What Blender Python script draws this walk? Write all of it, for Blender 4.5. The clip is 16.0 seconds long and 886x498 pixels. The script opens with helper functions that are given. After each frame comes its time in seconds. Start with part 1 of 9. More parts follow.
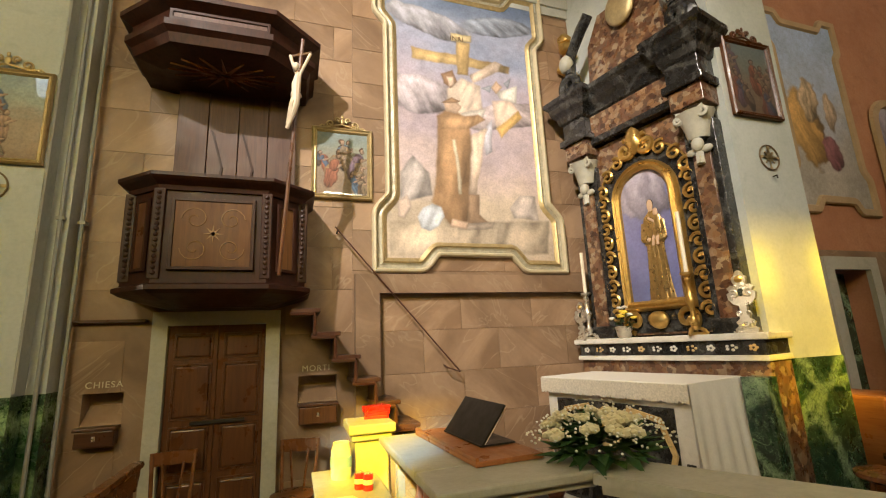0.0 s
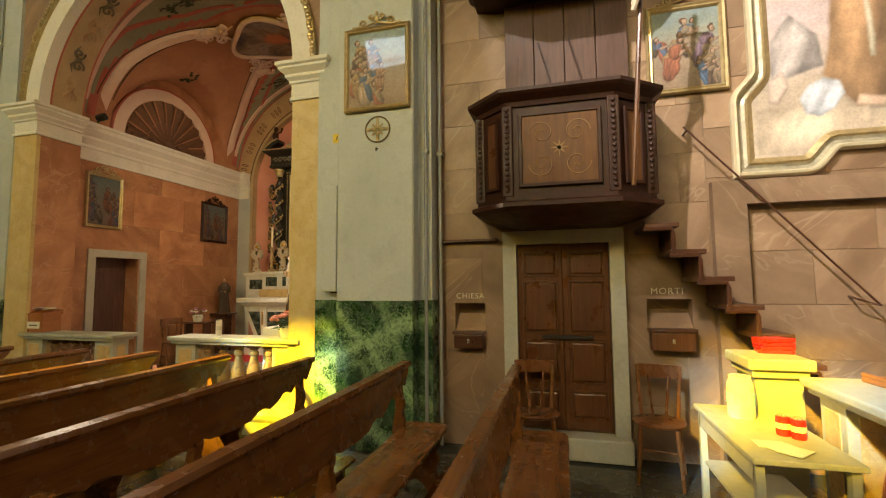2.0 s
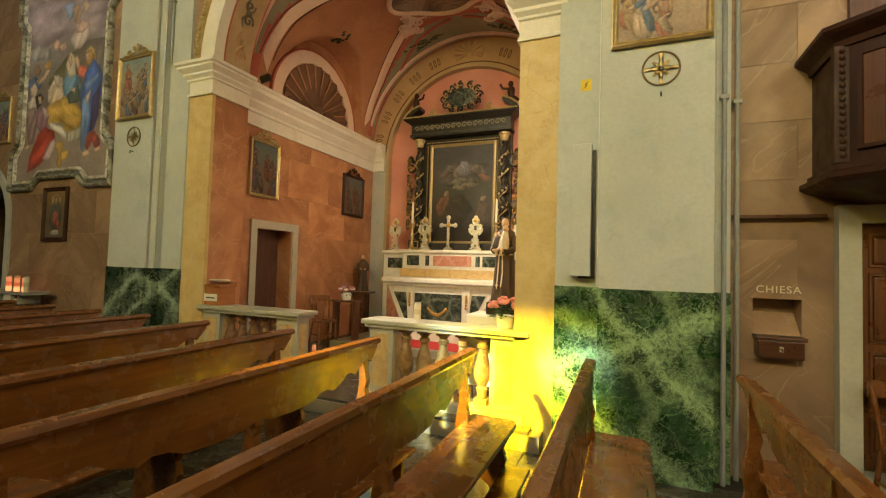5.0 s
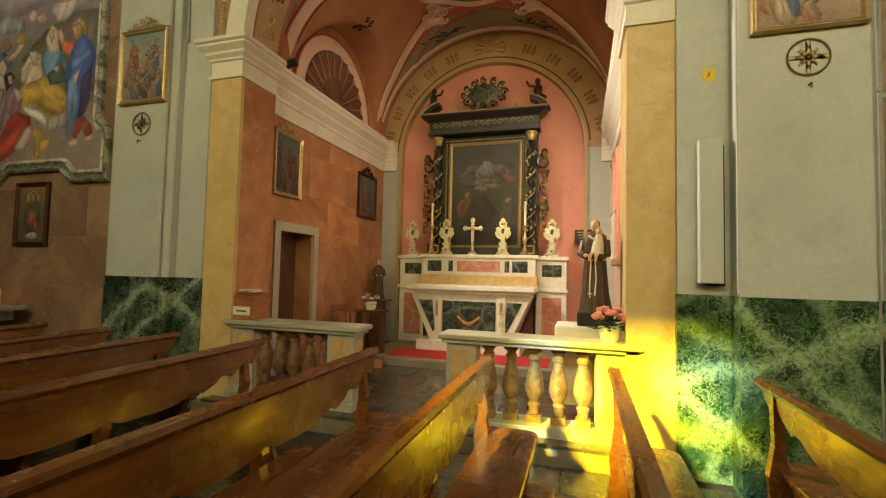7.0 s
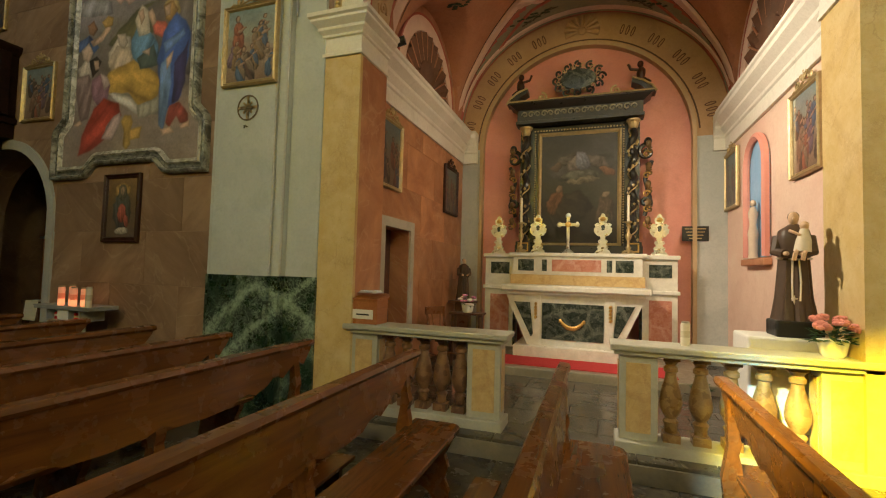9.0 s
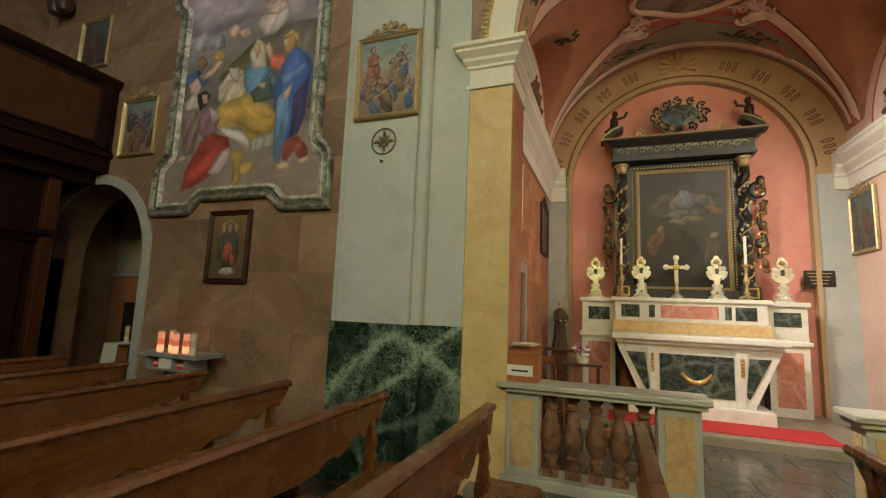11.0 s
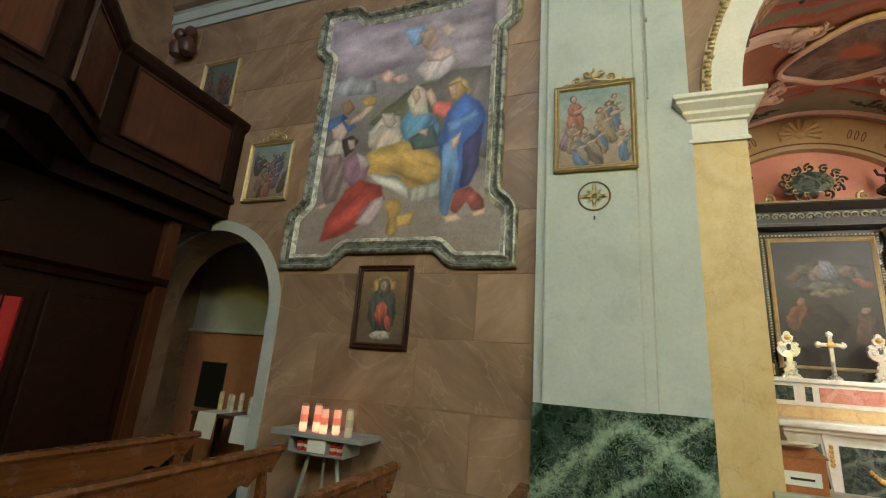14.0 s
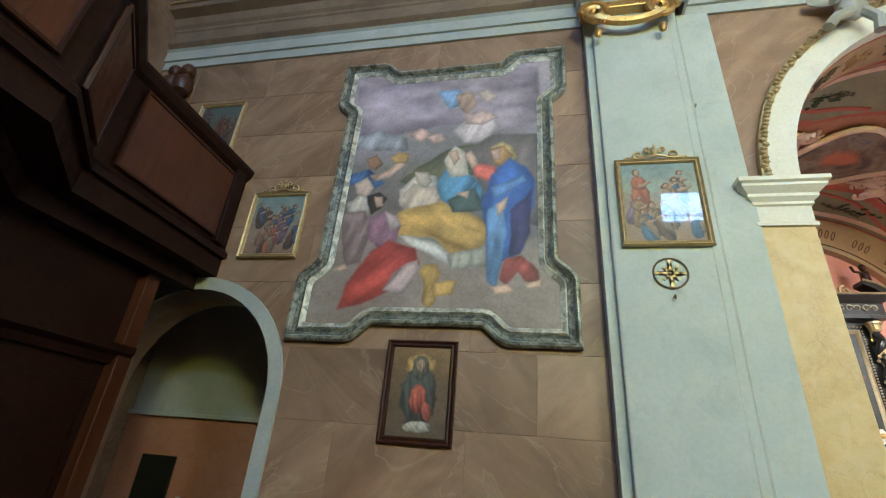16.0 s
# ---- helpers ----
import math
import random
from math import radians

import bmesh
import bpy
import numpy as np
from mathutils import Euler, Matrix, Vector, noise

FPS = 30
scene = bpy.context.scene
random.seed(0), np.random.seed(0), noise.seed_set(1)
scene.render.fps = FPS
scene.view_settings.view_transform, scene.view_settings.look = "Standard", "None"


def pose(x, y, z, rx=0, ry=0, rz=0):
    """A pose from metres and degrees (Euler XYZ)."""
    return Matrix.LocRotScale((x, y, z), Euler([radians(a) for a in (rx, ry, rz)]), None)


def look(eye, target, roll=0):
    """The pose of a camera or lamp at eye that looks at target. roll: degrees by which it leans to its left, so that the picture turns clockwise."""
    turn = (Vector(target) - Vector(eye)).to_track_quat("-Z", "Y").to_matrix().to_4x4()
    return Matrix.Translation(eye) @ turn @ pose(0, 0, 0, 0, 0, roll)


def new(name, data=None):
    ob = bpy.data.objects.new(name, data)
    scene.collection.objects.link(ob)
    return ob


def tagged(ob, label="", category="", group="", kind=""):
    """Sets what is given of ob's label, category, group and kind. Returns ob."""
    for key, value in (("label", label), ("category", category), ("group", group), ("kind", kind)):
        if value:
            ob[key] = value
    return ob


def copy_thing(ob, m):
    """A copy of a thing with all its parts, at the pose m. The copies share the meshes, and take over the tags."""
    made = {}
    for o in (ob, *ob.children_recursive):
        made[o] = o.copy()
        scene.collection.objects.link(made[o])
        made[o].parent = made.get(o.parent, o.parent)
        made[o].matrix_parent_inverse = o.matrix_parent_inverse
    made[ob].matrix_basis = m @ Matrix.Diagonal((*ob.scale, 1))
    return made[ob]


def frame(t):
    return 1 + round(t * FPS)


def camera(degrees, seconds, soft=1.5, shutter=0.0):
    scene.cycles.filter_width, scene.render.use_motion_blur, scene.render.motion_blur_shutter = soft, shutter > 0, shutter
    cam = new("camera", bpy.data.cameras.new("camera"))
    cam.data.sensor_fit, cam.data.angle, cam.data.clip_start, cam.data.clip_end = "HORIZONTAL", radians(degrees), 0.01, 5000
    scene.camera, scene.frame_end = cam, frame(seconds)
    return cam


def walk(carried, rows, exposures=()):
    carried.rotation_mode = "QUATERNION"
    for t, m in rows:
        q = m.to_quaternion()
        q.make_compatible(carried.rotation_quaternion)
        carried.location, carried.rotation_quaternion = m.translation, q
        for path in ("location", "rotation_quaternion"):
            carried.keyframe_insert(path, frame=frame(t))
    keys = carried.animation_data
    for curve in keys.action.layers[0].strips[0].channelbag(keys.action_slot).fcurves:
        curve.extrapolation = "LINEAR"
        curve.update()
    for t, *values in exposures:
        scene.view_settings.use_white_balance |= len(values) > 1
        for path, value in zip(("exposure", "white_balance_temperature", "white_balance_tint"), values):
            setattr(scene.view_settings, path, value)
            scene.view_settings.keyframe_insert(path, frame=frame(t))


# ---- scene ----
cam = camera(89.5, 16.0, 1.15)
METRES, EYE, TILT, LEAN, TURN = 10.2, 1.675, 0.0, 0.0, -18.7
ROWS = [
    (0.0, 0.0, 0.0, 0.0, 0.53, 12.06, 2.5),
    (0.5, -0.0124, 0.0012, -0.0029, 6.6, 9.47, 1.71),
    (1.0, -0.0355, -0.0006, -0.0053, 14.5, 7.52, 1.14),
    (1.5, -0.0538, 0.0059, -0.0083, 23.42, 5.7, 0.58),
    (2.0, -0.0767, 0.0185, -0.0094, 33.63, 4.46, 0.48),
    (2.5, -0.104, 0.0163, -0.0098, 41.62, 4.18, 0.35),
    (3.0, -0.1346, 0.0097, -0.0089, 46.96, 4.13, -0.03),
    (3.5, -0.1689, 0.009, -0.0121, 48.92, 3.58, -0.19),
    (4.0, -0.2032, 0.0063, -0.0114, 47.17, 2.93, -0.51),
    (6.5, -0.3618, -0.0447, -0.012, 35.44, 2.76, -2.09),
    (7.0, -0.3931, -0.0515, -0.0117, 35.71, 2.86, -1.3),
    (7.5, -0.4254, -0.0657, -0.0121, 36.96, 2.92, -0.7),
    (8.0, -0.4571, -0.0751, -0.0115, 38.11, 3.03, -0.74),
    (8.5, -0.4925, -0.0724, -0.0127, 38.58, 2.67, -1.07),
    (9.0, -0.5227, -0.0791, -0.0144, 37.95, 2.71, -1.59),
    (11.5, -0.6853, -0.1394, -0.0067, 39.8, 10.17, -2.29),
    (12.0, -0.7151, -0.1511, -0.0049, 39.15, 13.71, -1.08),
    (12.5, -0.743, -0.1704, -0.0017, 38.23, 15.9, -1.44),
    (13.0, -0.7701, -0.1783, -0.0049, 38.76, 15.84, -3.2),
    (13.5, -0.8047, -0.1851, -0.0043, 39.95, 14.64, -4.59),
    (14.0, -0.8344, -0.2019, -0.0037, 38.19, 14.85, -4.24),
    (14.5, -0.8626, -0.2088, -0.0048, 37.35, 15.79, -3.97),
    (15.0, -0.8951, -0.2047, -0.0025, 35.24, 17.14, -3.24),
    (15.5, -0.9255, -0.2089, -0.0022, 31.64, 20.52, -3.5),
    (16.0, -0.9488, -0.2166, 0.0007, 29.33, 25.16, -4.44),
]
walk(cam, [(t, pose(0, 0, EYE, TILT, LEAN, TURN) @ pose(METRES * x, METRES * y, METRES * z, 90 + pitch, roll, yaw)) for t, x, y, z, yaw, pitch, roll in ROWS],
     [(0.0, 1.5, 6300, 10), (1.5, 1.6, 6300, 10), (4.0, 2.1, 6350, 8), (9.0, 1.6, 5950, 8), (12.0, 2.12, 4950, 10), (14.0, 2.5, 4750, 10), (16.0, 2.8, 4250, 10)])
import colorsys

# ---- light ----
world = bpy.data.worlds.new("world")
scene.world = world
world.use_nodes = True
SUN_EL, SUN_AZ = 30.0, -25.0      # degrees; the sun stands behind the south windows
wn = world.node_tree.nodes
sky = wn.new("ShaderNodeTexSky")
sky.sky_type, sky.sun_disc = "NISHITA", False
sky.sun_elevation, sky.sun_rotation = radians(SUN_EL), radians(180 - SUN_AZ)
wn["Background"].inputs["Strength"].default_value = 0.05
world.node_tree.links.new(sky.outputs["Color"], wn["Background"].inputs["Color"])


def lamp(name, kind, place, target, power, colour, **more):
    data = bpy.data.lights.new(name, kind)
    data.energy, data.color = power, colour
    if "size" in more:
        data.shape, data.size, data.size_y = "RECTANGLE", more["size"][0], more["size"][1]
    if "spot" in more:
        data.spot_size, data.spot_blend, data.shadow_soft_size = radians(more["spot"]), 0.85, more.get("soft", 0.05)
    if "angle" in more:
        data.angle = radians(more["angle"])
    ob = new(name, data)
    ob.matrix_world = look(place, target)
    return ob


sx, sy, sz = math.sin(radians(SUN_AZ)), -math.cos(radians(SUN_AZ)), math.tan(radians(SUN_EL))
lamp("sun", "SUN", (20 * sx, 20 * sy, 20 * sz), (0, 0, 0), 14.0, (1.0, 0.93, 0.8), angle=3.0)

# light of the windows and lamps
for x in (-7.45, -2.95, 1.35):
    lamp("window_light", "AREA", (x, -3.95, 5.75), (x + 1.5, 4, 1.5), {-7.45: 85, -2.95: 165, 1.35: 110}[x], (1.0, 0.9, 0.62), size=(1.3, 1.4))
# The lamp at x 7.0 has no known window; added to brighten the chancel.
for x, p, tint in ((-11.0, 36, (0.74, 0.88, 1.0)), (-5.6, 16, (0.85, 0.93, 1.0)), (7.0, 110, (1.0, 0.88, 0.7))):
    lamp("clerestory_light", "AREA", (x, -3.9, 8.4), (x + 0.2, 4, 3.5), p, tint, size=(1.45, 1.35))
lamp("floodlight_beam", "SPOT", (-4.5, -3.25, 9.1), (2.2, 4.8, 3.7), 2600, (1.0, 0.88, 0.76), spot=36, soft=0.1)
lamp("chapel_spot_beam", "SPOT", (-3.75, 5.7, 4.3), (-6.2, 8.6, 2.2), 50, (1.0, 0.76, 0.46), spot=120, soft=0.06)
lamp("chapel_spot_beam", "SPOT", (-7.4, 5.5, 4.25), (-3.7, 6.2, 2.0), 310, (1.0, 0.8, 0.55), spot=96, soft=0.06)

# ---- materials ----


class Mat:
    """A small node-graph writer round one Principled material."""

    def __init__(self, name, rough=0.6, metal=0.0):
        self.m = bpy.data.materials.new(name)
        self.m.use_nodes = True
        self.t = self.m.node_tree
        self.b = self.t.nodes["Principled BSDF"]
        self.b.inputs["Roughness"].default_value = rough
        self.b.inputs["Metallic"].default_value = metal
        self.coord = None

    def n(self, kind, **inputs):
        node = self.t.nodes.new(kind)
        for k, v in inputs.items():
            self.put(node.inputs[k.replace("_", " ")], v)
        return node

    def put(self, socket, v):
        if hasattr(v, "is_output"):
            self.t.links.new(v, socket)
        else:
            socket.default_value = v

    def at(self, scale=(1, 1, 1), turn=(0, 0, 0), shift=(0, 0, 0), random_shift=False):
        tc = self.n("ShaderNodeTexCoord").outputs["Object"]
        mp = self.n("ShaderNodeMapping", Vector=tc, Scale=scale, Rotation=[radians(a) for a in turn], Location=shift)
        if random_shift:
            info = self.n("ShaderNodeObjectInfo")
            self.put(mp.inputs["Location"], self.math3(info.outputs["Random"]))
        return mp.outputs["Vector"]

    def math3(self, v, k=37.0):
        c = self.n("ShaderNodeCombineXYZ", X=self.math("MULTIPLY", v, k), Y=self.math("MULTIPLY", v, k * 1.7), Z=self.math("MULTIPLY", v, k * 0.6))
        return c.outputs["Vector"]

    def random(self):
        return self.n("ShaderNodeObjectInfo").outputs["Random"]

    def math(self, op, a, b=0.0):
        node = self.n("ShaderNodeMath")
        node.operation = op
        self.put(node.inputs[0], a)
        self.put(node.inputs[1], b)
        return node.outputs[0]

    def noise(self, vec, scale, detail=5.0, rough=0.6, warp=0.0):
        return self.n("ShaderNodeTexNoise", Vector=vec, Scale=scale, Detail=detail, Roughness=rough, Distortion=warp).outputs["Fac"]

    def ramp(self, fac, *stops):
        node = self.n("ShaderNodeValToRGB", Fac=fac)
        e = node.color_ramp.elements
        e[0].position, e[0].color = stops[0][0], (*stops[0][1], 1)
        e[-1].position, e[-1].color = stops[-1][0], (*stops[-1][1], 1)
        for p, c in stops[1:-1]:
            e.new(p).color = (*c, 1)
        return node.outputs["Color"]

    def grey(self, fac, lo, hi, a=0.0, b=1.0):
        return self.ramp(fac, (lo, (a, a, a)), (hi, (b, b, b)))

    def mix(self, fac, a, b, blend="MIX"):
        node = self.n("ShaderNodeMix")
        node.data_type, node.blend_type = "RGBA", blend
        self.put(node.inputs[0], fac)
        self.put(node.inputs[6], a if hasattr(a, "is_output") else (*a, 1))
        self.put(node.inputs[7], b if hasattr(b, "is_output") else (*b, 1))
        return node.outputs[2]

    def bump(self, h, strength=0.3, dist=0.01):
        node = self.n("ShaderNodeBump", Height=h, Strength=strength, Distance=dist)
        self.put(self.b.inputs["Normal"], node.outputs["Normal"])

    def done(self, colour, rough=None):
        self.put(self.b.inputs["Base Color"], colour if hasattr(colour, "is_output") else (*colour, 1))
        if rough is not None:
            self.put(self.b.inputs["Roughness"], rough)
        return self.m


def plaster(name, a, b, stain, rough=0.75):
    """Painted plaster with broad patches, fine mottling and a few stains."""
    m = Mat(name, rough)
    v = m.at()
    c = m.mix(m.grey(m.noise(v, 1.3, 6), 0.35, 0.68), a, b)
    c = m.mix(m.math("MULTIPLY", m.grey(m.noise(v, 4.5, 8, 0.7, 0.6), 0.52, 0.75), 0.55), c, stain)
    c = m.mix(m.math("MULTIPLY", m.grey(m.noise(v, 34, 3), 0.4, 0.7), 0.26), c, stain)
    m.bump(m.noise(v, 22, 6, 0.65), 0.4, 0.006)
    return m.done(c, m.grey(m.noise(v, 7), 0.3, 0.7, rough - 0.12, rough + 0.12))


def faux_marble(name, a, b, vein, scale=1.0, rough=0.45, angle=38):
    """Plaster painted as slabs of brown marble with slanting clouds and thin veins; each slab differs."""
    m = Mat(name, rough)
    sep = m.n("ShaderNodeSeparateXYZ", Vector=m.n("ShaderNodeTexCoord").outputs["Object"])
    side = m.math("SUBTRACT", m.math("MULTIPLY", m.math("GREATER_THAN", m.random(), 0.4), 2.0), 1.0)
    slant = m.n("ShaderNodeCombineXYZ", X=m.math("MULTIPLY", sep.outputs["X"], side), Y=m.math("MULTIPLY", sep.outputs["Y"], side), Z=sep.outputs["Z"])
    v = m.n("ShaderNodeMapping", Vector=slant.outputs["Vector"], Location=m.math3(m.random()), Rotation=(radians(-angle), radians(angle), 0)).outputs["Vector"]
    st = m.n("ShaderNodeMapping", Vector=v, Scale=(0.5 * scale, 1, 2.0 * scale)).outputs["Vector"]
    c = m.mix(m.grey(m.noise(st, 1.3, 6, 0.55, 0.8), 0.36, 0.64), [x * 0.82 for x in a], [x * 1.05 for x in b])
    c = m.mix(m.math("MULTIPLY", m.grey(m.noise(v, 0.9, 6, 0.7), 0.48, 0.7), 0.45), c, [x * 0.5 for x in a])
    line = m.math("ABSOLUTE", m.math("SUBTRACT", m.noise(st, 1.1, 4, 0.5, 1.2), 0.5))
    c = m.mix(m.math("MULTIPLY", m.grey(line, 0.0, 0.012, 1.0, 0.0), 0.3), c, vein)
    c = m.mix(m.math("MULTIPLY", m.noise(v, 16, 5, 0.7), 0.3), c, [x * 0.55 for x in a])
    tone = m.math("ADD", m.math("MULTIPLY", m.random(), 0.35), 0.82)
    node = m.n("ShaderNodeHueSaturation", Color=c, Value=tone)
    m.bump(m.noise(v, 18, 7, 0.7), 0.3, 0.005)
    return m.done(node.outputs["Color"], m.grey(m.noise(v, 5), 0.3, 0.7, rough - 0.1, rough + 0.14))


def veined(name, dark, mid, vein, scale=2.6, rough=0.22, amount=1.0, bands=()):
    """Polished marble: squiggly fine veins all over and a few broad ragged ones."""
    m = Mat(name, rough)
    v = m.at(random_shift=False)

    def bent(k, freq):
        warp = m.n("ShaderNodeTexNoise", Vector=v, Scale=freq, Detail=6.0, Roughness=0.65)
        node = m.n("ShaderNodeVectorMath")
        node.operation = "MULTIPLY_ADD"
        m.put(node.inputs[0], warp.outputs["Color"])
        m.put(node.inputs[1], (k, k, k))
        m.put(node.inputs[2], v)
        return node.outputs[0]

    near, far = bent(0.16 / scale * 2.3, scale * 3.2), bent(0.5 / scale, scale * 1.3)
    c = m.mix(m.grey(m.noise(near, scale * 3.0, 8, 0.75), 0.38, 0.66), dark, mid)
    worm = m.math("ABSOLUTE", m.math("SUBTRACT", m.noise(near, scale * 8.5, 3, 0.55), 0.5))
    mask = m.grey(m.noise(v, scale * 3.4, 7, 0.75), 0.42, 0.56)
    c = m.mix(m.math("MULTIPLY", m.grey(worm, 0.004, 0.022, 1.0, 0.0), m.math("MULTIPLY", mask, 0.62 * amount)), c, vein)
    mid_v = m.n("ShaderNodeTexVoronoi", Vector=far, Scale=scale * 1.9)
    mid_v.feature = "DISTANCE_TO_EDGE"
    c = m.mix(m.math("MULTIPLY", m.grey(mid_v.outputs["Distance"], 0.0, 0.022, 1.0, 0.0), m.math("MULTIPLY", m.grey(m.noise(v, scale * 1.7, 4), 0.5, 0.58), 0.8 * amount)), c, vein)
    big = m.n("ShaderNodeTexVoronoi", Vector=far, Scale=scale * 0.62)
    big.feature = "DISTANCE_TO_EDGE"
    ragged = m.grey(m.noise(near, scale * 16, 8, 0.85), 0.4, 0.56)
    c = m.mix(m.math("MULTIPLY", m.grey(big.outputs["Distance"], 0.03, 0.075, 1.0, 0.0), m.math("MULTIPLY", ragged, 0.7 * amount)), c, vein)
    for x0, z0, slope, mirrored in bands:
        sep = m.n("ShaderNodeSeparateXYZ", Vector=bent(0.34, 2.6))
        dx = m.math("SUBTRACT", sep.outputs["X"], x0 + 0.17)
        if mirrored:
            dx = m.math("ABSOLUTE", dx)
        d = m.math("ABSOLUTE", m.math("SUBTRACT", m.math("SUBTRACT", sep.outputs["Z"], z0 + 0.17), m.math("MULTIPLY", dx, slope)))
        frayed = m.grey(m.noise(near, 26, 8, 0.85), 0.42, 0.54)
        c = m.mix(m.math("MULTIPLY", m.grey(d, 0.02, 0.085, 1.0, 0.0), m.math("MULTIPLY", frayed, 0.85)), c, vein)
        worms = m.math("ABSOLUTE", m.math("SUBTRACT", m.noise(near, 19, 4, 0.6), 0.5))
        c = m.mix(m.math("MULTIPLY", m.grey(worms, 0.006, 0.03, 1.0, 0.0), m.grey(d, 0.05, 0.3, 0.75, 0.0)), c, vein)
    m.bump(m.noise(v, 30, 4), 0.04, 0.002)
    return m.done(c, m.grey(m.noise(v, 9, 4), 0.3, 0.7, rough - 0.06, rough + 0.16))


def breccia(name, colours, scale=9.0, rough=0.25):
    """Polished breccia: crowded angular patches of several colours with paler edges."""
    m = Mat(name, rough)
    v = m.at()
    warp = m.n("ShaderNodeTexNoise", Vector=v, Scale=scale * 0.8, Detail=6.0, Roughness=0.7)
    add = m.n("ShaderNodeVectorMath")
    add.operation = "MULTIPLY_ADD"
    m.put(add.inputs[0], warp.outputs["Color"])
    m.put(add.inputs[1], (1.6 / scale,) * 3)
    m.put(add.inputs[2], v)
    cell = m.n("ShaderNodeTexVoronoi", Vector=add.outputs[0], Scale=scale)
    tone = m.n("ShaderNodeSeparateXYZ", Vector=cell.outputs["Color"]).outputs["X"]
    c = m.ramp(tone, *[(k / (len(colours) - 1), col) for k, col in enumerate(colours)])
    c = m.mix(m.math("MULTIPLY", m.noise(v, scale * 4, 6, 0.7), 0.6), c, [x * 0.4 for x in colours[0]])
    return m.done(c, m.grey(m.noise(v, 9, 4), 0.3, 0.7, rough - 0.06, rough + 0.14))


def wood(name, a, b, rough=0.38, axis=1, grain=1.0, mottle=0.4):
    """Stained wood with grain along one axis, scratches and worn patches."""
    m = Mat(name, rough)
    s = [9.0 * grain] * 3
    s[axis] = 0.7 * grain
    tc = m.n("ShaderNodeTexCoord").outputs["Object"]
    add = m.n("ShaderNodeVectorMath")
    m.put(add.inputs[0], tc)
    m.put(add.inputs[1], m.math3(m.random()))
    raw = add.outputs[0]
    v = m.n("ShaderNodeMapping", Vector=raw, Scale=s).outputs["Vector"]
    c = m.mix(m.grey(m.noise(v, 1.6, 8, 0.65, 1.5), 0.3, 0.72), a, b)
    c = m.mix(m.math("MULTIPLY", m.grey(m.noise(v, 7, 4, 0.7), 0.55, 0.72), 0.5), c, [x * 0.45 for x in a])
    c = m.mix(m.math("MULTIPLY", m.grey(m.noise(raw, 2.2, 5), 0.5, 0.75), mottle), c, [x * 0.6 for x in a])
    m.bump(m.noise(v, 4, 6, 0.7), 0.16, 0.003)
    return m.done(c, m.grey(m.noise(raw, 6, 6), 0.3, 0.75, rough - 0.1, rough + 0.22))


def plain(name, colour, rough=0.5, metal=0.0, vary=0.25, scale=14, bump=0.15):
    """One paint or metal with slight mottling and wear."""
    m = Mat(name, rough, metal)
    v = m.at()
    c = m.mix(m.math("MULTIPLY", m.grey(m.noise(v, scale, 5, 0.65), 0.35, 0.75), vary), colour, [x * 0.4 for x in colour])
    m.bump(m.noise(v, scale * 2.5, 4), bump, 0.002)
    return m.done(c, m.grey(m.noise(v, scale * 0.6), 0.3, 0.7, max(rough - 0.1, 0.02), min(rough + 0.15, 1)))


def worn(name, pale, dark, scale=9.0):
    """Leaf or paint rubbed through to a dark ground in ragged patches."""
    m = Mat(name, 0.42, 0.05)
    v = m.at()
    c = m.mix(m.grey(m.noise(v, scale, 8, 0.72, 0.8), 0.43, 0.57), dark, pale)
    c = m.mix(m.math("MULTIPLY", m.noise(v, scale * 6, 4), 0.5), c, [x * 0.6 for x in pale])
    m.bump(m.noise(v, scale * 3, 6), 0.5, 0.006)
    return m.done(c)


def emit(name, colour, strength):
    m = Mat(name)
    m.b.inputs["Emission Color"].default_value = (*colour, 1)
    m.b.inputs["Emission Strength"].default_value = strength
    return m.done(colour)


BROWN = faux_marble("painted_brown_marble", (0.27, 0.165, 0.095), (0.38, 0.25, 0.155), (0.56, 0.43, 0.29))
ORANGE = faux_marble("painted_orange_marble", (0.46, 0.19, 0.085), (0.58, 0.29, 0.14), (0.72, 0.5, 0.32))
YELLOW = veined("painted_yellow_marble", (0.58, 0.42, 0.16), (0.66, 0.52, 0.26), (0.36, 0.2, 0.06), 1.6, 0.45, 0.45)
GREENGREY = plaster("greenish_grey_plaster", (0.46, 0.49, 0.46), (0.55, 0.575, 0.545), (0.33, 0.37, 0.35))
GREY = plaster("grey_plaster", (0.42, 0.43, 0.4), (0.52, 0.52, 0.48), (0.3, 0.31, 0.3))
WHITE = plaster("offwhite_plaster", (0.72, 0.69, 0.6), (0.8, 0.76, 0.68), (0.52, 0.48, 0.4))
CHOCHRE = plaster("warm_ochre_plaster", (0.42, 0.26, 0.13), (0.5, 0.33, 0.17), (0.32, 0.19, 0.09))
PINK = plaster("pink_plaster", (0.6, 0.24, 0.19), (0.68, 0.32, 0.25), (0.48, 0.2, 0.16))
PALEPINK = plaster("pale_pink_plaster", (0.72, 0.5, 0.4), (0.78, 0.6, 0.48), (0.6, 0.4, 0.3))
TERRA = plaster("terracotta_plaster", (0.4, 0.17, 0.085), (0.5, 0.24, 0.125), (0.28, 0.12, 0.06))
OCHRE = plaster("ochre_plaster", (0.42, 0.29, 0.15), (0.5, 0.36, 0.21), (0.3, 0.2, 0.1))
SAGE = plaster("sage_plaster", (0.25, 0.24, 0.15), (0.33, 0.31, 0.2), (0.17, 0.16, 0.1))
SHELLD = plaster("dark_shell_paint", (0.13, 0.06, 0.03), (0.2, 0.095, 0.05), (0.07, 0.035, 0.02))
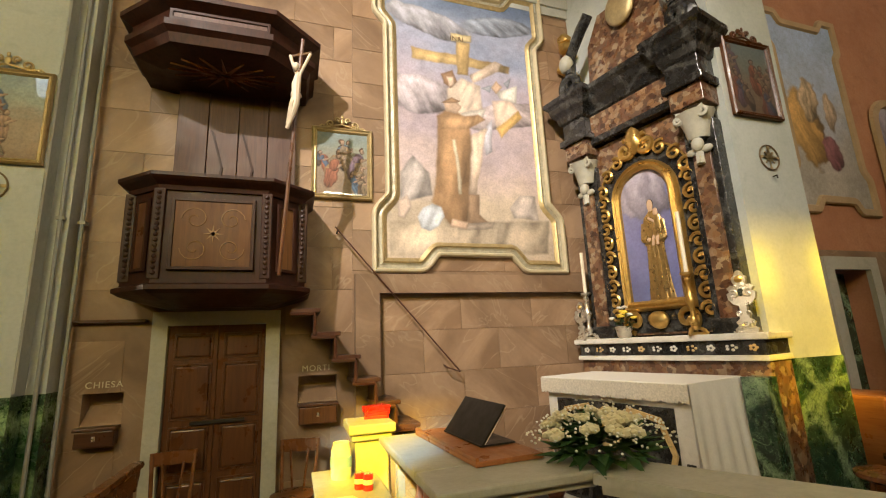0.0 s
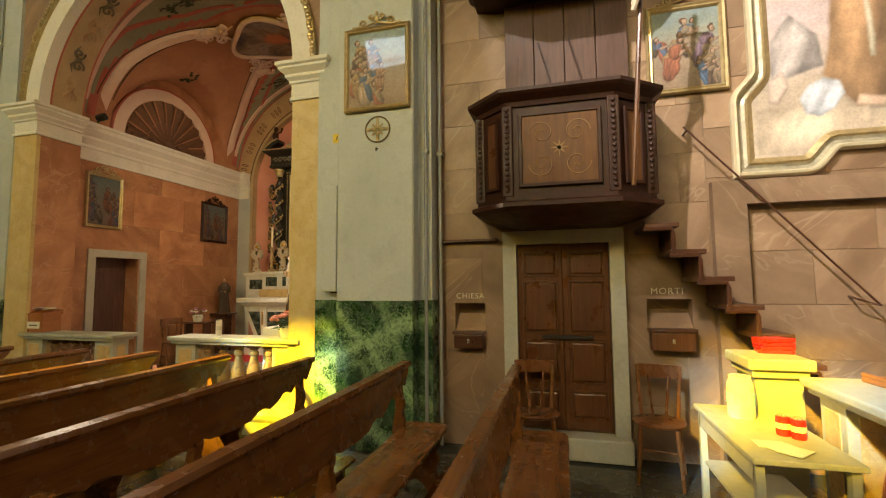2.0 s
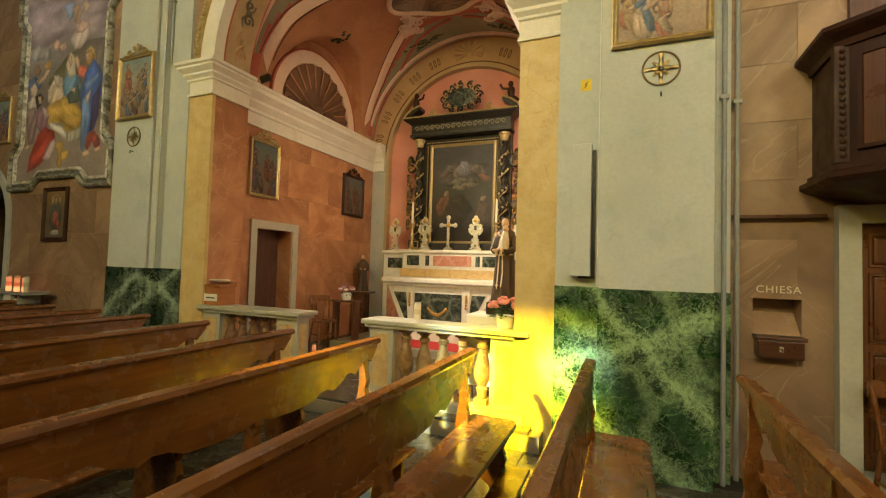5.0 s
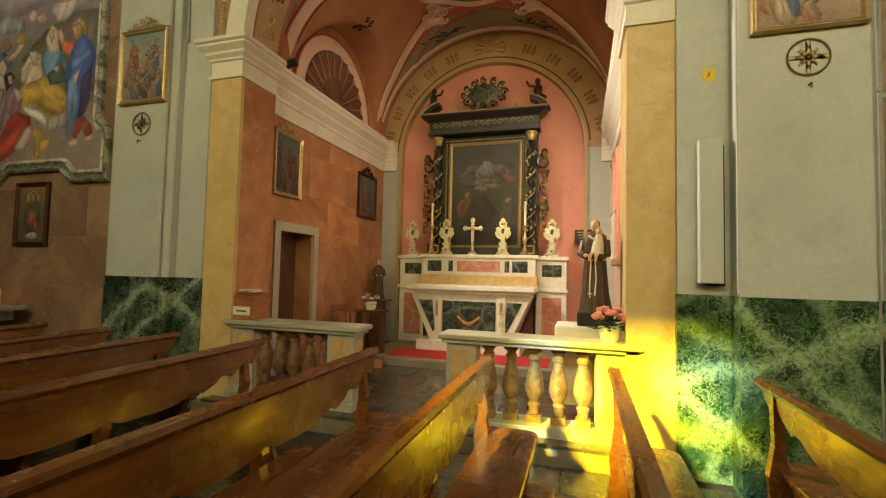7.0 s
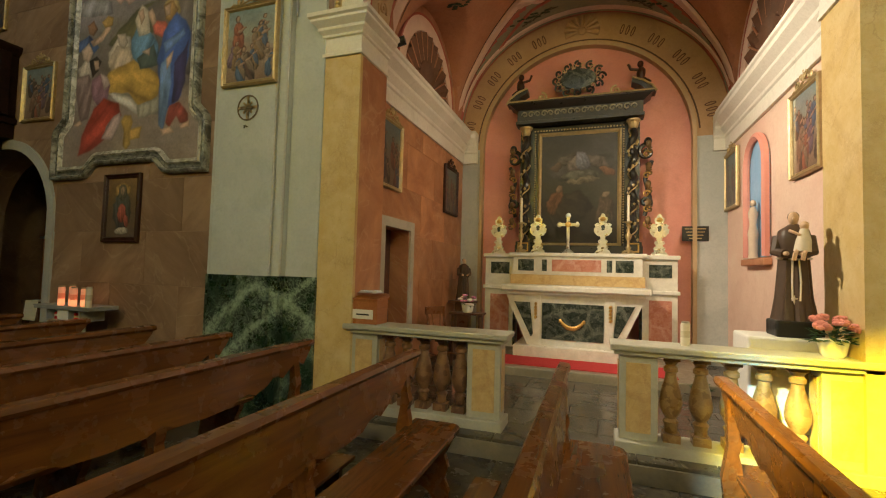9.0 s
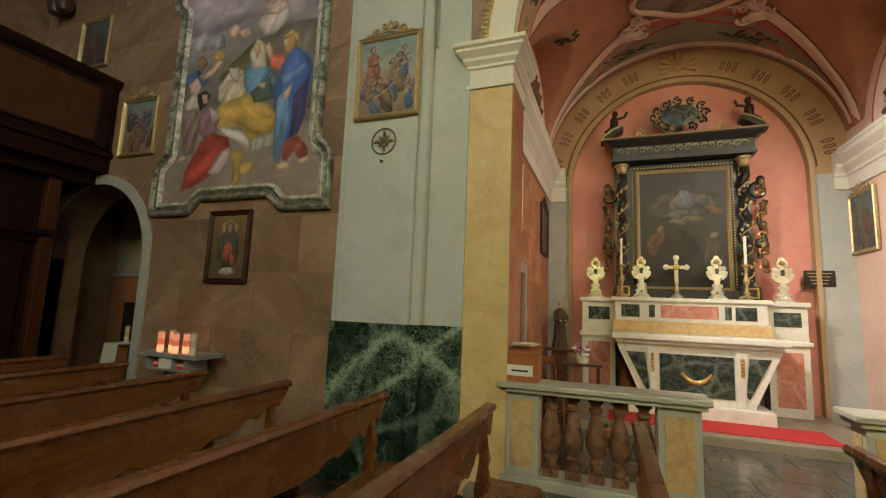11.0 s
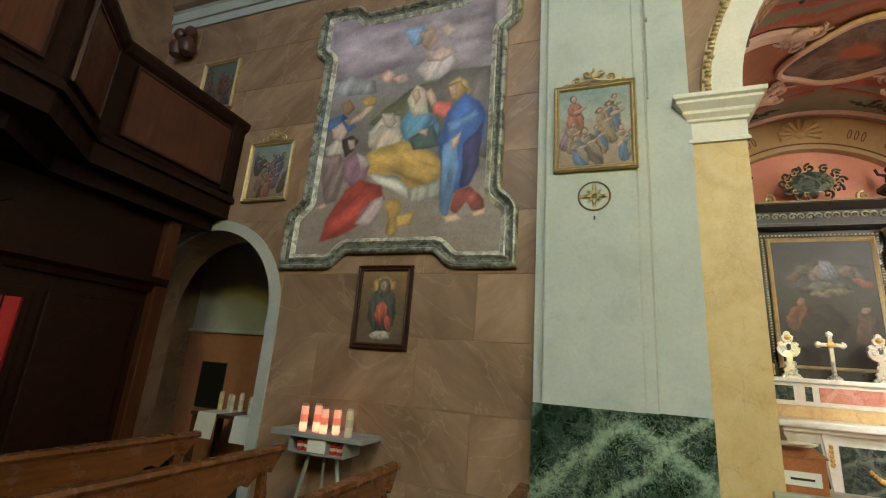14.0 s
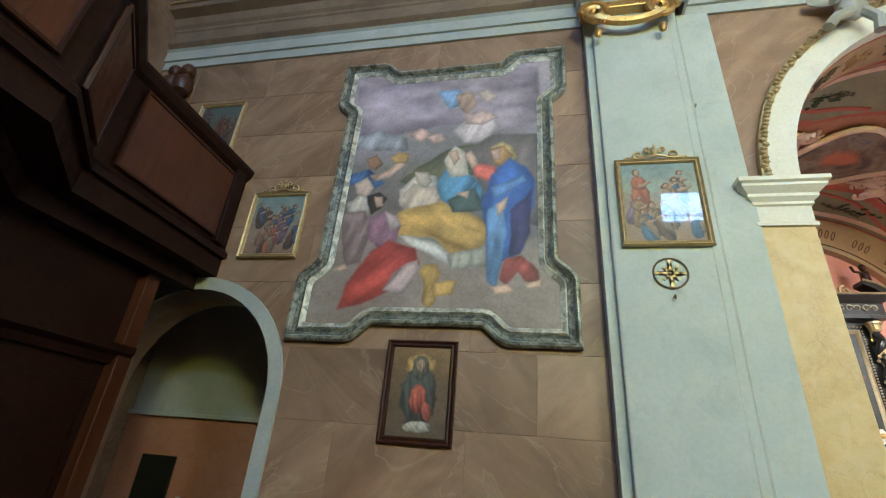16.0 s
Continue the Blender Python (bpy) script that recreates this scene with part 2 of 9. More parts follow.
REDBAND = plaster("red_painted_band", (0.42, 0.1, 0.07), (0.5, 0.15, 0.1), (0.3, 0.08, 0.06))
GREENM = veined("green_marble", (0.004, 0.014, 0.008), (0.022, 0.06, 0.03), (0.3, 0.44, 0.26), 2.3, 0.24)
GREENW = veined("book_matched_green_marble", (0.004, 0.012, 0.008), (0.018, 0.042, 0.026), (0.36, 0.46, 0.34), 2.3, 0.24, 0.55, ((-8.56, 1.34, -0.78, True), (-9.1, 0.45, 0.9, False)))
GREENE = veined("cross_veined_green_marble", (0.005, 0.02, 0.009), (0.03, 0.085, 0.035), (0.34, 0.5, 0.26), 2.3, 0.24, 0.6, ((-2.63, 0.98, 0.46, False), (-2.65, 1.12, -1.05, False), (-2.6, 0.25, -0.6, False)))
DARKGREEN = veined("dark_green_grey_marble", (0.012, 0.018, 0.015), (0.045, 0.06, 0.05), (0.3, 0.32, 0.26), 5.0, 0.22, 0.6)
STONE = plaster("pale_stone", (0.4, 0.39, 0.32), (0.5, 0.48, 0.4), (0.28, 0.27, 0.2), 0.5)
WORN = plaster("worn_step_stone", (0.17, 0.145, 0.1), (0.28, 0.24, 0.17), (0.1, 0.085, 0.06), 0.4)
ALTARW = veined("white_altar_marble", (0.6, 0.57, 0.5), (0.72, 0.69, 0.62), (0.42, 0.4, 0.37), 3.0, 0.3, 0.3)
YSTONE = veined("yellow_inlay_marble", (0.5, 0.34, 0.14), (0.62, 0.46, 0.22), (0.3, 0.16, 0.06), 5, 0.3, 0.6)
REDM = veined("red_marble", (0.42, 0.15, 0.1), (0.52, 0.24, 0.17), (0.66, 0.45, 0.38), 4, 0.25, 0.7)
BREC = breccia("brown_breccia", ((0.06, 0.03, 0.02), (0.2, 0.09, 0.045), (0.13, 0.08, 0.05), (0.32, 0.17, 0.08), (0.42, 0.33, 0.22)), 18)
BLACKM = veined("black_marble", (0.008, 0.008, 0.008), (0.018, 0.017, 0.016), (0.3, 0.3, 0.28), 4, 0.2, 0.25)
FLOORM = Mat("dark_floor_stone", 0.4)
v = FLOORM.at(random_shift=True)
c = FLOORM.mix(FLOORM.grey(FLOORM.noise(v, 2.5, 7, 0.65), 0.3, 0.7), (0.035, 0.031, 0.024), (0.085, 0.075, 0.056))
c = FLOORM.mix(FLOORM.math("MULTIPLY", FLOORM.grey(FLOORM.noise(v, 9, 6, 0.7, 1), 0.5, 0.7), 0.5), c, (0.15, 0.13, 0.09))
FLOORM.bump(FLOORM.noise(v, 12, 6), 0.25, 0.004)
FLOORM = FLOORM.done(c, FLOORM.grey(FLOORM.noise(v, 6, 5), 0.3, 0.7, 0.08, 0.34))
GROUT = plain("floor_joint", (0.03, 0.027, 0.022), 0.85)
PEW = wood("pew_wood", (0.088, 0.031, 0.0075), (0.21, 0.08, 0.018), 0.2, 1, 0.8, 0.2)
DOORW = wood("door_wood", (0.062, 0.021, 0.008), (0.16, 0.062, 0.021), 0.3, 2)
DARKW = wood("dark_walnut", (0.055, 0.02, 0.01), (0.105, 0.042, 0.02), 0.34, 0)
DARKWV = wood("dark_walnut_upright", (0.055, 0.022, 0.014), (0.12, 0.055, 0.035), 0.45, 2)
PULW = wood("pulpit_walnut", (0.02, 0.006, 0.003), (0.055, 0.016, 0.007), 0.42, 2)
PULP = wood("pulpit_panel_wood", (0.085, 0.036, 0.011), (0.19, 0.085, 0.026), 0.5, 2)
for w_ in (PULW, PULP):
    w_.node_tree.nodes["Principled BSDF"].inputs["Specular IOR Level"].default_value = 0.3
CHAIRW = wood("chair_wood", (0.12, 0.042, 0.013), (0.22, 0.085, 0.028), 0.25, 2)
LIGHTW = wood("varnished_board", (0.3, 0.1, 0.03), (0.42, 0.17, 0.055), 0.3, 1)
GOLD = plain("gilding", (0.62, 0.4, 0.12), 0.34, 0.85, 0.5, 20, 0.4)
GOLDF = plain("gilt_frame", (0.52, 0.4, 0.2), 0.42, 0.55, 0.5, 20, 0.4)
SILVER = plain("silvered_metal", (0.72, 0.68, 0.58), 0.3, 0.8, 0.4, 24, 0.3)
IRON = plain("dark_iron", (0.05, 0.04, 0.035), 0.55, 0.7, 0.5, 30, 0.3)
CLOTH = plain("white_cloth", (0.78, 0.75, 0.68), 0.85, 0, 0.15, 40, 0.3)
LACE = plain("lace", (0.68, 0.62, 0.5), 0.9, 0, 0.6, 60, 0.5)
WAX = plain("wax", (0.82, 0.74, 0.58), 0.5, 0, 0.12)
PIPE = plain("grey_pipe", (0.34, 0.35, 0.34), 0.45, 0.1)
REDC = plain("red_cloth", (0.42, 0.02, 0.02), 0.85, 0, 0.3, 40)
BLACK = plain("black_paint", (0.015, 0.014, 0.013), 0.4, 0, 0.2)
DARKGAP = plain("dark_recess_paint", (0.04, 0.03, 0.025), 0.8)

# ---- mesh helpers ----


def part(name, bm, material, parent, label="", smooth=False):
    """Links bm as one mesh object under parent."""
    me = bpy.data.meshes.new(name)
    bmesh.ops.recalc_face_normals(bm, faces=bm.faces)
    bm.to_mesh(me)
    bm.free()
    mats = material if isinstance(material, (list, tuple)) else [material]
    for m in mats:
        me.materials.append(m)
    if smooth:
        for p in me.polygons:
            p.use_smooth = True
        me.set_sharp_from_angle(angle=radians(40))
    ob = new(name, me)
    if parent is not None:
        ob.parent = parent
    if label:
        ob["label"] = label
    return ob


def thing(name, m, label, category, group="", kind=""):
    ob = new(name)
    ob.matrix_world = m
    return tagged(ob, label, category, group, kind)


def solid(name, bm, material, label, category="", kind="", group="", smooth=False):
    return tagged(part(name, bm, material, None, "", smooth), label, category, group, kind)


def box(x0, x1, y0, y1, z0, z1, bevel=0.0, bm=None):
    """A box between the given planes; bevelled edges when asked."""
    bm = bm or bmesh.new()
    r = bmesh.ops.create_cube(bm, size=1)
    for v in r["verts"]:
        v.co = ((x0 + x1) / 2 + v.co.x * (x1 - x0), (y0 + y1) / 2 + v.co.y * (y1 - y0), (z0 + z1) / 2 + v.co.z * (z1 - z0))
    if bevel:
        es = list({e for v in r["verts"] for e in v.link_edges})
        bmesh.ops.bevel(bm, geom=es, offset=bevel, segments=2, affect="EDGES", profile=0.5)
    return bm


def prism(pts, axis, a, b, bm=None):
    """Extrudes the 2D outline pts between a and b along axis ('x','y','z')."""
    bm = bm or bmesh.new()
    place = {"x": lambda p, d: (d, p[0], p[1]), "y": lambda p, d: (p[0], d, p[1]), "z": lambda p, d: (p[0], p[1], d)}[axis]
    lo = [bm.verts.new(place(p, a)) for p in pts]
    hi = [bm.verts.new(place(p, b)) for p in pts]
    n = len(pts)
    bm.faces.new(lo[::-1])
    bm.faces.new(hi)
    for i in range(n):
        bm.faces.new((lo[i], lo[(i + 1) % n], hi[(i + 1) % n], hi[i]))
    return bm


def lathe(profile, segs=16, x=0.0, y=0.0, z=0.0, bm=None):
    """Turns (radius, height) pairs round an upright axis."""
    bm = bm or bmesh.new()
    rings = []
    for r, h in profile:
        rings.append([bm.verts.new((x + max(r, 0.0005) * math.cos(2 * math.pi * i / segs), y + max(r, 0.0005) * math.sin(2 * math.pi * i / segs), z + h)) for i in range(segs)])
    for lo, hi in zip(rings, rings[1:]):
        for i in range(segs):
            bm.faces.new((lo[i], lo[(i + 1) % segs], hi[(i + 1) % segs], hi[i]))
    bm.faces.new(rings[0][::-1])
    bm.faces.new(rings[-1])
    return bm


def sweep(path, section, closed=False, up=None, bm=None):
    """Carries a closed 2D section (out, side) along a 3D path; 'up' is the normal of the plane of the path."""
    bm = bm or bmesh.new()
    path = [Vector(p) for p in path]
    n = len(path)
    up = Vector(up or (0, 0, 1)).normalized()
    rings = []
    for i, p in enumerate(path):
        a = path[(i - 1) % n] if closed or i else None
        b = path[(i + 1) % n] if closed or i < n - 1 else None
        d0 = (p - a).normalized() if a is not None else None
        d1 = (b - p).normalized() if b is not None else None
        d0, d1 = d0 or d1, d1 or d0
        s0, s1 = d0.cross(up).normalized(), d1.cross(up).normalized()
        s = (s0 + s1)
        s = s.normalized() / max(0.35, s.normalized().dot(s0)) if s.length > 1e-6 else s0
        rings.append([bm.verts.new(p + s * u + up * w) for u, w in section])
    k = len(section)
    last = n if closed else n - 1
    for i in range(last):
        r0, r1 = rings[i], rings[(i + 1) % n]
        for j in range(k):
            bm.faces.new((r0[j], r0[(j + 1) % k], r1[(j + 1) % k], r1[j]))
    if not closed:
        bm.faces.new(rings[0][::-1])
        bm.faces.new(rings[-1])
    return bm


def tube(path, r, segs=8, closed=False, bm=None, taper=None):
    """A round rod along a 3D path."""
    bm = bm or bmesh.new()
    path = [Vector(p) for p in path]
    n = len(path)
    rings = []
    side = None
    for i, p in enumerate(path):
        a, b = path[(i - 1) % n if closed else max(i - 1, 0)], path[(i + 1) % n if closed else min(i + 1, n - 1)]
        d = (b - a).normalized()
        if side is None:
            side = d.orthogonal().normalized()
        side = (side - d * side.dot(d)).normalized()
        o = d.cross(side)
        rr = r * (taper[i] if taper else 1)
        rings.append([bm.verts.new(p + (side * math.cos(2 * math.pi * j / segs) + o * math.sin(2 * math.pi * j / segs)) * rr) for j in range(segs)])
    for i in range(n if closed else n - 1):
        r0, r1 = rings[i], rings[(i + 1) % n]
        for j in range(segs):
            bm.faces.new((r0[j], r0[(j + 1) % segs], r1[(j + 1) % segs], r1[j]))
    if not closed:
        bm.faces.new(rings[0][::-1])
        bm.faces.new(rings[-1])
    return bm


def blob(x, y, z, rx, ry, rz, bm=None, sub=2, rough=0.0):
    """A rounded lump, roughened by noise."""
    bm = bm or bmesh.new()
    r = bmesh.ops.create_icosphere(bm, subdivisions=sub, radius=1)
    for v in r["verts"]:
        k = 1 + rough * noise.noise(v.co * 2.3 + Vector((x, y, z)) * 5)
        v.co = (x + v.co.x * rx * k, y + v.co.y * ry * k, z + v.co.z * rz * k)
    return bm


def moved(bm, m):
    bmesh.ops.transform(bm, matrix=m, verts=bm.verts)
    return bm


def arc(cx, cz, r, a0, a1, n):
    return [(cx + r * math.cos(radians(a0 + (a1 - a0) * i / n)), cz + r * math.sin(radians(a0 + (a1 - a0) * i / n))) for i in range(n + 1)]


def ring_prism(outer, inner, axis, a, b, bm=None):
    """A band between two open outlines of equal length, extruded along axis."""
    bm = bm or bmesh.new()
    place = {"x": lambda p, d: (d, p[0], p[1]), "y": lambda p, d: (p[0], d, p[1]), "z": lambda p, d: (p[0], p[1], d)}[axis]
    g = [[bm.verts.new(place(p, d)) for p in line] for line in (outer, inner) for d in (a, b)]
    oa, ob_, ia, ib = g
    for i in range(len(outer) - 1):
        bm.faces.new((oa[i], oa[i + 1], ob_[i + 1], ob_[i]))
        bm.faces.new((ia[i], ib[i], ib[i + 1], ia[i + 1]))
        bm.faces.new((oa[i], ia[i], ia[i + 1], oa[i + 1]))
        bm.faces.new((ob_[i], ob_[i + 1], ib[i + 1], ib[i]))
    for i in (0, -1):
        bm.faces.new((oa[i], ob_[i], ib[i], ia[i]))
    return bm


# ---- large structure ----
WALL = 4.80                            # north wall of the nave
ARX0, ARX1, ARZ = -7.58, -3.60, 4.09   # chapel arch: jambs and springing
ARC, ARR = (ARX0 + ARX1) / 2, (ARX1 - ARX0) / 2
CHX0, CHX1, CHY = -7.78, -3.42, 9.08   # chapel walls
TOP = 9.6
SOUTH = -3.6

solid("ground", box(-70, 70, -70, 70, -0.5, -0.08), GROUT, "bare earth round the building", "ground", "structure")
floor = solid("floor", box(-15.2, 12, -4.1, 9.8, -0.07, -0.012), GROUT, "dark worn stone slab floor of the nave", "floor", "structure")
platform = solid("chapel_step", box(CHX0 - 0.1, CHX1 + 0.1, 4.6, 9.5, -0.012, 0.13), WORN, "raised worn stone step in front of the side chapel", "step", "structure")

# north wall, west part, with a round-headed doorway
NX, NR, NZ = -13.22, 1.0, 2.06
half = [(NX + NR, -0.05)] + arc(NX, NZ, NR, 0, 180, 24) + [(NX - NR, -0.05)]
left_wall = solid("wall_north_1", prism([(-8.1, -0.05), (-8.1, TOP), (-15, TOP), (-15, -0.05)] + half[::-1], "y", WALL, WALL + 0.5), BROWN, "nave wall painted as slabs of brown marble", "wall", "structure")
ALMS = ((-1.745, -1.435, 1.11, 1.385), (0.06, 0.44, 1.165, 1.425))     # niches for the alms boxes: x0, x1, z0, z1


def pierced_wall():
    """The pulpit wall: a solid back, and a front layer cut away at the two alms niches."""
    xs = sorted({-3.25, 4.9, *[v for h in ALMS for v in h[:2]]})
    zs = sorted({-0.05, TOP, *[v for h in ALMS for v in h[2:]]})
    bm = box(-3.25, 4.9, WALL + 0.28, WALL + 0.5, -0.05, TOP)
    for a, b in zip(xs, xs[1:]):
        for c, d in zip(zs, zs[1:]):
            if not any(h[0] <= a and b <= h[1] and h[2] <= c and d <= h[3] for h in ALMS):
                box(a, b, WALL + 0.1, WALL + 0.282, c, d, bm=bm)
    return bm


right_wall = solid("wall_north_2", pierced_wall(), BROWN, "nave wall painted as slabs of brown marble behind the pulpit", "wall", "structure")
over = [(ARX1 + 0.36, ARZ), (ARX1 + 0.36, TOP), (ARX0 - 0.53, TOP), (ARX0 - 0.53, ARZ), (ARX0, ARZ)] + arc(ARC, ARZ, ARR, 180, 0, 48)[1:]
solid("wall_over_arch", prism(over, "y", WALL, WALL + 0.55), BROWN, "brown marbled wall over the chapel arch", "wall", "structure")
outer, inner = arc(ARC, ARZ, ARR + 0.24, 180, 0, 48), arc(ARC, ARZ, ARR - 0.004, 180, 0, 48)
solid("arch_band", ring_prism(outer, inner, "y", WALL - 0.03, WALL + 0.11), WHITE, "off-white plaster band round the chapel arch", "trim", "structure")
outer = arc(ARC, ARZ, ARR + 0.1, 180, 0, 48)
solid("arch_soffit", ring_prism(outer, inner, "y", WALL + 0.11, WALL + 0.56), OCHRE, "ochre soffit of the chapel arch painted with leaf scrolls", "trim", "structure")
outer, inner = arc(ARC, ARZ, ARR + 0.31, 180, 0, 48), arc(ARC, ARZ, ARR + 0.24, 180, 0, 48)
bm = ring_prism(outer, inner, "y", WALL - 0.06, WALL - 0.002)
rnd = random.Random(3)
for i in range(150):
    a = radians(180 * (i + 0.5) / 150)
    r = ARR + 0.275 + rnd.uniform(-0.02, 0.02)
    blob(ARC + r * math.cos(a), WALL - 0.07, ARZ + r * math.sin(a), 0.035, 0.03, 0.03, bm, 1)
solid("arch_garland", bm, GOLDF, "gilded garland moulding round the chapel arch", "trim", "structure")
for n, (a, b) in enumerate(((ARX0 - 0.41, ARX0), (ARX1, ARX1 + 0.37)), 1):
    solid(f"arch_jamb_{n}", box(a, b, WALL - 0.02, WALL + 0.03, 0, ARZ - 0.42), YELLOW, "arch jamb painted as yellow veined marble", "pillar", "structure")
    solid(f"arch_reveal_{n}", box(a, b, WALL + 0.03, WALL + 0.56, 0, ARZ - 0.42), ORANGE if n == 1 else YELLOW, "inner side of the arch jamb painted as marble", "pillar", "structure")

CORN = [(0, 0), (0.025, 0.0), (0.025, 0.03), (0.01, 0.045), (0.01, 0.19), (0.03, 0.2), (0.03, 0.225), (0.065, 0.26), (0.065, 0.29), (0.12, 0.34), (0.12, 0.365), (0.145, 0.38), (0.145, 0.42), (0, 0.42)]


def impost(n, x0, x1, outward):
    """The capital of an arch jamb: a white band and a stepped cornice round three sides."""
    bm = bmesh.new()
    y0, y1, z = WALL - 0.02, WALL + 0.56, ARZ - 0.42
    path = [(x0, y1, z), (x0, y0, z), (x1, y0, z), (x1, y1, z)]
    sweep(path, [(u, w) for u, w in CORN], bm=bm)
    box(x0, x1, y0, y1, z, z + 0.42, bm=bm)
    solid(f"impost_{n}", bm, WHITE, "white stepped capital of the arch jamb", "capital", "structure")


impost(1, ARX0 - 0.41, ARX0, -1)
impost(2, ARX1, ARX1 + 0.37, 1)

# nave entablature
FRIEZE = plaster("brown_frieze_paint", (0.2, 0.14, 0.09), (0.3, 0.22, 0.14), (0.12, 0.08, 0.05))
ENT = [(0, 0), (0.03, 0), (0.03, 0.14), (0.06, 0.14), (0.06, 0.3), (0.09, 0.33), (0.09, 0.4), (0.115, 0.42), (0.115, 0.46), (0.09, 0.48), (0.09, 0.64), (0.11, 0.66), (0.11, 0.7), (0.09, 0.72), (0.13, 0.76), (0.17, 0.86), (0.3, 0.9), (0.3, 1.0), (0.38, 1.08), (0.38, 1.12), (0, 1.12)]
for nm, path in (("west", [(-15, WALL), (-9.3, WALL), (-9.3, 4.6), (-8.25, 4.6), (-8.25, WALL), (-3.25, WALL), (-3.25, 4.5), (-1.9, 4.5), (-1.9, WALL + 0.1), (4.0, WALL + 0.1)]),):
    lower = [(u, w) for u, w in ENT if w <= 0.34] + [(0, 0.34)]
    upper = [(0, 0.34)] + [(u, w) for u, w in ENT if w > 0.34]
    pts = [(x, y, 6.33) for x, y in path]
    solid("cornice_1", sweep(pts, lower), GREY, "blue-grey architrave along the nave wall", "cornice", "structure")
    solid("cornice_2", sweep(pts, upper), FRIEZE, "brown frieze and moulded cornice along the nave wall", "cornice", "structure")
    solid("cornice_gilding", sweep([(x, y - 0.1, z + 0.99) for x, y, z in pts], [(0, 0), (0.23, 0), (0.23, 0.05), (0, 0.05)]), GOLDF, "gilt fillet on the nave cornice", "cornice", "structure")

# south wall: yellow glazed windows, and clerestory windows with opaque panes
SUNWIN = [-7.45, -2.95, 1.35]
# The opening at 7.0 is invented and unseen, made for the chancel lamp.
HIGHWIN = [-11.0, -5.6, 7.0]
HOLES = [(x - (0.95 if x < -5 else 0.7), x + 0.7, 5.0, 6.5 if x < 1 else 7.0) for x in SUNWIN] + [(x - 0.75, x + 0.75, 7.7, 9.1) for x in HIGHWIN]


def wall_with_holes(x0, x1, z0, z1, holes, y0, y1):
    xs = sorted({x0, x1, *[v for h in holes for v in h[:2]]})
    zs = sorted({z0, z1, *[v for h in holes for v in h[2:]]})
    bm = bmesh.new()
    for a, b in zip(xs, xs[1:]):
        for c, d in zip(zs, zs[1:]):
            mx, mz = (a + b) / 2, (c + d) / 2
            if not any(h[0] < mx < h[1] and h[2] < mz < h[3] for h in holes):
                box(a, b, y0, y1, c, d, bm=bm)
    bmesh.ops.remove_doubles(bm, verts=bm.verts, dist=1e-4)
    return bm


solid("wall_south", wall_with_holes(-15, 12, -0.05, TOP, HOLES, SOUTH - 0.4, SOUTH), OCHRE, "ochre plastered nave wall with high windows", "wall", "structure")
solid("wall_west", box(-15.5, -15.0, SOUTH - 0.4, 9.8, -0.05, TOP), BROWN, "dark plastered end wall behind the gallery", "wall", "structure")
solid("wall_east", box(12, 12.5, SOUTH - 0.4, 9.8, -0.05, TOP), OCHRE, "plastered end wall of the chancel", "wall", "structure")
solid("ceiling", box(-15.5, 12.5, SOUTH - 0.4, WALL + 0.6, TOP, TOP + 0.3), OCHRE, "plastered nave ceiling", "ceiling", "structure")


def glass(name, colour):
    m = bpy.data.materials.new(name)
    m.use_nodes = True
    t = m.node_tree
    t.nodes.clear()
    o = t.nodes.new("ShaderNodeOutputMaterial")
    a = t.nodes.new("ShaderNodeBsdfTransparent")
    a.inputs["Color"].default_value = (*colour, 1)
    t.links.new(a.outputs[0], o.inputs[0])
    return m


G_YEL, G_BLUE = glass("yellow_glass", (1.0, 0.88, 0.02)), glass("blue_glass", (0.25, 0.6, 0.9))
G_AMBER = glass("deep_yellow_glass", (0.72, 0.6, 0.012))
G_OCHRE = glass("ochre_glass", (0.4, 0.32, 0.008))


# Opaque white panes, added to keep the sun out of the clerestory openings.
SUNBLOCK = plain("opaque_white_pane", (0.7, 0.72, 0.72), 0.6, 0, 0.05)


def window(n, hole, main, edge, deep=0.0):
    x0, x1, z0, z1 = hole
    th = thing(f"window_{n}", pose((x0 + x1) / 2, SOUTH - 0.2, z0), "leaded church window", "window", kind="structure")
    w, hgt = x1 - x0, z1 - z0
    bm = sweep([(-w / 2, 0, 0), (w / 2, 0, 0), (w / 2, 0, hgt), (-w / 2, 0, hgt)], [(-0.04, -0.03), (0.0, -0.03), (0.0, 0.03), (-0.04, 0.03)], True, (0, -1, 0))
    part("window_frame", bm, IRON, th)
    cols, rws = 4, 6
    for i in range(cols):
        for j in range(rws):
            gap = 0.0 if deep else 0.012
            a, b = -w / 2 + w * i / cols + gap, -w / 2 + w * (i + 1) / cols - gap
            c, d = hgt * j / rws + gap, hgt * (j + 1) / rws - gap
            mat = edge if (i in (0, cols - 1) and j % 3 == 1) else main
            part("pane", box(a, b, -0.004 - deep, 0.004 - deep, c, d), mat, th)
    bm = bmesh.new()
    for i in range(1, cols):
        box(-w / 2 + w * i / cols - 0.013, -w / 2 + w * i / cols + 0.013, -0.01, 0.01, 0, hgt, bm=bm)
    part("upright_lead", bm, IRON, th)
    bm = bmesh.new()
    for j in range(1, rws):
        box(-w / 2, w / 2, -0.012, 0.012, hgt * j / rws - 0.013, hgt * j / rws + 0.013, bm=bm)
    part("cross_lead", bm, IRON, th)


for i, hole in enumerate(HOLES):
    window(i + 1, hole, (G_YEL, G_AMBER, G_OCHRE)[i] if i < 3 else SUNBLOCK, (G_BLUE, G_BLUE, G_AMBER)[i] if i < 3 else SUNBLOCK, 0.0 if i < 3 else 0.16)

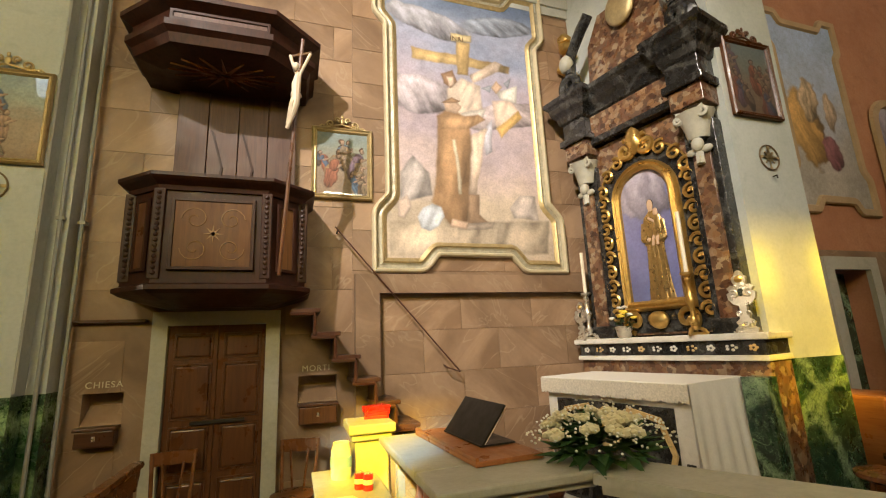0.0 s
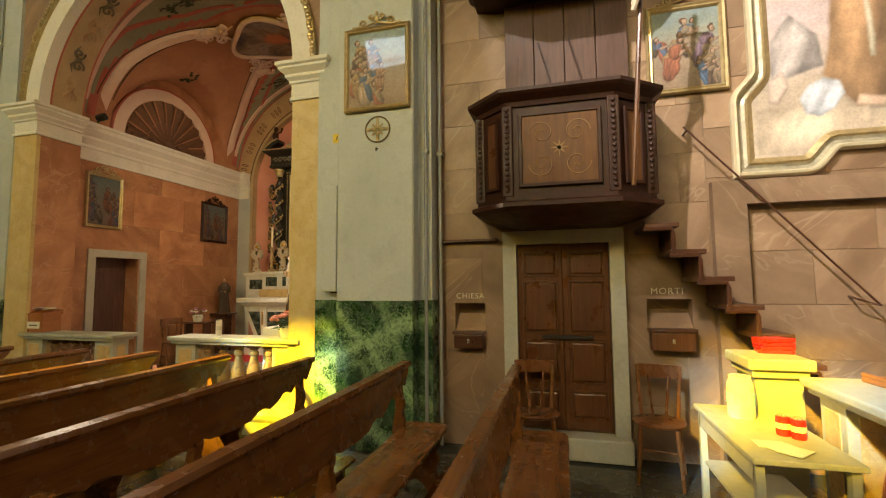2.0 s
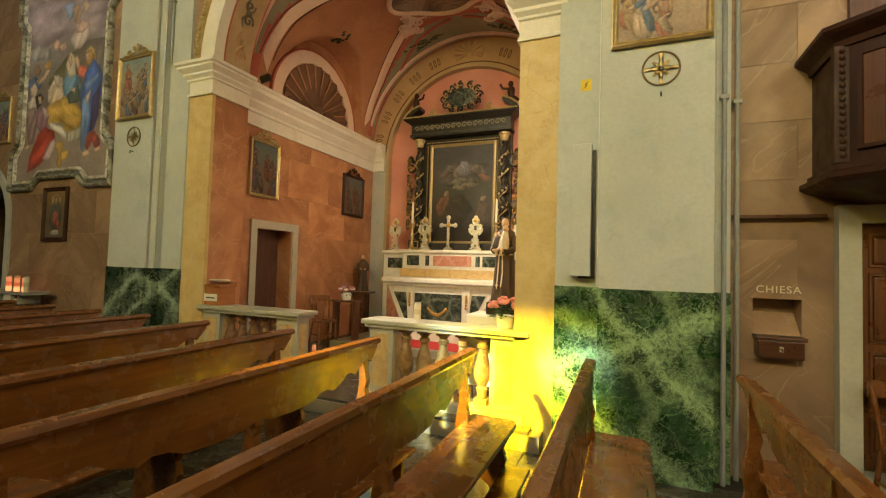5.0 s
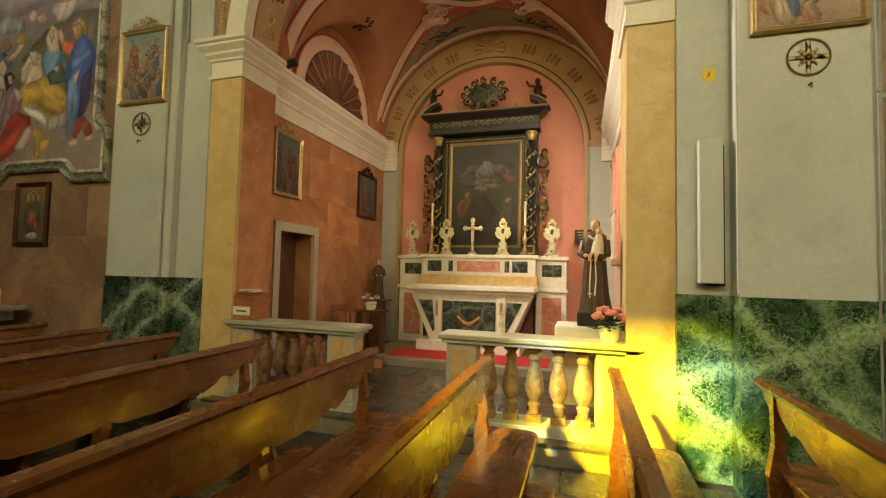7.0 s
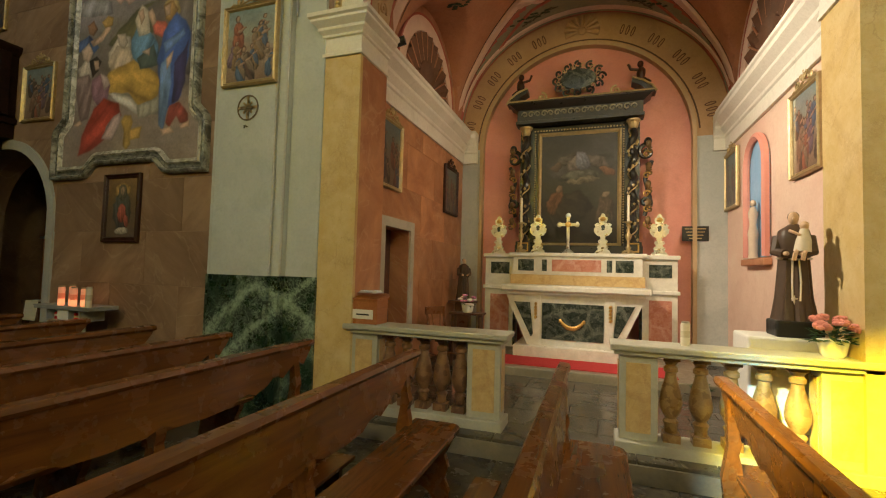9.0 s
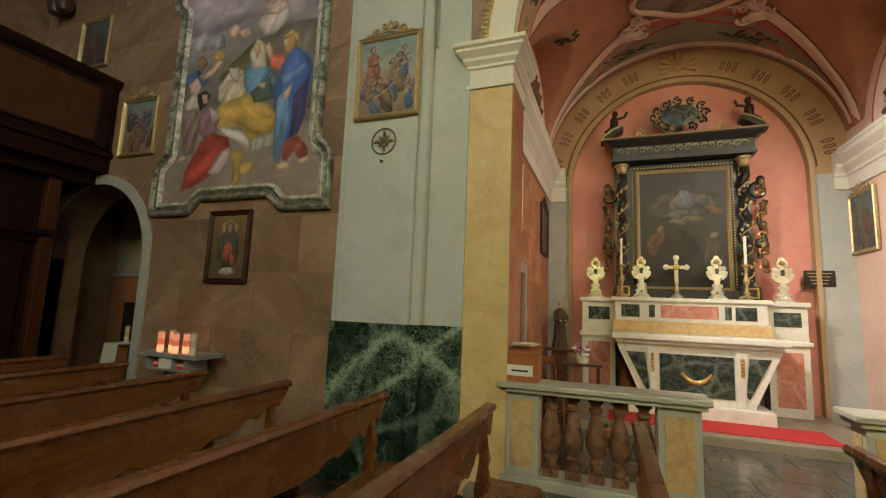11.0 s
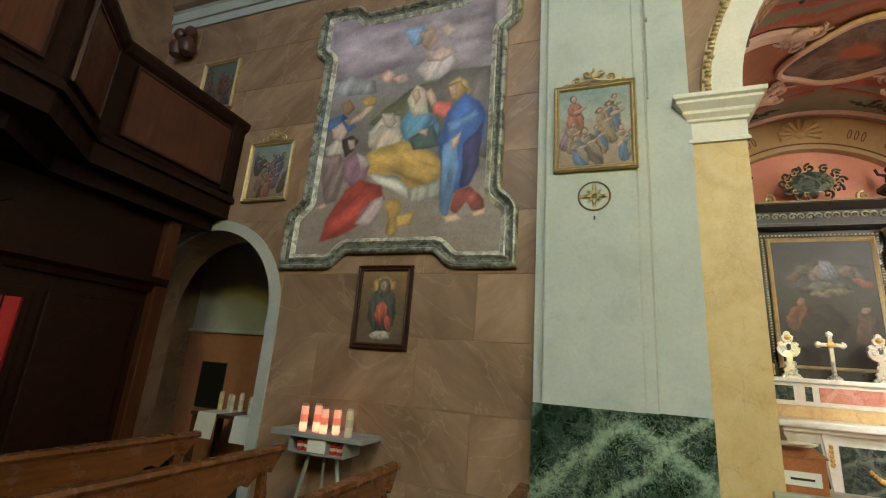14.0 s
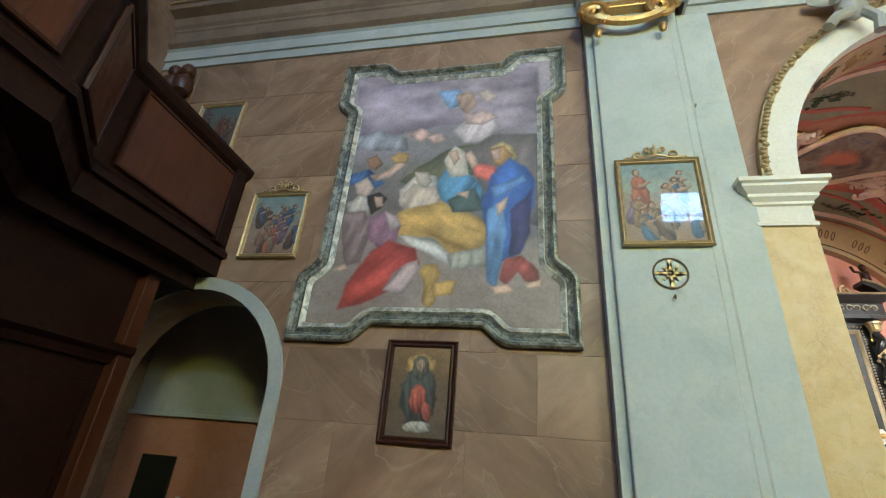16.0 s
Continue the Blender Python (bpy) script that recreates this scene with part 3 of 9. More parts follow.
# chapel shell
cdoor = (5.78, 6.55, 0.13, 2.06)       # doorway in the chapel's west wall: y0, y1, z0, z1


def side_wall():
    bm = bmesh.new()
    a, b = CHX0 - 0.4, CHX0
    box(a, b, WALL + 0.56, cdoor[0], 0.0, 6.8, bm=bm)
    box(a, b, cdoor[1], CHY + 0.4, 0.0, 6.8, bm=bm)
    box(a, b, cdoor[0], cdoor[1], cdoor[3], 6.8, bm=bm)
    return bm


chapel_west = solid("chapel_wall_1", side_wall(), ORANGE, "chapel wall painted as orange marble slabs", "wall", "structure")
WIN = (7.06, 7.95, 1.67, 3.1)
bm = bmesh.new()
box(CHX1, CHX1 + 0.4, WALL + 0.56, CHY + 0.4, 0.0, 6.8, bm=bm)
solid("chapel_wall_2", bm, PALEPINK, "pale pink plastered chapel wall", "wall", "structure")
solid("chapel_back_wall", box(CHX0 - 0.4, CHX1 + 0.4, CHY, CHY + 0.4, 0.0, 6.8), PINK, "pink plastered chapel wall behind the altar", "wall", "structure")
solid("chapel_roof", box(CHX0 - 0.4, CHX1 + 0.4, WALL + 0.5, CHY + 0.4, 6.8, 7.0), GREY, "plain roof over the chapel", "roof", "structure")
solid("chapel_jamb_wall", box(CHX0 - 0.4, CHX0 + 0.001, WALL + 0.5, WALL + 0.57, 0, 6.8), YELLOW, "plastered return of the arch jamb", "wall", "structure")

APC, APR, APZ, APY = -5.64, 1.76, 3.8, 8.98     # niche round the altar


def vault_z(x, y):
    u = (x - ARC) / 2.2
    main = 2.02 * math.sqrt(max(0.0, 1 - u * u))
    v = (y - 7.2) / 1.28
    side = 1.28 * math.sqrt(max(0.0, 1 - v * v)) if abs(v) < 1 else 0.0
    return ARZ + max(main, side + 0.06 if side else 0)


bm = bmesh.new()
NS, NT = 72, 56
grid = [[bm.verts.new((CHX0 + (CHX1 - CHX0) * i / NS, WALL + 0.4 + (CHY - WALL - 0.4) * j / NT, vault_z(CHX0 + (CHX1 - CHX0) * i / NS, WALL + 0.4 + (CHY - WALL - 0.4) * j / NT))) for j in range(NT + 1)] for i in range(NS + 1)]
for i in range(NS):
    for j in range(NT):
        f = bm.faces.new((grid[i][j], grid[i + 1][j], grid[i + 1][j + 1], grid[i][j + 1]))
        c = f.calc_center_median()
        u = abs(c.x - ARC) / 2.2
        v = abs(c.y - 7.2) / 1.28
        groin = v < 1 and 1.28 * math.sqrt(1 - v * v) + 0.06 > 2.02 * math.sqrt(max(0, 1 - u * u))
        d = abs(c.y - 7.2) - 0.72 - 1.1 * max(0.0, u - 0.32)
        f.material_index = 1 if groin or d < 0.08 else (2 if d < 0.2 or abs(c.y - 7.2) > 1.72 else 0)
        if f.material_index != 1 and abs(c.y - 7.2) > 1.85:
            f.material_index = 3
solid("chapel_vault", bm, [SAGE, TERRA, REDBAND, OCHRE], "painted chapel vault in terracotta, sage and ochre", "ceiling", "structure", smooth=True)


def vault_band(pts, width, drop, material, name, label):
    """A flat plaster band that follows the vault along (x, y) points."""
    fine = []
    for (a, b), (c, d) in zip(pts, pts[1:]):
        for k in range(8):
            fine.append((a + (c - a) * k / 8, b + (d - b) * k / 8))
    fine.append(pts[-1])
    bm = bmesh.new()
    rows = []
    for i, (x, y) in enumerate(fine):
        p, q = fine[max(i - 1, 0)], fine[min(i + 1, len(fine) - 1)]
        t = Vector((q[0] - p[0], q[1] - p[1])).normalized()
        nx, ny = -t.y * width / 2, t.x * width / 2
        row = []
        for s in (-1, -0.6, 0.6, 1):
            X = min(max(x + nx * s, CHX0 + 0.01), CHX1 - 0.01)
            Y = y + ny * s
            row.append(bm.verts.new((X, Y, vault_z(X, Y) - (drop if abs(s) < 0.9 else -0.02))))
        rows.append(row)
    for r0, r1 in zip(rows, rows[1:]):
        for j in range(3):
            bm.faces.new((r0[j], r0[j + 1], r1[j + 1], r1[j]))
    return solid(name, bm, material, label, "trim", "structure", smooth=True)


for sx_ in (-1, 1):
    for sy_ in (-1, 1):
        vault_band([(ARC + sx_ * 0.62, 7.2 + sy_ * 0.5), (ARC + sx_ * 1.35, 7.2 + sy_ * 1.0), (ARC + sx_ * 1.8, 7.2 + sy_ * 1.3), (ARC + sx_ * 2.14, 7.2 + sy_ * 1.42)], 0.2, 0.05, PALEPINK, "vault_rib", "pale plaster rib of the chapel vault")
        vault_band([(ARC + sx_ * 0.1, 7.2 + sy_ * 0.95), (ARC + sx_ * 0.85, 7.2 + sy_ * 1.15), (ARC + sx_ * 1.5, 7.2 + sy_ * 1.6), (ARC + sx_ * 2.1, 7.2 + sy_ * 1.75)], 0.08, 0.02, REDBAND, "vault_line", "red painted line on the chapel vault")
for y in (5.5, 8.8):
    vault_band([(ARC + 2.15 * k / 10, y) for k in range(-10, 11)], 0.12, 0.03, PALEPINK, "vault_edge", "pale plaster edge band of the chapel vault")

# niche arch behind the altar
outer, inner = arc(APC, APZ, 2.62, 180, 0, 48), arc(APC, APZ, APR, 180, 0, 48)
solid("niche_arch", ring_prism(outer, inner, "y", APY, CHY), CHOCHRE, "ochre arch band round the altar niche", "trim", "structure")
outer, inner = arc(APC, APZ, APR + 0.03, 180, 0, 48), arc(APC, APZ, APR - 0.03, 180, 0, 48)
solid("niche_edge", ring_prism(outer, inner, "y", APY - 0.04, CHY), OCHRE, "pale moulded edge of the altar niche", "trim", "structure")
for n, (a, b) in enumerate(((CHX0 - 0.02, APC - APR), (APC + APR, CHX1 + 0.02)), 1):
    solid(f"niche_jamb_{n}", box(a, b, APY, CHY, 0.13, APZ), GREY, "grey plaster jamb of the altar niche", "pillar", "structure")
    e = APC - APR if n == 1 else APC + APR
    solid(f"niche_edge_{n}", box(e - 0.03, e + 0.03, APY - 0.04, CHY, 0.13, APZ), OCHRE, "pale moulded edge of the altar niche", "trim", "structure")
for i in range(12):
    a = radians(12 + 156 * i / 11)
    if i in (5, 6):
        continue
    bm = bmesh.new()
    for k in (-1, 0, 1):
        aa = a + k * 0.045
        m = Matrix.Translation((APC + 2.05 * math.cos(aa), APY, APZ + 2.05 * math.sin(aa))) @ Matrix.Rotation(-(aa - math.pi / 2), 4, "Y")
        moved(tmp := tube([(0.022 * math.cos(q), 0, 0.085 * math.sin(q)) for q in [2 * math.pi * s / 10 for s in range(10)]], 0.009, 5, True), m)
        me = bpy.data.meshes.new("tmp")
        tmp.to_mesh(me)
        tmp.free()
        bm.from_mesh(me)
        bpy.data.meshes.remove(me)
    solid("arch_oval_ornament", bm, SHELLD, "triple painted ovals on the arch band", "ornament", "structure", "ovals on the arch band")

# chapel cornice along both side walls
CC = [(0, -0.02), (0.04, -0.02), (0.04, 0.16), (0.06, 0.18), (0.06, 0.22), (0.12, 0.3), (0.12, 0.34), (0.2, 0.42), (0.2, 0.48), (0.22, 0.5), (0.22, 0.54), (0, 0.54)]
for n, (x, side) in enumerate(((CHX0, 1), (CHX1, -1)), 1):
    pts = [(x, WALL + 0.56, ARZ - 0.53), (x, APY, ARZ - 0.53)]
    if side > 0:
        pts += [(x + 0.3, APY, ARZ - 0.53)]
    else:
        pts += [(x - 0.2, APY, ARZ - 0.53)]
    sec = CC if side > 0 else [(-u, w) for u, w in CC]
    solid(f"chapel_cornice_{n}", sweep(pts, sec), WHITE, "pale moulded cornice along the chapel wall", "cornice", "structure")


def shell(name, x, y, z, r, side, material, label):
    """A fan of ribs in a half round, against a wall that faces side."""
    bm = bmesh.new()
    for k in range(11):
        a0, a1 = math.pi * k / 11, math.pi * (k + 1) / 11
        am = (a0 + a1) / 2
        L = r * 0.97
        mid = bm.verts.new((x + side * 0.015, y, z + 0.02))
        for t0, t1 in ((0.1, 0.55), (0.55, 1.0)):
            q = [bm.verts.new((x + side * d, y + L * t * math.cos(a), z + L * t * math.sin(a))) for t, a, d in ((t0, a0, 0.005), (t1, a0, 0.005), (t1, am, 0.075), (t0, am, 0.05))]
            bm.faces.new(q)
            q = [bm.verts.new((x + side * d, y + L * t * math.cos(a), z + L * t * math.sin(a))) for t, a, d in ((t0, am, 0.05), (t1, am, 0.075), (t1, a1, 0.005), (t0, a1, 0.005))]
            bm.faces.new(q)
        bm.verts.remove(mid)
    blob(x + side * 0.04, y, z + 0.06, 0.05, 0.12, 0.1, bm, 2)
    for s in (-1, 1):
        tube([(x + side * 0.05, y + s * (0.15 + 0.7 * r * q), z + 0.06 + 0.05 * math.sin(q * 6)) for q in [k / 8 for k in range(9)]], 0.03, 6, bm=bm)
    return solid(name, bm, material, label, "shell ornament", "structure")


for x, side in ((CHX0, 1), (CHX1, -1)):
    shell("shell_lunette", x + side * 0.004, 7.05, ARZ + 0.06, 0.88, side, SHELLD, "dark brown fluted shell in the lunette")
    bm = bmesh.new()
    for k in range(12):
        a = math.pi * k / 11
        tube([(x + side * (0.012 + 0.02 * t), 7.05 + 0.88 * t * math.cos(a), ARZ + 0.06 + 0.88 * t * math.sin(a)) for t in (0.12, 0.4, 0.7, 0.97)], 0.014, 5, bm=bm, taper=[0.4, 0.7, 1.0, 1.2])
    solid("shell_ribs", bm, TERRA, "pale terracotta ribs of the lunette shell", "trim", "structure", smooth=True)
    o2 = arc(7.05, ARZ + 0.02, 1.1, 180, 0, 32)
    i2 = arc(7.05, ARZ + 0.02, 0.9, 180, 0, 32)
    solid("lunette_band", ring_prism(o2, i2, "x", x, x + side * 0.05), PALEPINK, "pale band round the shell lunette", "trim", "structure")
    bm = ring_prism(arc(7.05, ARZ + 0.02, 1.13, 180, 0, 32), arc(7.05, ARZ + 0.02, 1.1, 180, 0, 32), "x", x, x + side * 0.056)
    solid("lunette_line", bm, REDBAND, "thin dark red line round the lunette", "trim", "structure")


# pilasters with marble feet
def pilaster(n, x0, x1, front, back, top=6.33):
    th = thing(f"pilaster_{n}", pose(0, 0, 0), "greenish grey plaster pilaster with a green marble foot", "pillar", kind="structure")
    part("shaft", box(x0, x1, front, back, 1.42, top), GREENGREY, th)
    part("marble_foot", box(x0 - 0.004, x1 + 0.004, front - 0.012, back, 0, 1.42), GREENW if n < 5 else (GREENE if n < 8 else GREENM), th, "polished dark green marble with pale veins")
    return th


pilaster(1, -9.21, -8.46, 4.61, WALL + 0.05)
pilaster(2, -9.3, -9.21, 4.66, WALL + 0.05)
pilaster(3, -8.46, -8.36, 4.66, WALL + 0.05)
pilaster(4, -8.36, -7.99, 4.76, WALL + 0.05)
pilaster(5, -2.86, -2.07, 4.50, WALL + 0.15)
pilaster(6, -3.23, -2.86, 4.72, WALL + 0.15)
pilaster(7, -2.07, -1.93, 4.7, WALL + 0.15)
for n, (x, y) in enumerate(((-9.21, 4.625), (-8.46, 4.625), (-8.36, 4.672), (-2.86, 4.52), (-2.07, 4.52)), 1):
    solid(f"pilaster_bead_{n}", tube([(x, y, 1.44), (x, y, 6.3)], 0.016, 6), GREY, "thin plaster bead along the pilaster edge", "trim", "structure", smooth=True)
pilaster(8, 4.0, 4.87, 2.92, WALL + 0.1, TOP)


def ionic(x, y, z, w):
    """Gilded capital with two volutes, a garland and tassels."""
    th = thing("ionic_capital", pose(x, y, z), "gilded capital with volutes on the pilaster", "capital", kind="structure")
    part("abacus", box(-w / 2, w / 2, -0.1, 0.1, 0.3, 0.4, 0.015), GOLD, th)
    for s in (-1, 1):
        path = []
        for k in range(30):
            a = k * 0.5
            r = 0.16 * (1 - k / 34)
            path.append((s * (w / 2 - 0.14 + r * math.cos(a)), -0.12, 0.2 + r * math.sin(a)))
        part("volute", tube(path, 0.035, 6), GOLD, th, smooth=True)
        bm = blob(s * (w / 2 - 0.16), -0.1, -0.08, 0.04, 0.04, 0.07)
        part("tassel", bm, GOLD, th)
    part("garland", tube([(w * 0.35 * k / 6, -0.13, 0.12 - 0.1 * (1 - (k / 6) ** 2)) for k in range(-6, 7)], 0.05, 6), GOLD, th, smooth=True)
    return th


ionic(-8.87, 4.6, 5.95, 0.95)
ionic(-2.47, 4.49, 5.95, 0.95)

# chancel beyond the side altar
chancel = solid("chancel_wall", wall_with_holes(4.87, 12, -0.05, TOP, [(6.25, 7.0, 0, 2.4)], 3.7, 4.1), TERRA, "orange plastered chancel wall with a doorway", "wall", "structure")
solid("chancel_dado", wall_with_holes(4.88, 12, 0, 2.62, [(6.15, 7.1, -1, 2.5)], 3.68, 3.7), BROWN, "brown marbled dado of the chancel", "wall", "structure")
bm = sweep([(6.2, 3.66, 0), (6.2, 3.66, 2.45), (7.05, 3.66, 2.45), (7.05, 3.66, 0)], [(-0.08, -0.03), (0.08, -0.03), (0.08, 0.03), (-0.08, 0.03)], up=(0, -1, 0))
solid("chancel_door_trim", bm, STONE, "pale stone frame of the chancel doorway", "trim", "structure")
solid("chancel_door", box(6.3, 6.98, 3.95, 4.05, 0, 2.36), GREENM, "dark green curtain-like door in the chancel", "door", "structure")

# little room behind the round-headed doorway
solid("porch_wall_1", box(-15, -11.8, 6.3, 6.6, -0.05, 3.6), GREY, "grey plastered back wall of the side room", "wall", "structure")
solid("porch_dado", box(-15, -12.0, 6.28, 6.302, -0.05, 1.9), TERRA, "pinkish brown dado of the side room", "wall", "structure")
solid("porch_ledge", box(-15, -12.0, 6.22, 6.302, 1.9, 1.95, 0.008), GREY, "narrow ledge over the dado of the side room", "trim", "structure")
solid("porch_wall_2", box(-12.0, -11.7, WALL + 0.5, 7.0, -0.05, 3.6), GREY, "grey plastered wall of the side room", "wall", "structure")
solid("porch_ceiling", box(-15, -11.7, WALL + 0.45, 7.3, 3.6, 3.8), GREY, "ceiling of the side room", "ceiling", "structure")
outer = [(NX + NR + 0.13, 0)] + arc(NX, NZ, NR + 0.13, 0, 180, 24) + [(NX - NR - 0.13, 0)]
inner = [(NX + NR, 0)] + arc(NX, NZ, NR, 0, 180, 24) + [(NX - NR, 0)]
solid("doorway_trim", ring_prism(outer, inner, "y", WALL - 0.03, WALL + 0.25), GREY, "grey stone frame of the round-headed doorway", "trim", "structure")

# ---- things: pews ----


def make_pew():
    th = thing("pew", pose(-1.05, 4.02, 0), "worn brown wooden church pew with a scalloped back", "pew", "rows of pews")
    L = 2.6
    lean = 0.05
    # back plank: straight top, scalloped lower edge
    pts = [(0.02, 0.9), (0.0, 0.86), (-0.06, 0.80), (-0.1, 0.76), (-0.15, 0.79), (-0.2, 0.785), (-0.26, 0.755), (-0.34, 0.705), (-0.39, 0.73), (-0.45, 0.725), (-0.5, 0.69), (-0.62, 0.65), (-0.68, 0.675), (-0.76, 0.665), (-0.84, 0.63), (-1.02, 0.62), (-1.22, 0.63), (-1.3, 0.66), (-1.38, 0.63)]
    pts += [(-L - y, z) for y, z in pts[-2::-1]]
    bm = prism(pts, "x", -0.018, 0.018)
    for v in bm.verts:
        v.co.x -= (v.co.z - 0.5) * 0.12 - lean
    part("backrest", bm, PEW, th)
    bm = prism([(-0.035, 0.89), (0.03, 0.89), (0.04, 0.91), (0.03, 0.935), (-0.03, 0.94), (-0.045, 0.915)], "y", -L - 0.03, 0.035)
    for v in bm.verts:
        v.co.x += 0.0
    part("top_rail", bm, PEW, th)
    # seat with rounded outer corners
    s = [(0.02, 0.0), (0.02, -L), (0.3, -L)] + [(0.3 + 0.08 * math.sin(radians(a)), -L + 0.08 - 0.08 * math.cos(radians(a))) for a in (30, 60, 90)]
    s += [(0.38, -0.08)] + [(0.3 + 0.08 * math.cos(radians(a)), -0.08 + 0.08 * math.sin(radians(a))) for a in (30, 60, 90)]
    bm = prism(s, "z", 0.42, 0.455)
    bmesh.ops.bevel(bm, geom=bm.edges[:], offset=0.006, segments=1, affect="EDGES")
    part("seat", bm, PEW, th)
    part("seat_rail", box(0.06, 0.085, -L + 0.1, -0.1, 0.34, 0.42), PEW, th)
    for y in (-0.16, -L / 2, -L + 0.16):
        post = [(-0.045, 0.42), (0.055, 0.42), (0.05, 0.5), (0.035, 0.56), (0.05, 0.62), (0.03, 0.7), (0.02, 0.8), (0.02, 0.88), (-0.02, 0.88), (-0.02, 0.8), (-0.015, 0.6)]
        bm = bmesh.new()
        prism([(x, z) for x, z in post], "y", y - 0.03, y + 0.03, bm)
        part("back_post", bm, PEW, th)
        leg = [(-0.06, 0.0), (0.06, 0.0), (0.085, 0.05), (0.14, 0.08), (0.2, 0.05), (0.24, 0.0), (0.34, 0.0), (0.345, 0.06), (0.31, 0.14), (0.335, 0.22), (0.31, 0.3), (0.35, 0.38), (0.36, 0.42), (-0.045, 0.42), (-0.035, 0.3), (-0.06, 0.15)]
        bm = bmesh.new()
        prism(leg, "y", y - 0.022, y + 0.022, bm)
        part("leg", bm, PEW, th)
    part("kneeler", box(-0.55, -0.37, -L + 0.15, -0.15, 0.15, 0.18, 0.008), PEW, th)
    for y in (-0.3, -L + 0.3):
        part("kneeler_foot", box(-0.52, -0.4, y - 0.02, y + 0.02, 0, 0.15), PEW, th)
    return th


pew = make_pew()
for k, x in enumerate((-1.97, -2.88, -3.74, -4.61, -5.52, -6.58, -7.53, -8.35, -9.25, -10.2, -11.2, -12.12)):
    copy_thing(pew, pose(x, 4.02 + 0.02 * math.sin(k * 2.3), 0, 0, 0, 0.5 * math.sin(k * 1.7)))


# ---- balustrades ----
BALP = [(0.062, 0), (0.062, 0.05), (0.045, 0.06), (0.036, 0.1), (0.046, 0.13), (0.03, 0.15), (0.046, 0.18), (0.062, 0.22), (0.066, 0.26), (0.054, 0.34), (0.034, 0.42), (0.03, 0.45), (0.042, 0.46), (0.042, 0.485), (0.034, 0.5), (0.05, 0.52), (0.062, 0.53), (0.062, 0.56)]


RUSTB = breccia("rust_brown_baluster_marble", ((0.1, 0.045, 0.025), (0.22, 0.11, 0.05), (0.3, 0.17, 0.08), (0.16, 0.08, 0.045)), 22, 0.3)
HONEYB = breccia("honey_baluster_marble", ((0.22, 0.12, 0.04), (0.36, 0.22, 0.08), (0.44, 0.29, 0.12), (0.3, 0.17, 0.06)), 20, 0.3)


def baluster(th, x, y, z, h, material):
    bm = bmesh.new()
    k = h / 0.56
    lathe([(r * (1.28 if 0.06 < hh < 0.5 else 1.05), hh * k) for r, hh in BALP[2:-1]], 16, x, y, z, bm)
    box(x - 0.062, x + 0.062, y - 0.062, y + 0.062, z, z + 0.055 * k, 0, bm)
    box(x - 0.06, x + 0.06, y - 0.06, y + 0.06, z + 0.53 * k, z + h, 0, bm)
    return part("baluster", bm, material, th, "turned yellow-brown marble baluster", True)


def pedestal(th, x0, x1, y0, y1, z0, z1):
    p = part("pedestal", box(x0, x1, y0, y1, z0, z1, 0.006), STONE, th)
    part("inlay", box(x0 + 0.05, x1 - 0.05, y0 - 0.008, y0, z0 + 0.06, z1 - 0.06, 0.003), YSTONE, p, "yellow marble inlay")
    part("inlay", box(x0 - 0.008, x0, y0 + 0.05, y1 - 0.05, z0 + 0.06, z1 - 0.06, 0.003), YSTONE, p, "yellow marble inlay")
    part("inlay", box(x1, x1 + 0.008, y0 + 0.05, y1 - 0.05, z0 + 0.06, z1 - 0.06, 0.003), YSTONE, p, "yellow marble inlay")


def rail_slab(a, b, y0, y1, z):
    bm = box(a + 0.03, b - 0.03, y0 + 0.03, y1 - 0.03, z - 0.085, z - 0.05, 0.006)
    box(a, b, y0, y1, z - 0.05, z, 0.012, bm)
    return bm


def balustrade(a, b, material, label):
    th = thing("balustrade", pose(0, 0, 0), label, "balustrade", "chapel balustrades")
    part("top_slab", rail_slab(a, b, 4.75, 5.1, 0.985), STONE, th)
    part("base", box(a + 0.04, b - 0.04, 4.762, 5.07, 0.13, 0.24, 0.01), STONE, th)
    wl, wr = (0.28, 0.3)
    pedestal(th, a + 0.07, a + 0.07 + wl, 4.82, 5.03, 0.24, 0.9)
    pedestal(th, b - 0.07 - wr, b - 0.07, 4.82, 5.03, 0.24, 0.9)
    x0, x1 = a + 0.07 + wl, b - 0.07 - wr
    for k in range(5):
        baluster(th, x0 + (x1 - x0) * (k + 0.5) / 5, 4.925, 0.24, 0.66, material)
    return th


balustrade(-7.66, -6.04, RUSTB, "pale stone balustrade with five turned balusters under the poor box")
balustrade(-5.22, -3.46, HONEYB, "pale stone balustrade with five turned balusters beside the saint")

rail = thing("chancel_rail", pose(0, 0, 0), "greenish stone communion rail with turned red balusters", "balustrade")
part("top_slab", rail_slab(0.62, 1.3, 2.46, 3.5, 1.03), STONE, rail)
part("top_slab", rail_slab(0.62, 1.5, 2.06, 2.456, 1.03), STONE, rail)
part("base", box(0.66, 0.98, 2.5, 3.46, 0, 0.2, 0.01), STONE, rail)
part("base", box(0.66, 1.46, 2.1, 2.44, 0, 0.2, 0.01), STONE, rail)
wing = [(1.4, 2.02), (2.15, 0.72), (2.47, 0.9), (1.72, 2.2)]
bm = prism(wing, "z", 0.98, 1.026)
prism([(x + (1.93 - x) * 0.05, y + (1.46 - y) * 0.05) for x, y in wing], "z", 0.94, 0.982, bm)
part("wing_slab", bm, STONE, rail)
part("wing_base", prism([(x + (1.93 - x) * 0.05, y + (1.46 - y) * 0.05) for x, y in wing], "z", 0, 0.2), STONE, rail)
pedestal(rail, 0.69, 0.95, 3.2, 3.44, 0.2, 0.95)
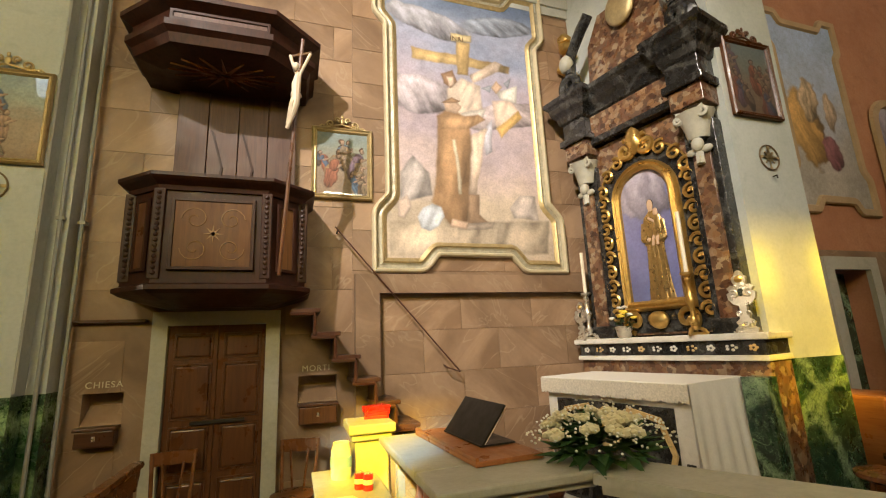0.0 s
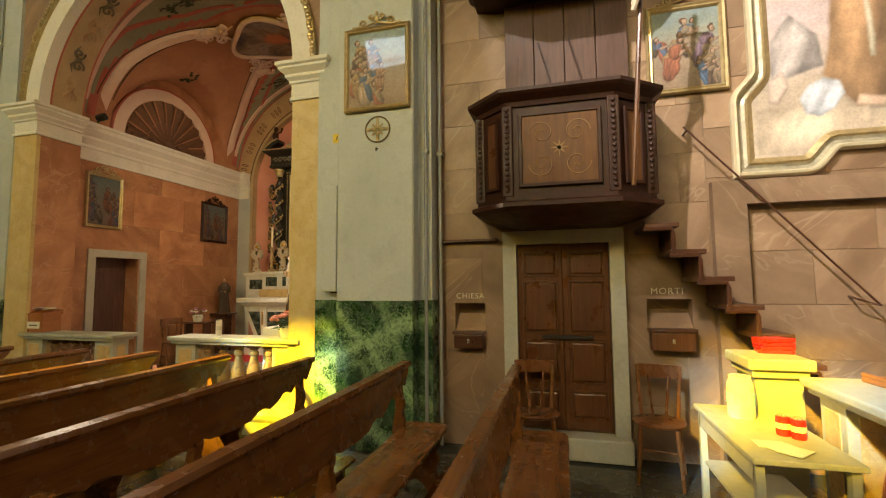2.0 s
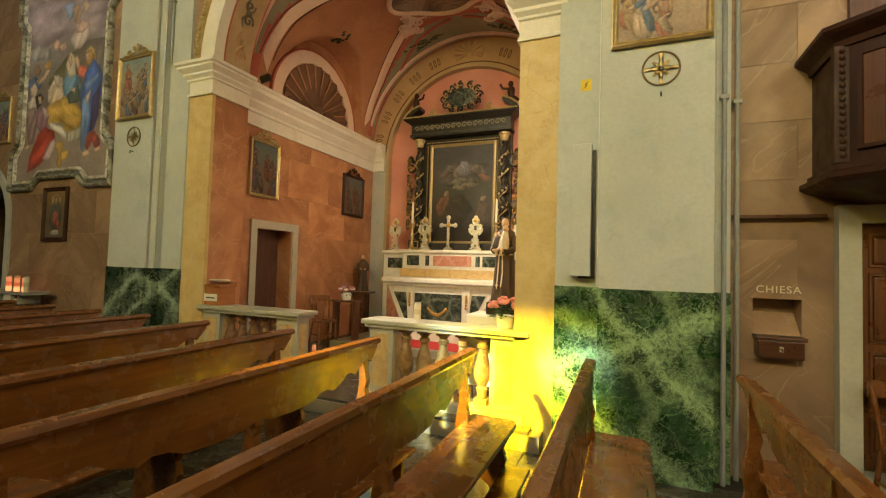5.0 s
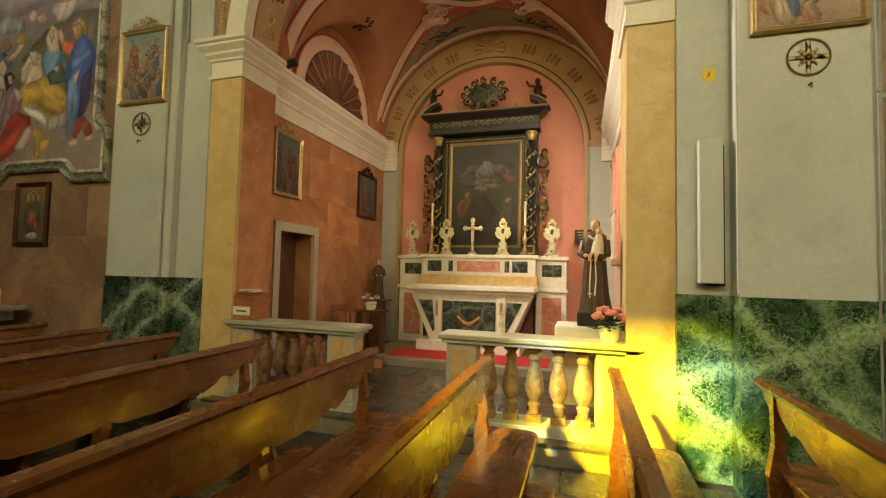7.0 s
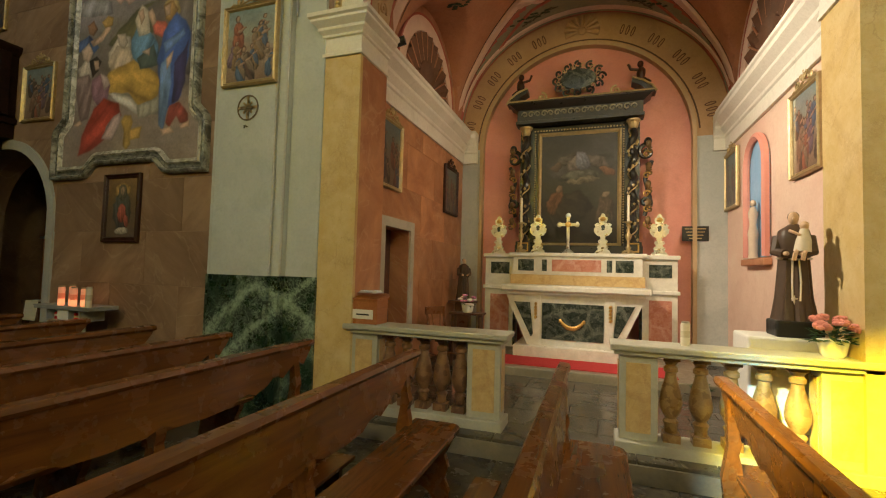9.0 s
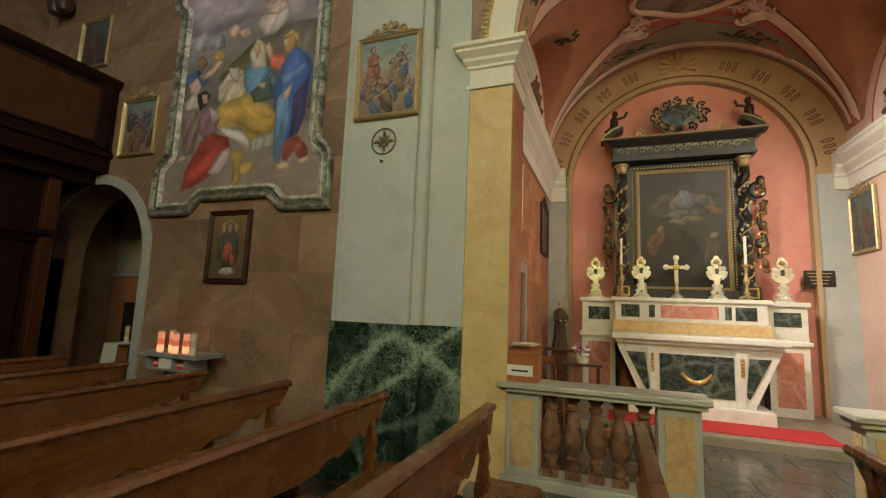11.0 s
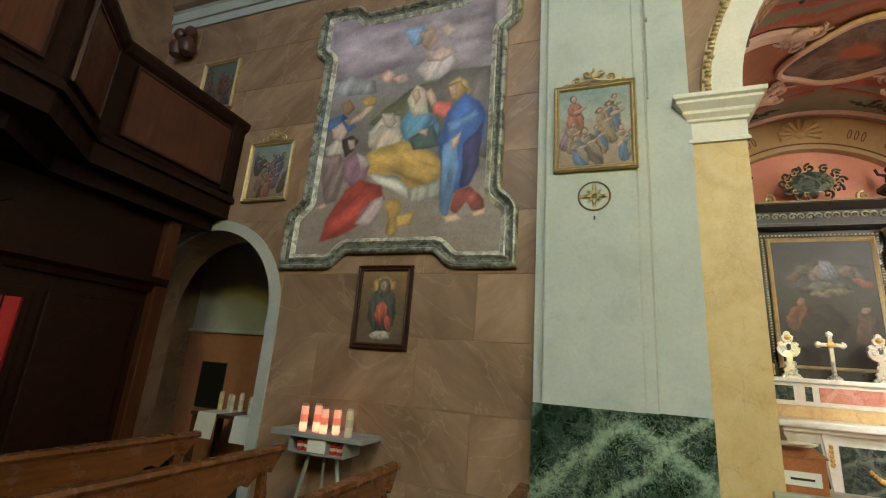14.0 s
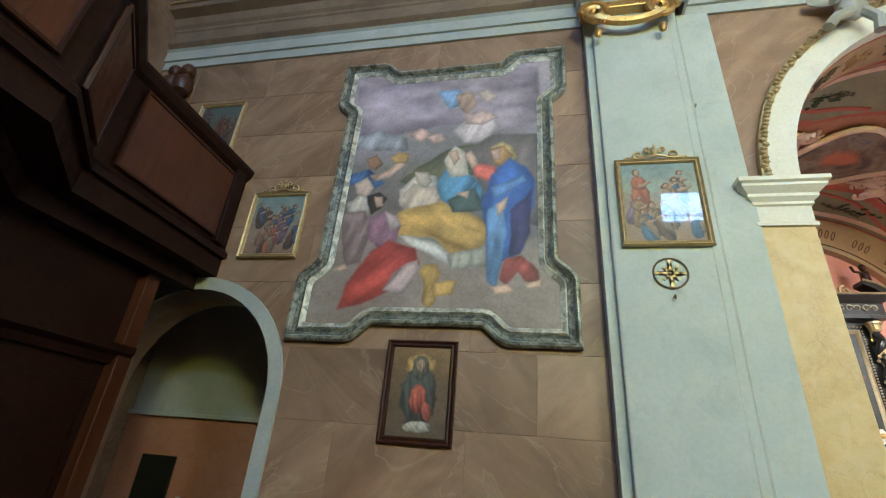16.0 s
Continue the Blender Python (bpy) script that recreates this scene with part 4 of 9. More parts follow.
pedestal(rail, 0.69, 1.0, 2.14, 2.42, 0.2, 0.95)
for k in range(4):
    baluster(rail, 0.82, 2.56 + 0.16 * k, 0.2, 0.75, REDM)
for k in range(2):
    baluster(rail, 1.14 + 0.19 * k, 2.26, 0.2, 0.75, REDM)
for k in range(7):
    baluster(rail, 1.62 + 0.1 * k, 2.0 - 0.173 * k, 0.2, 0.74, REDM)


# ---- pulpit wall ----
def oct_ring(x0, x1, xa, xb, ywall, ymid, yfront):
    return [(x0, ywall), (x0, ymid), (xa, yfront), (xb, yfront), (x1, ymid), (x1, ywall)]


def grown(pts, d):
    """The octagonal outline, wider by d."""
    (x0, yw), (_, ym), (xa, yf), (xb, _), (x1, _), _ = pts
    return [(x0 - d, yw), (x0 - d, ym - d * 0.4), (xa - d * 0.5, yf - d), (xb + d * 0.5, yf - d), (x1 + d, ym - d * 0.4), (x1 + d, yw)]


def loft_prism(sections):
    bm = bmesh.new()
    rings = [[bm.verts.new((x, y, z)) for x, y in pts] for pts, z in sections]
    for r0, r1 in zip(rings, rings[1:]):
        for j in range(len(r0)):
            bm.faces.new((r0[j], r0[(j + 1) % len(r0)], r1[(j + 1) % len(r0)], r1[j]))
    bm.faces.new(rings[0][::-1])
    bm.faces.new(rings[-1])
    return bm


def panel_on(th, a, b, z0, z1, inset, material, label, depth=0.02, name="panel"):
    """A framed panel on the upright face between plan points a and b."""
    a, b = Vector(a), Vector(b)
    t = (b - a).normalized()
    n = Vector((t.y, -t.x))
    L = (b - a).length
    bm = box(inset, L - inset, -depth, 0.004, z0 + inset, z1 - inset, 0.006)
    m = Matrix(((t.x, -n.x, 0, a.x), (t.y, -n.y, 0, a.y), (0, 0, 1, 0), (0, 0, 0, 1)))
    p = part(name, moved(bm, m), material, th, label)
    f = sweep([(inset, -depth, z0 + inset), (L - inset, -depth, z0 + inset), (L - inset, -depth, z1 - inset), (inset, -depth, z1 - inset)], [(-0.018, -0.006), (0.018, -0.006), (0.012, 0.012), (-0.012, 0.012)], True, (0, -1, 0))
    part("panel_moulding", moved(f, m), PULW, p)
    return p, m, L


INLAY = plain("faded_wood_inlay", (0.3, 0.17, 0.06), 0.5, 0, 0.5, 30)
pul = thing("pulpit", pose(0, 0, 0), "dark walnut wall pulpit with inlaid panels and a canopy", "pulpit")
P0 = oct_ring(-1.37, 0.06, -1.1, -0.25, 4.9, 4.4, 4.17)
part("body", loft_prism([(P0, 2.28), (P0, 3.12)]), PULW, pul)
part("foot", loft_prism([(grown(P0, -0.3), 2.09), (grown(P0, -0.1), 2.14), (grown(P0, 0.03), 2.18), (grown(P0, 0.08), 2.21), (grown(P0, 0.08), 2.245), (grown(P0, 0.03), 2.265), (grown(P0, 0.03), 2.3)]), PULW, pul)
part("parapet_cap", loft_prism([(grown(P0, 0.02), 3.07), (grown(P0, 0.03), 3.11), (grown(P0, 0.09), 3.15), (grown(P0, 0.11), 3.17), (grown(P0, 0.11), 3.2), (grown(P0, 0.06), 3.215)]), PULW, pul)
for (a, b), mat in zip(((P0[1], P0[2]), (P0[2], P0[3]), (P0[3], P0[4])), (DOORW, PULP, PULP)):
    p, m, L = panel_on(pul, a, b, 2.28, 3.1, 0.11, mat, "panel with pale inlaid scrolls")
    if L > 0.6:
        for s in (-1, 1):
            for q in (-1, 1):
                path = []
                for k in range(22):
                    an = k * 0.42
                    r = 0.11 * (1 - k / 26)
                    path.append((L / 2 + s * (0.14 + r * math.cos(an)), -0.023, 2.69 + q * (0.13 + r * math.sin(an))))
                part("inlay", moved(tube(path, 0.005, 4), m), INLAY, p)
        bm = bmesh.new()
        for k in range(8):
            an = k * math.pi / 4
            prism([(L / 2 + 0.012 * math.cos(an + 1.57), 2.69 + 0.012 * math.sin(an + 1.57)), (L / 2 + 0.08 * math.cos(an), 2.69 + 0.08 * math.sin(an)), (L / 2 - 0.012 * math.cos(an + 1.57), 2.69 - 0.012 * math.sin(an + 1.57))], "y", -0.025, -0.019, bm)
        part("inlay_star", moved(bm, m), INLAY, p)
for x, y in (P0[1], P0[2], P0[3], P0[4]):
    bm = box(x - 0.045, x + 0.045, y - 0.03, y + 0.03, 2.3, 3.08, 0.008)
    for k in range(16):
        blob(x, y - 0.034, 2.35 + 0.046 * k, 0.022, 0.014, 0.02, bm, 1)
    part("carved_strip", bm, PULW, pul)
# back boards and canopy
for k in range(4):
    x = -1.18 + 0.29 * k
    part("back_board", box(x + 0.003, x + 0.285, 4.8, 4.84, 3.2, 4.42, 0.004), DARKWV, pul, "reddish dark back board")
    if k in (1, 2):
        bm = prism([(x + 0.1, 3.32), (x + 0.13, 3.32), (x + 0.16, 3.55), (x + 0.05, 3.95), (x + 0.03, 3.95), (x + 0.14, 3.55)], "y", 4.785, 4.803)
        part("board_carving", bm, PULW, pul)
C0 = oct_ring(-1.5, 0.1, -1.12, -0.27, 4.9, 4.36, 4.02)
part("canopy", loft_prism([(grown(C0, -0.25), 4.38), (grown(C0, -0.03), 4.42), (grown(C0, 0.0), 4.5), (grown(C0, 0.05), 4.54), (grown(C0, 0.05), 4.6), (grown(C0, 0.0), 4.62), (grown(C0, 0.0), 4.72), (grown(C0, 0.1), 4.78), (grown(C0, 0.1), 4.83), (grown(C0, 0.0), 4.86)]), PULW, pul)
for k in range(16):
    an = 2 * math.pi * k / 16
    c, s = math.cos(an), math.sin(an)
    bm = prism([(-0.7 + 0.05 * c - 0.02 * s, 4.42 + 0.03 * s + 0.02 * c), (-0.7 + 0.5 * c, 4.42 + 0.26 * s), (-0.7 + 0.05 * c + 0.02 * s, 4.42 + 0.03 * s - 0.02 * c)], "z", 4.366, 4.384)
    part("ray", bm, CHAIRW, pul, "carved pale ray under the canopy")
panel_on(pul, C0[2], C0[3], 4.61, 4.73, 0.02, DARKWV, "reddish front of the canopy", 0.01, "canopy_front")

# crucifix on a pole by the pulpit
cru = thing("processional_crucifix", pose(0, 0, 0), "tall wooden crucifix with a pale carved figure", "crucifix")
part("pole", tube([(-0.13, 4.08, 2.32), (0.02, 3.98, 4.6)], 0.018, 8), DOORW, cru)
part("crossbar", tube([(-0.1, 4.02, 4.42), (0.1, 3.95, 4.45)], 0.016, 6), DOORW, cru)
bm = bmesh.new()
tube([(-0.1, 3.98, 3.66), (-0.07, 3.95, 3.74), (-0.03, 3.9, 3.87), (-0.03, 3.95, 4.1), (-0.01, 3.95, 4.22)], 0.036, 8, bm=bm, taper=[0.5, 0.6, 0.95, 1.15, 0.7])
blob(-0.035, 3.92, 4.26, 0.032, 0.036, 0.045, bm)
tube([(-0.09, 3.97, 3.7), (-0.06, 3.89, 3.88), (-0.035, 3.94, 3.98)], 0.024, 6, bm=bm)
blob(-0.03, 3.94, 3.98, 0.05, 0.045, 0.045, bm, 2, 0.3)
tube([(-0.03, 3.94, 4.2), (-0.09, 3.97, 4.4)], 0.016, 6, bm=bm)
tube([(0.0, 3.94, 4.2), (0.09, 3.93, 4.42)], 0.016, 6, bm=bm)
part("figure", bm, plain("pale_carving", (0.66, 0.56, 0.44), 0.5), cru, "pale carved plain figure", True)

# steps up to the pulpit with handrail
stairs = thing("pulpit_stairs", pose(0, 0, 0), "narrow dark wooden steps cantilevered up to the pulpit", "stairs")
for k in range(6):
    x, z = 0.0 + 0.187 * k, 2.06 - 0.22 * k
    part("tread", box(x - 0.02, x + 0.24, 4.36, 4.9, z - 0.04, z, 0.008), DARKW, stairs)
    part("riser", box(x + 0.185, x + 0.205, 4.4, 4.9, z - 0.22, z - 0.04), DARKW, stairs)
    part("nosing", tube([(x - 0.03, 4.355, z - 0.05), (x + 0.18, 4.355, z - 0.05), (x + 0.19, 4.355, z - 0.09), (x + 0.19, 4.355, z - 0.25)], 0.018, 6), DARKW, stairs)
hr = thing("handrail", pose(0, 0, 0), "thin iron handrail slanting down the wall", "handrail")
part("bar", tube([(0.4, 4.75, 2.96), (1.745, 4.75, 1.38), (1.6, 4.76, 1.43), (1.61, 4.9, 1.45)], 0.009, 8), DARKW, hr)
part("bracket", tube([(0.43, 4.75, 2.925), (0.43, 4.9, 2.925)], 0.01, 6), IRON, hr)


# door under the pulpit
d1 = thing("door_1", pose(0, 0, 0), "old brown panelled double door with an iron bolt", "door", kind="structure")
for a, b in ((-1.105, -0.685), (-0.68, -0.26)):
    leaf = part("leaf", box(a, b, 4.87, 4.91, 0.22, 1.96, 0.004), DOORW, d1)
    for z0, z1 in ((0.34, 0.56), (0.66, 1.02), (1.12, 1.58), (1.66, 1.86)):
        bm = box(a + 0.07, b - 0.06, 4.845, 4.872, z0, z1, 0.02)
        part("panel", bm, DOORW, leaf)
        f = sweep([(a + 0.06, 4.866, z0 - 0.01), (b - 0.05, 4.866, z0 - 0.01), (b - 0.05, 4.866, z1 + 0.01), (a + 0.06, 4.866, z1 + 0.01)], [(-0.012, -0.004), (0.012, -0.004), (0.008, 0.01), (-0.008, 0.01)], True, (0, -1, 0))
        part("moulding", f, DOORW, leaf)
part("bolt", box(-0.88, -0.42, 4.83, 4.862, 1.05, 1.085, 0.005), IRON, d1, "dark iron bolt")
bm = sweep([(-1.175, 4.86, 0.0), (-1.175, 4.86, 2.02), (-0.19, 4.86, 2.02), (-0.19, 4.86, 0.0)], [(-0.065, -0.06), (0.065, -0.06), (0.065, 0.05), (-0.065, 0.05)], up=(0, -1, 0))
part("frame", bm, STONE, d1, "rough pale stone frame")
part("threshold", box(-1.24, -0.12, 4.68, 4.9, 0, 0.2, 0.015), STONE, d1, "worn stone step")


def alms(x0, x1, z0, z1, zb, word):
    """A niche cut in the wall with an alms box below."""
    th = thing("alms_box", pose(0, 0, 0), "small dark wooden alms box in a wall niche", "alms box", "alms boxes")
    part("sloping_shelf", prism([(4.9, zb), (5.08, zb), (5.08, zb + 0.16)], "x", x0 + 0.002, x1 - 0.002), BROWN, th, "sloping plastered shelf of the niche")
    body = box(x0 + 0.01, x1 - 0.01, 4.78, 4.9, z0, zb - 0.03, 0.012)
    part("box", body, DOORW if word == "MORTI" else DARKW, th)
    part("lid", box(x0 - 0.005, x1 + 0.005, 4.77, 4.905, zb - 0.03, zb, 0.008), DARKW, th)
    part("keyhole_plate", box((x0 + x1) / 2 - 0.012, (x0 + x1) / 2 + 0.012, 4.772, 4.782, (z0 + zb) / 2 - 0.03, (z0 + zb) / 2 + 0.01, 0.003), SILVER, th)


def lettering(text, x, z, size, y, material, label, rz=0):
    cu = bpy.data.curves.new("lettering", "FONT")
    cu.body, cu.size, cu.extrude = text, size, 0.002
    cu.align_x = "CENTER"
    cu.space_character = 1.15
    cu.materials.append(material)
    ob = new("lettering", cu)
    ob.matrix_world = pose(x, y, z, 90, 0, rz)
    return tagged(ob, label, "lettering")


CREAM = plain("cream_paint", (0.68, 0.6, 0.42), 0.7)
alms(-1.745, -1.435, 0.945, 1.385, 1.11, "CHIESA")
alms(0.06, 0.44, 0.97, 1.425, 1.165, "MORTI")
lettering("CHIESA", -1.585, 1.43, 0.078, 4.878, CREAM, "painted cream capitals CHIESA on the wall")
lettering("MORTI", 0.23, 1.47, 0.082, 4.878, CREAM, "painted cream capitals MORTI on the wall")
# wall ledge, recess frame and pipes
solid("wall_ledge", box(-1.9, -1.3, 4.83, 4.9, 2.0, 2.025), DARKW, "thin dark ledge along the wall by the pulpit", "ledge", "structure")
bm = box(0.88, 3.62, 4.8, 4.9, 2.25, 2.46)
box(0.62, 0.88, 4.8, 4.9, 0.0, 2.46, bm=bm)
solid("recess_surround", bm, BROWN, "raised brown marbled border over the wall recess", "trim", "structure")
for x, y in ((-1.98, 4.66), (-1.87, 4.8), (-8.33, 4.735)):
    th = thing("wall_pipe", pose(x, y, 0), "thin grey pipe running up the wall", "pipe", "wall pipes")
    part("tube", tube([(0, 0, 0.0 if x > -5 else 4.15), (0, 0, 6.3)], 0.018 if x > -5 else 0.012, 8), PIPE, th)
    part("clip", box(-0.03, 0.03, -0.02, 0.06, 2.9 if x > -5 else 5.0, 2.93 if x > -5 else 5.02), PIPE, th)


# bentwood chairs
def make_chair(m):
    th = thing("wooden_chair", m, "brown bentwood chair with a round seat against the wall", "chair", "chairs by the door")
    part("seat", lathe([(0.17, 0.44), (0.195, 0.45), (0.2, 0.465), (0.18, 0.472), (0.05, 0.466)], 20), CHAIRW, th, "", True)
    for sx2 in (-1, 1):
        part("front_leg", tube([(sx2 * 0.13, -0.13, 0.44), (sx2 * 0.16, -0.17, 0.0)], 0.017, 8, taper=[1, 0.75]), CHAIRW, th)
        part("back_leg", tube([(sx2 * 0.17, 0.22, 0.0), (sx2 * 0.14, 0.16, 0.45), (sx2 * 0.155, 0.2, 0.7), (sx2 * 0.165, 0.235, 0.86)], 0.016, 8), CHAIRW, th)
        part("side_stretcher", tube([(sx2 * 0.145, -0.15, 0.22), (sx2 * 0.155, 0.19, 0.22)], 0.009, 6), CHAIRW, th)
        part("back_slat", tube([(sx2 * 0.05, 0.165, 0.46), (sx2 * 0.08, 0.21, 0.78)], 0.011, 6), CHAIRW, th)
    part("stretcher", tube([(-0.15, 0.0, 0.22), (0.15, 0.0, 0.22)], 0.009, 6), CHAIRW, th)
    top = [(0.18 * k / 6, 0.235 + 0.02 * (1 - (k / 6) ** 2)) for k in range(-6, 7)]
    bm = ring_prism([(x, y + 0.011) for x, y in top], [(x, y - 0.011) for x, y in top], "z", 0.76, 0.87)
    part("back_rail", bm, CHAIRW, th)
    return th


chair = make_chair(pose(-0.93, 4.47, 0, 0, 0, 6))
copy_thing(chair, pose(0.04, 4.45, 0, 0, 0, -12))


# ---- paintings ----
def smooth_noise(x, z, seed, octaves=4, gain=0.55):
    """Layered value noise on numpy arrays, 0 to 1."""
    total, amp, norm = np.zeros_like(x), 1.0, 0.0
    for o in range(octaves):
        rng = np.random.RandomState(seed * 31 + o)
        table = rng.rand(64, 64)
        fx, fz = x * 2 ** o + 7.3 * o, z * 2 ** o + 3.1 * o
        ix, iz = np.floor(fx).astype(int), np.floor(fz).astype(int)
        tx, tz = fx - ix, fz - iz
        tx, tz = tx * tx * (3 - 2 * tx), tz * tz * (3 - 2 * tz)
        c = lambda i, j: table[(ix + i) % 64, (iz + j) % 64]
        total += amp * ((c(0, 0) * (1 - tx) + c(1, 0) * tx) * (1 - tz) + (c(0, 1) * (1 - tx) + c(1, 1) * tx) * tz)
        norm += amp
        amp *= gain
    return total / norm


def canvas_material(name, coat, rough):
    m = Mat(name, rough)
    att = m.n("ShaderNodeVertexColor")
    att.layer_name = "paint"
    v = m.at()
    m.bump(m.noise(v, 90, 4), 0.1, 0.002)
    if coat:
        m.b.inputs["Coat Weight"].default_value = coat
        m.b.inputs["Coat Roughness"].default_value = 0.03
    return m.done(m.mix(m.math("MULTIPLY", m.grey(m.noise(v, 45, 5, 0.7), 0.4, 0.7), 0.25), att.outputs["Color"], (0.03, 0.025, 0.02)))


CANVAS = {0: canvas_material("painted_canvas", 0.0, 0.55), 1: canvas_material("glazed_picture", 1.0, 0.5), 2: canvas_material("varnished_canvas", 0.35, 0.45)}


def painted(name, back, blobs, gloss=0.0, grain=0.05, strokes=()):
    return {"strokes": strokes, "name": name, "back": back, "blobs": blobs, "gloss": 1 if gloss > 0.5 else (2 if gloss > 0.1 else 0), "grain": grain}


def canvas(spec, w, h, step, parent, outline=None, y=-0.012, label=""):
    """The picture surface as a fine mesh whose corners carry the paint. Patch lengths are in picture heights."""
    nx, nz = max(8, int(w / step)), max(8, int(h / step))
    gx, gz = np.meshgrid(np.linspace(-w / 2, w / 2, nx + 1), np.linspace(-h / 2, h / 2, nz + 1), indexing="ij")
    X, Z = gx / h, gz / h
    seed = sum(map(ord, spec["name"]))
    k = spec["grain"]
    wx = X + (smooth_noise(X * 7 + 9, Z * 7 + 9, seed) - 0.5) * k * 1.6 + (smooth_noise(X * 26 + 9, Z * 26 + 9, seed + 1) - 0.5) * k * 0.6
    wz = Z + (smooth_noise(X * 7 + 40, Z * 7 + 40, seed + 2) - 0.5) * k * 1.6 + (smooth_noise(X * 26 + 40, Z * 26 + 40, seed + 3) - 0.5) * k * 0.6
    stops = spec["back"]
    tone = np.clip(wz + 0.5 + (smooth_noise(X * 5 + 20, Z * 9 + 20, seed + 4) - 0.5) * 0.3, 0, 1)
    rgb = np.stack([np.interp(tone, [p for p, _ in stops], [c[i] for _, c in stops]) for i in range(3)], -1)
    rgb *= (0.72 + 0.56 * smooth_noise(X * 6 + 60, Z * 6 + 60, seed + 5, 5))[..., None]
    for q, (cx, cz, rx, rz, turn, col) in enumerate(spec["blobs"]):
        a = math.radians(turn)
        dx, dz = wx - cx, wz - cz
        u, v = (dx * math.cos(a) + dz * math.sin(a)) / rx, (-dx * math.sin(a) + dz * math.cos(a)) / rz
        d = np.sqrt(u * u + v * v) + (smooth_noise(X * 18 + q, Z * 18 + q, seed + 6) - 0.5) * 0.35
        mask = np.clip((1.04 - d) / 0.12, 0, 1)
        big = rx * rz > 0.0025
        fold = smooth_noise((u * 3.2 + v * 0.8) * (1.6 if big else 0.8) + 11 * q, v * 1.1 + 5, seed + 7, 3)
        light = 0.62 + 0.34 * np.clip(-0.5 * u + 0.75 * v, -1, 1) + (0.95 if big else 0.35) * (fold - 0.5)
        light *= 1 - 0.45 * np.clip((d - 0.72) / 0.3, 0, 1)
        paint = np.array(col)[None, None, :] * np.clip(light, 0.12, 1.5)[..., None] * 1.35
        rgb = rgb * (1 - mask[..., None]) + paint * mask[..., None]
    for q, (pts, col, turn) in enumerate(spec["strokes"]):
        px, pz = np.array([p[0] for p in pts]), np.array([p[1] for p in pts])
        inside, dist = np.zeros(X.shape, bool), np.full(X.shape, 9.0)
        for i in range(len(pts)):
            j = (i + 1) % len(pts)
            ex, ez = px[j] - px[i], pz[j] - pz[i]
            t = np.clip(((wx - px[i]) * ex + (wz - pz[i]) * ez) / (ex * ex + ez * ez + 1e-9), 0, 1)
            dist = np.minimum(dist, np.hypot(wx - px[i] - t * ex, wz - pz[i] - t * ez))
            if abs(ez) > 1e-9:
                inside ^= ((pz[i] > wz) != (pz[j] > wz)) & (wx < ex * (wz - pz[i]) / ez + px[i])
        size = math.sqrt(max((px.max() - px.min()) * (pz.max() - pz.min()), 1e-5))
        signed = np.where(inside, dist, -dist)
        mask = np.clip(signed / (0.004 + 0.02 * size) + 0.75, 0, 1)
        a = math.radians(turn)
        u = (wx - px.mean()) * math.cos(a) + (wz - pz.mean()) * math.sin(a)
        v = -(wx - px.mean()) * math.sin(a) + (wz - pz.mean()) * math.cos(a)
        rate = min(34.0, 5.5 / size)
        fold = smooth_noise(v * rate + 11 * q + 40, u * 6 + 5 * q + 40, seed + 7, 3)
        big = min(1.0, size / 0.1)
        light = 0.9 + big * 1.3 * (fold - 0.5) + 0.3 * np.clip((-(wx - px.mean()) * 0.6 + (wz - pz.mean()) * 0.7) / size, -1, 1)
        light *= 0.62 + 0.38 * np.clip(signed / (0.16 * size), 0, 1)
        paint = np.array(col)[None, None, :] * np.clip(light, 0.15, 1.5)[..., None] * 1.2
        rgb = rgb * (1 - mask[..., None]) + paint * mask[..., None]
    rgb = np.clip(rgb * (0.86 + 0.28 * smooth_noise(X * 60 + 3, Z * 60 + 3, seed + 8, 2))[..., None], 0.004, 0.9)
    keep = None
    if outline:
        ox, oz = np.array([p[0] for p in outline]), np.array([p[1] for p in outline])
        mx, mz = (gx[:-1, :-1] + gx[1:, 1:]) / 2, (gz[:-1, :-1] + gz[1:, 1:]) / 2
        keep = np.zeros(mx.shape, bool)
        for i in range(len(ox)):
            j = (i + 1) % len(ox)
            cross = (oz[i] > mz) != (oz[j] > mz)
            if oz[i] != oz[j]:
                keep ^= cross & (mx < (ox[j] - ox[i]) * (mz - oz[i]) / (oz[j] - oz[i]) + ox[i])
    verts = np.stack([gx.ravel(), np.full(gx.size, y), gz.ravel()], -1)
    idx = np.arange(gx.size).reshape(gx.shape)
    quads = np.stack([idx[:-1, :-1], idx[1:, :-1], idx[1:, 1:], idx[:-1, 1:]], -1)
    quads = quads[keep] if keep is not None else quads.reshape(-1, 4)
    me = bpy.data.meshes.new("canvas")
    me.from_pydata(verts.tolist(), [], quads.tolist())
    att = me.color_attributes.new("paint", "FLOAT_COLOR", "POINT")
    att.data.foreach_set("color", np.concatenate([rgb.reshape(-1, 3), np.ones((gx.size, 1))], 1).astype(np.float32).ravel())
    me.materials.append(CANVAS[spec["gloss"]])
    ob = new("canvas", me)
    ob.parent = parent
    if label:
        ob["label"] = label
    return ob


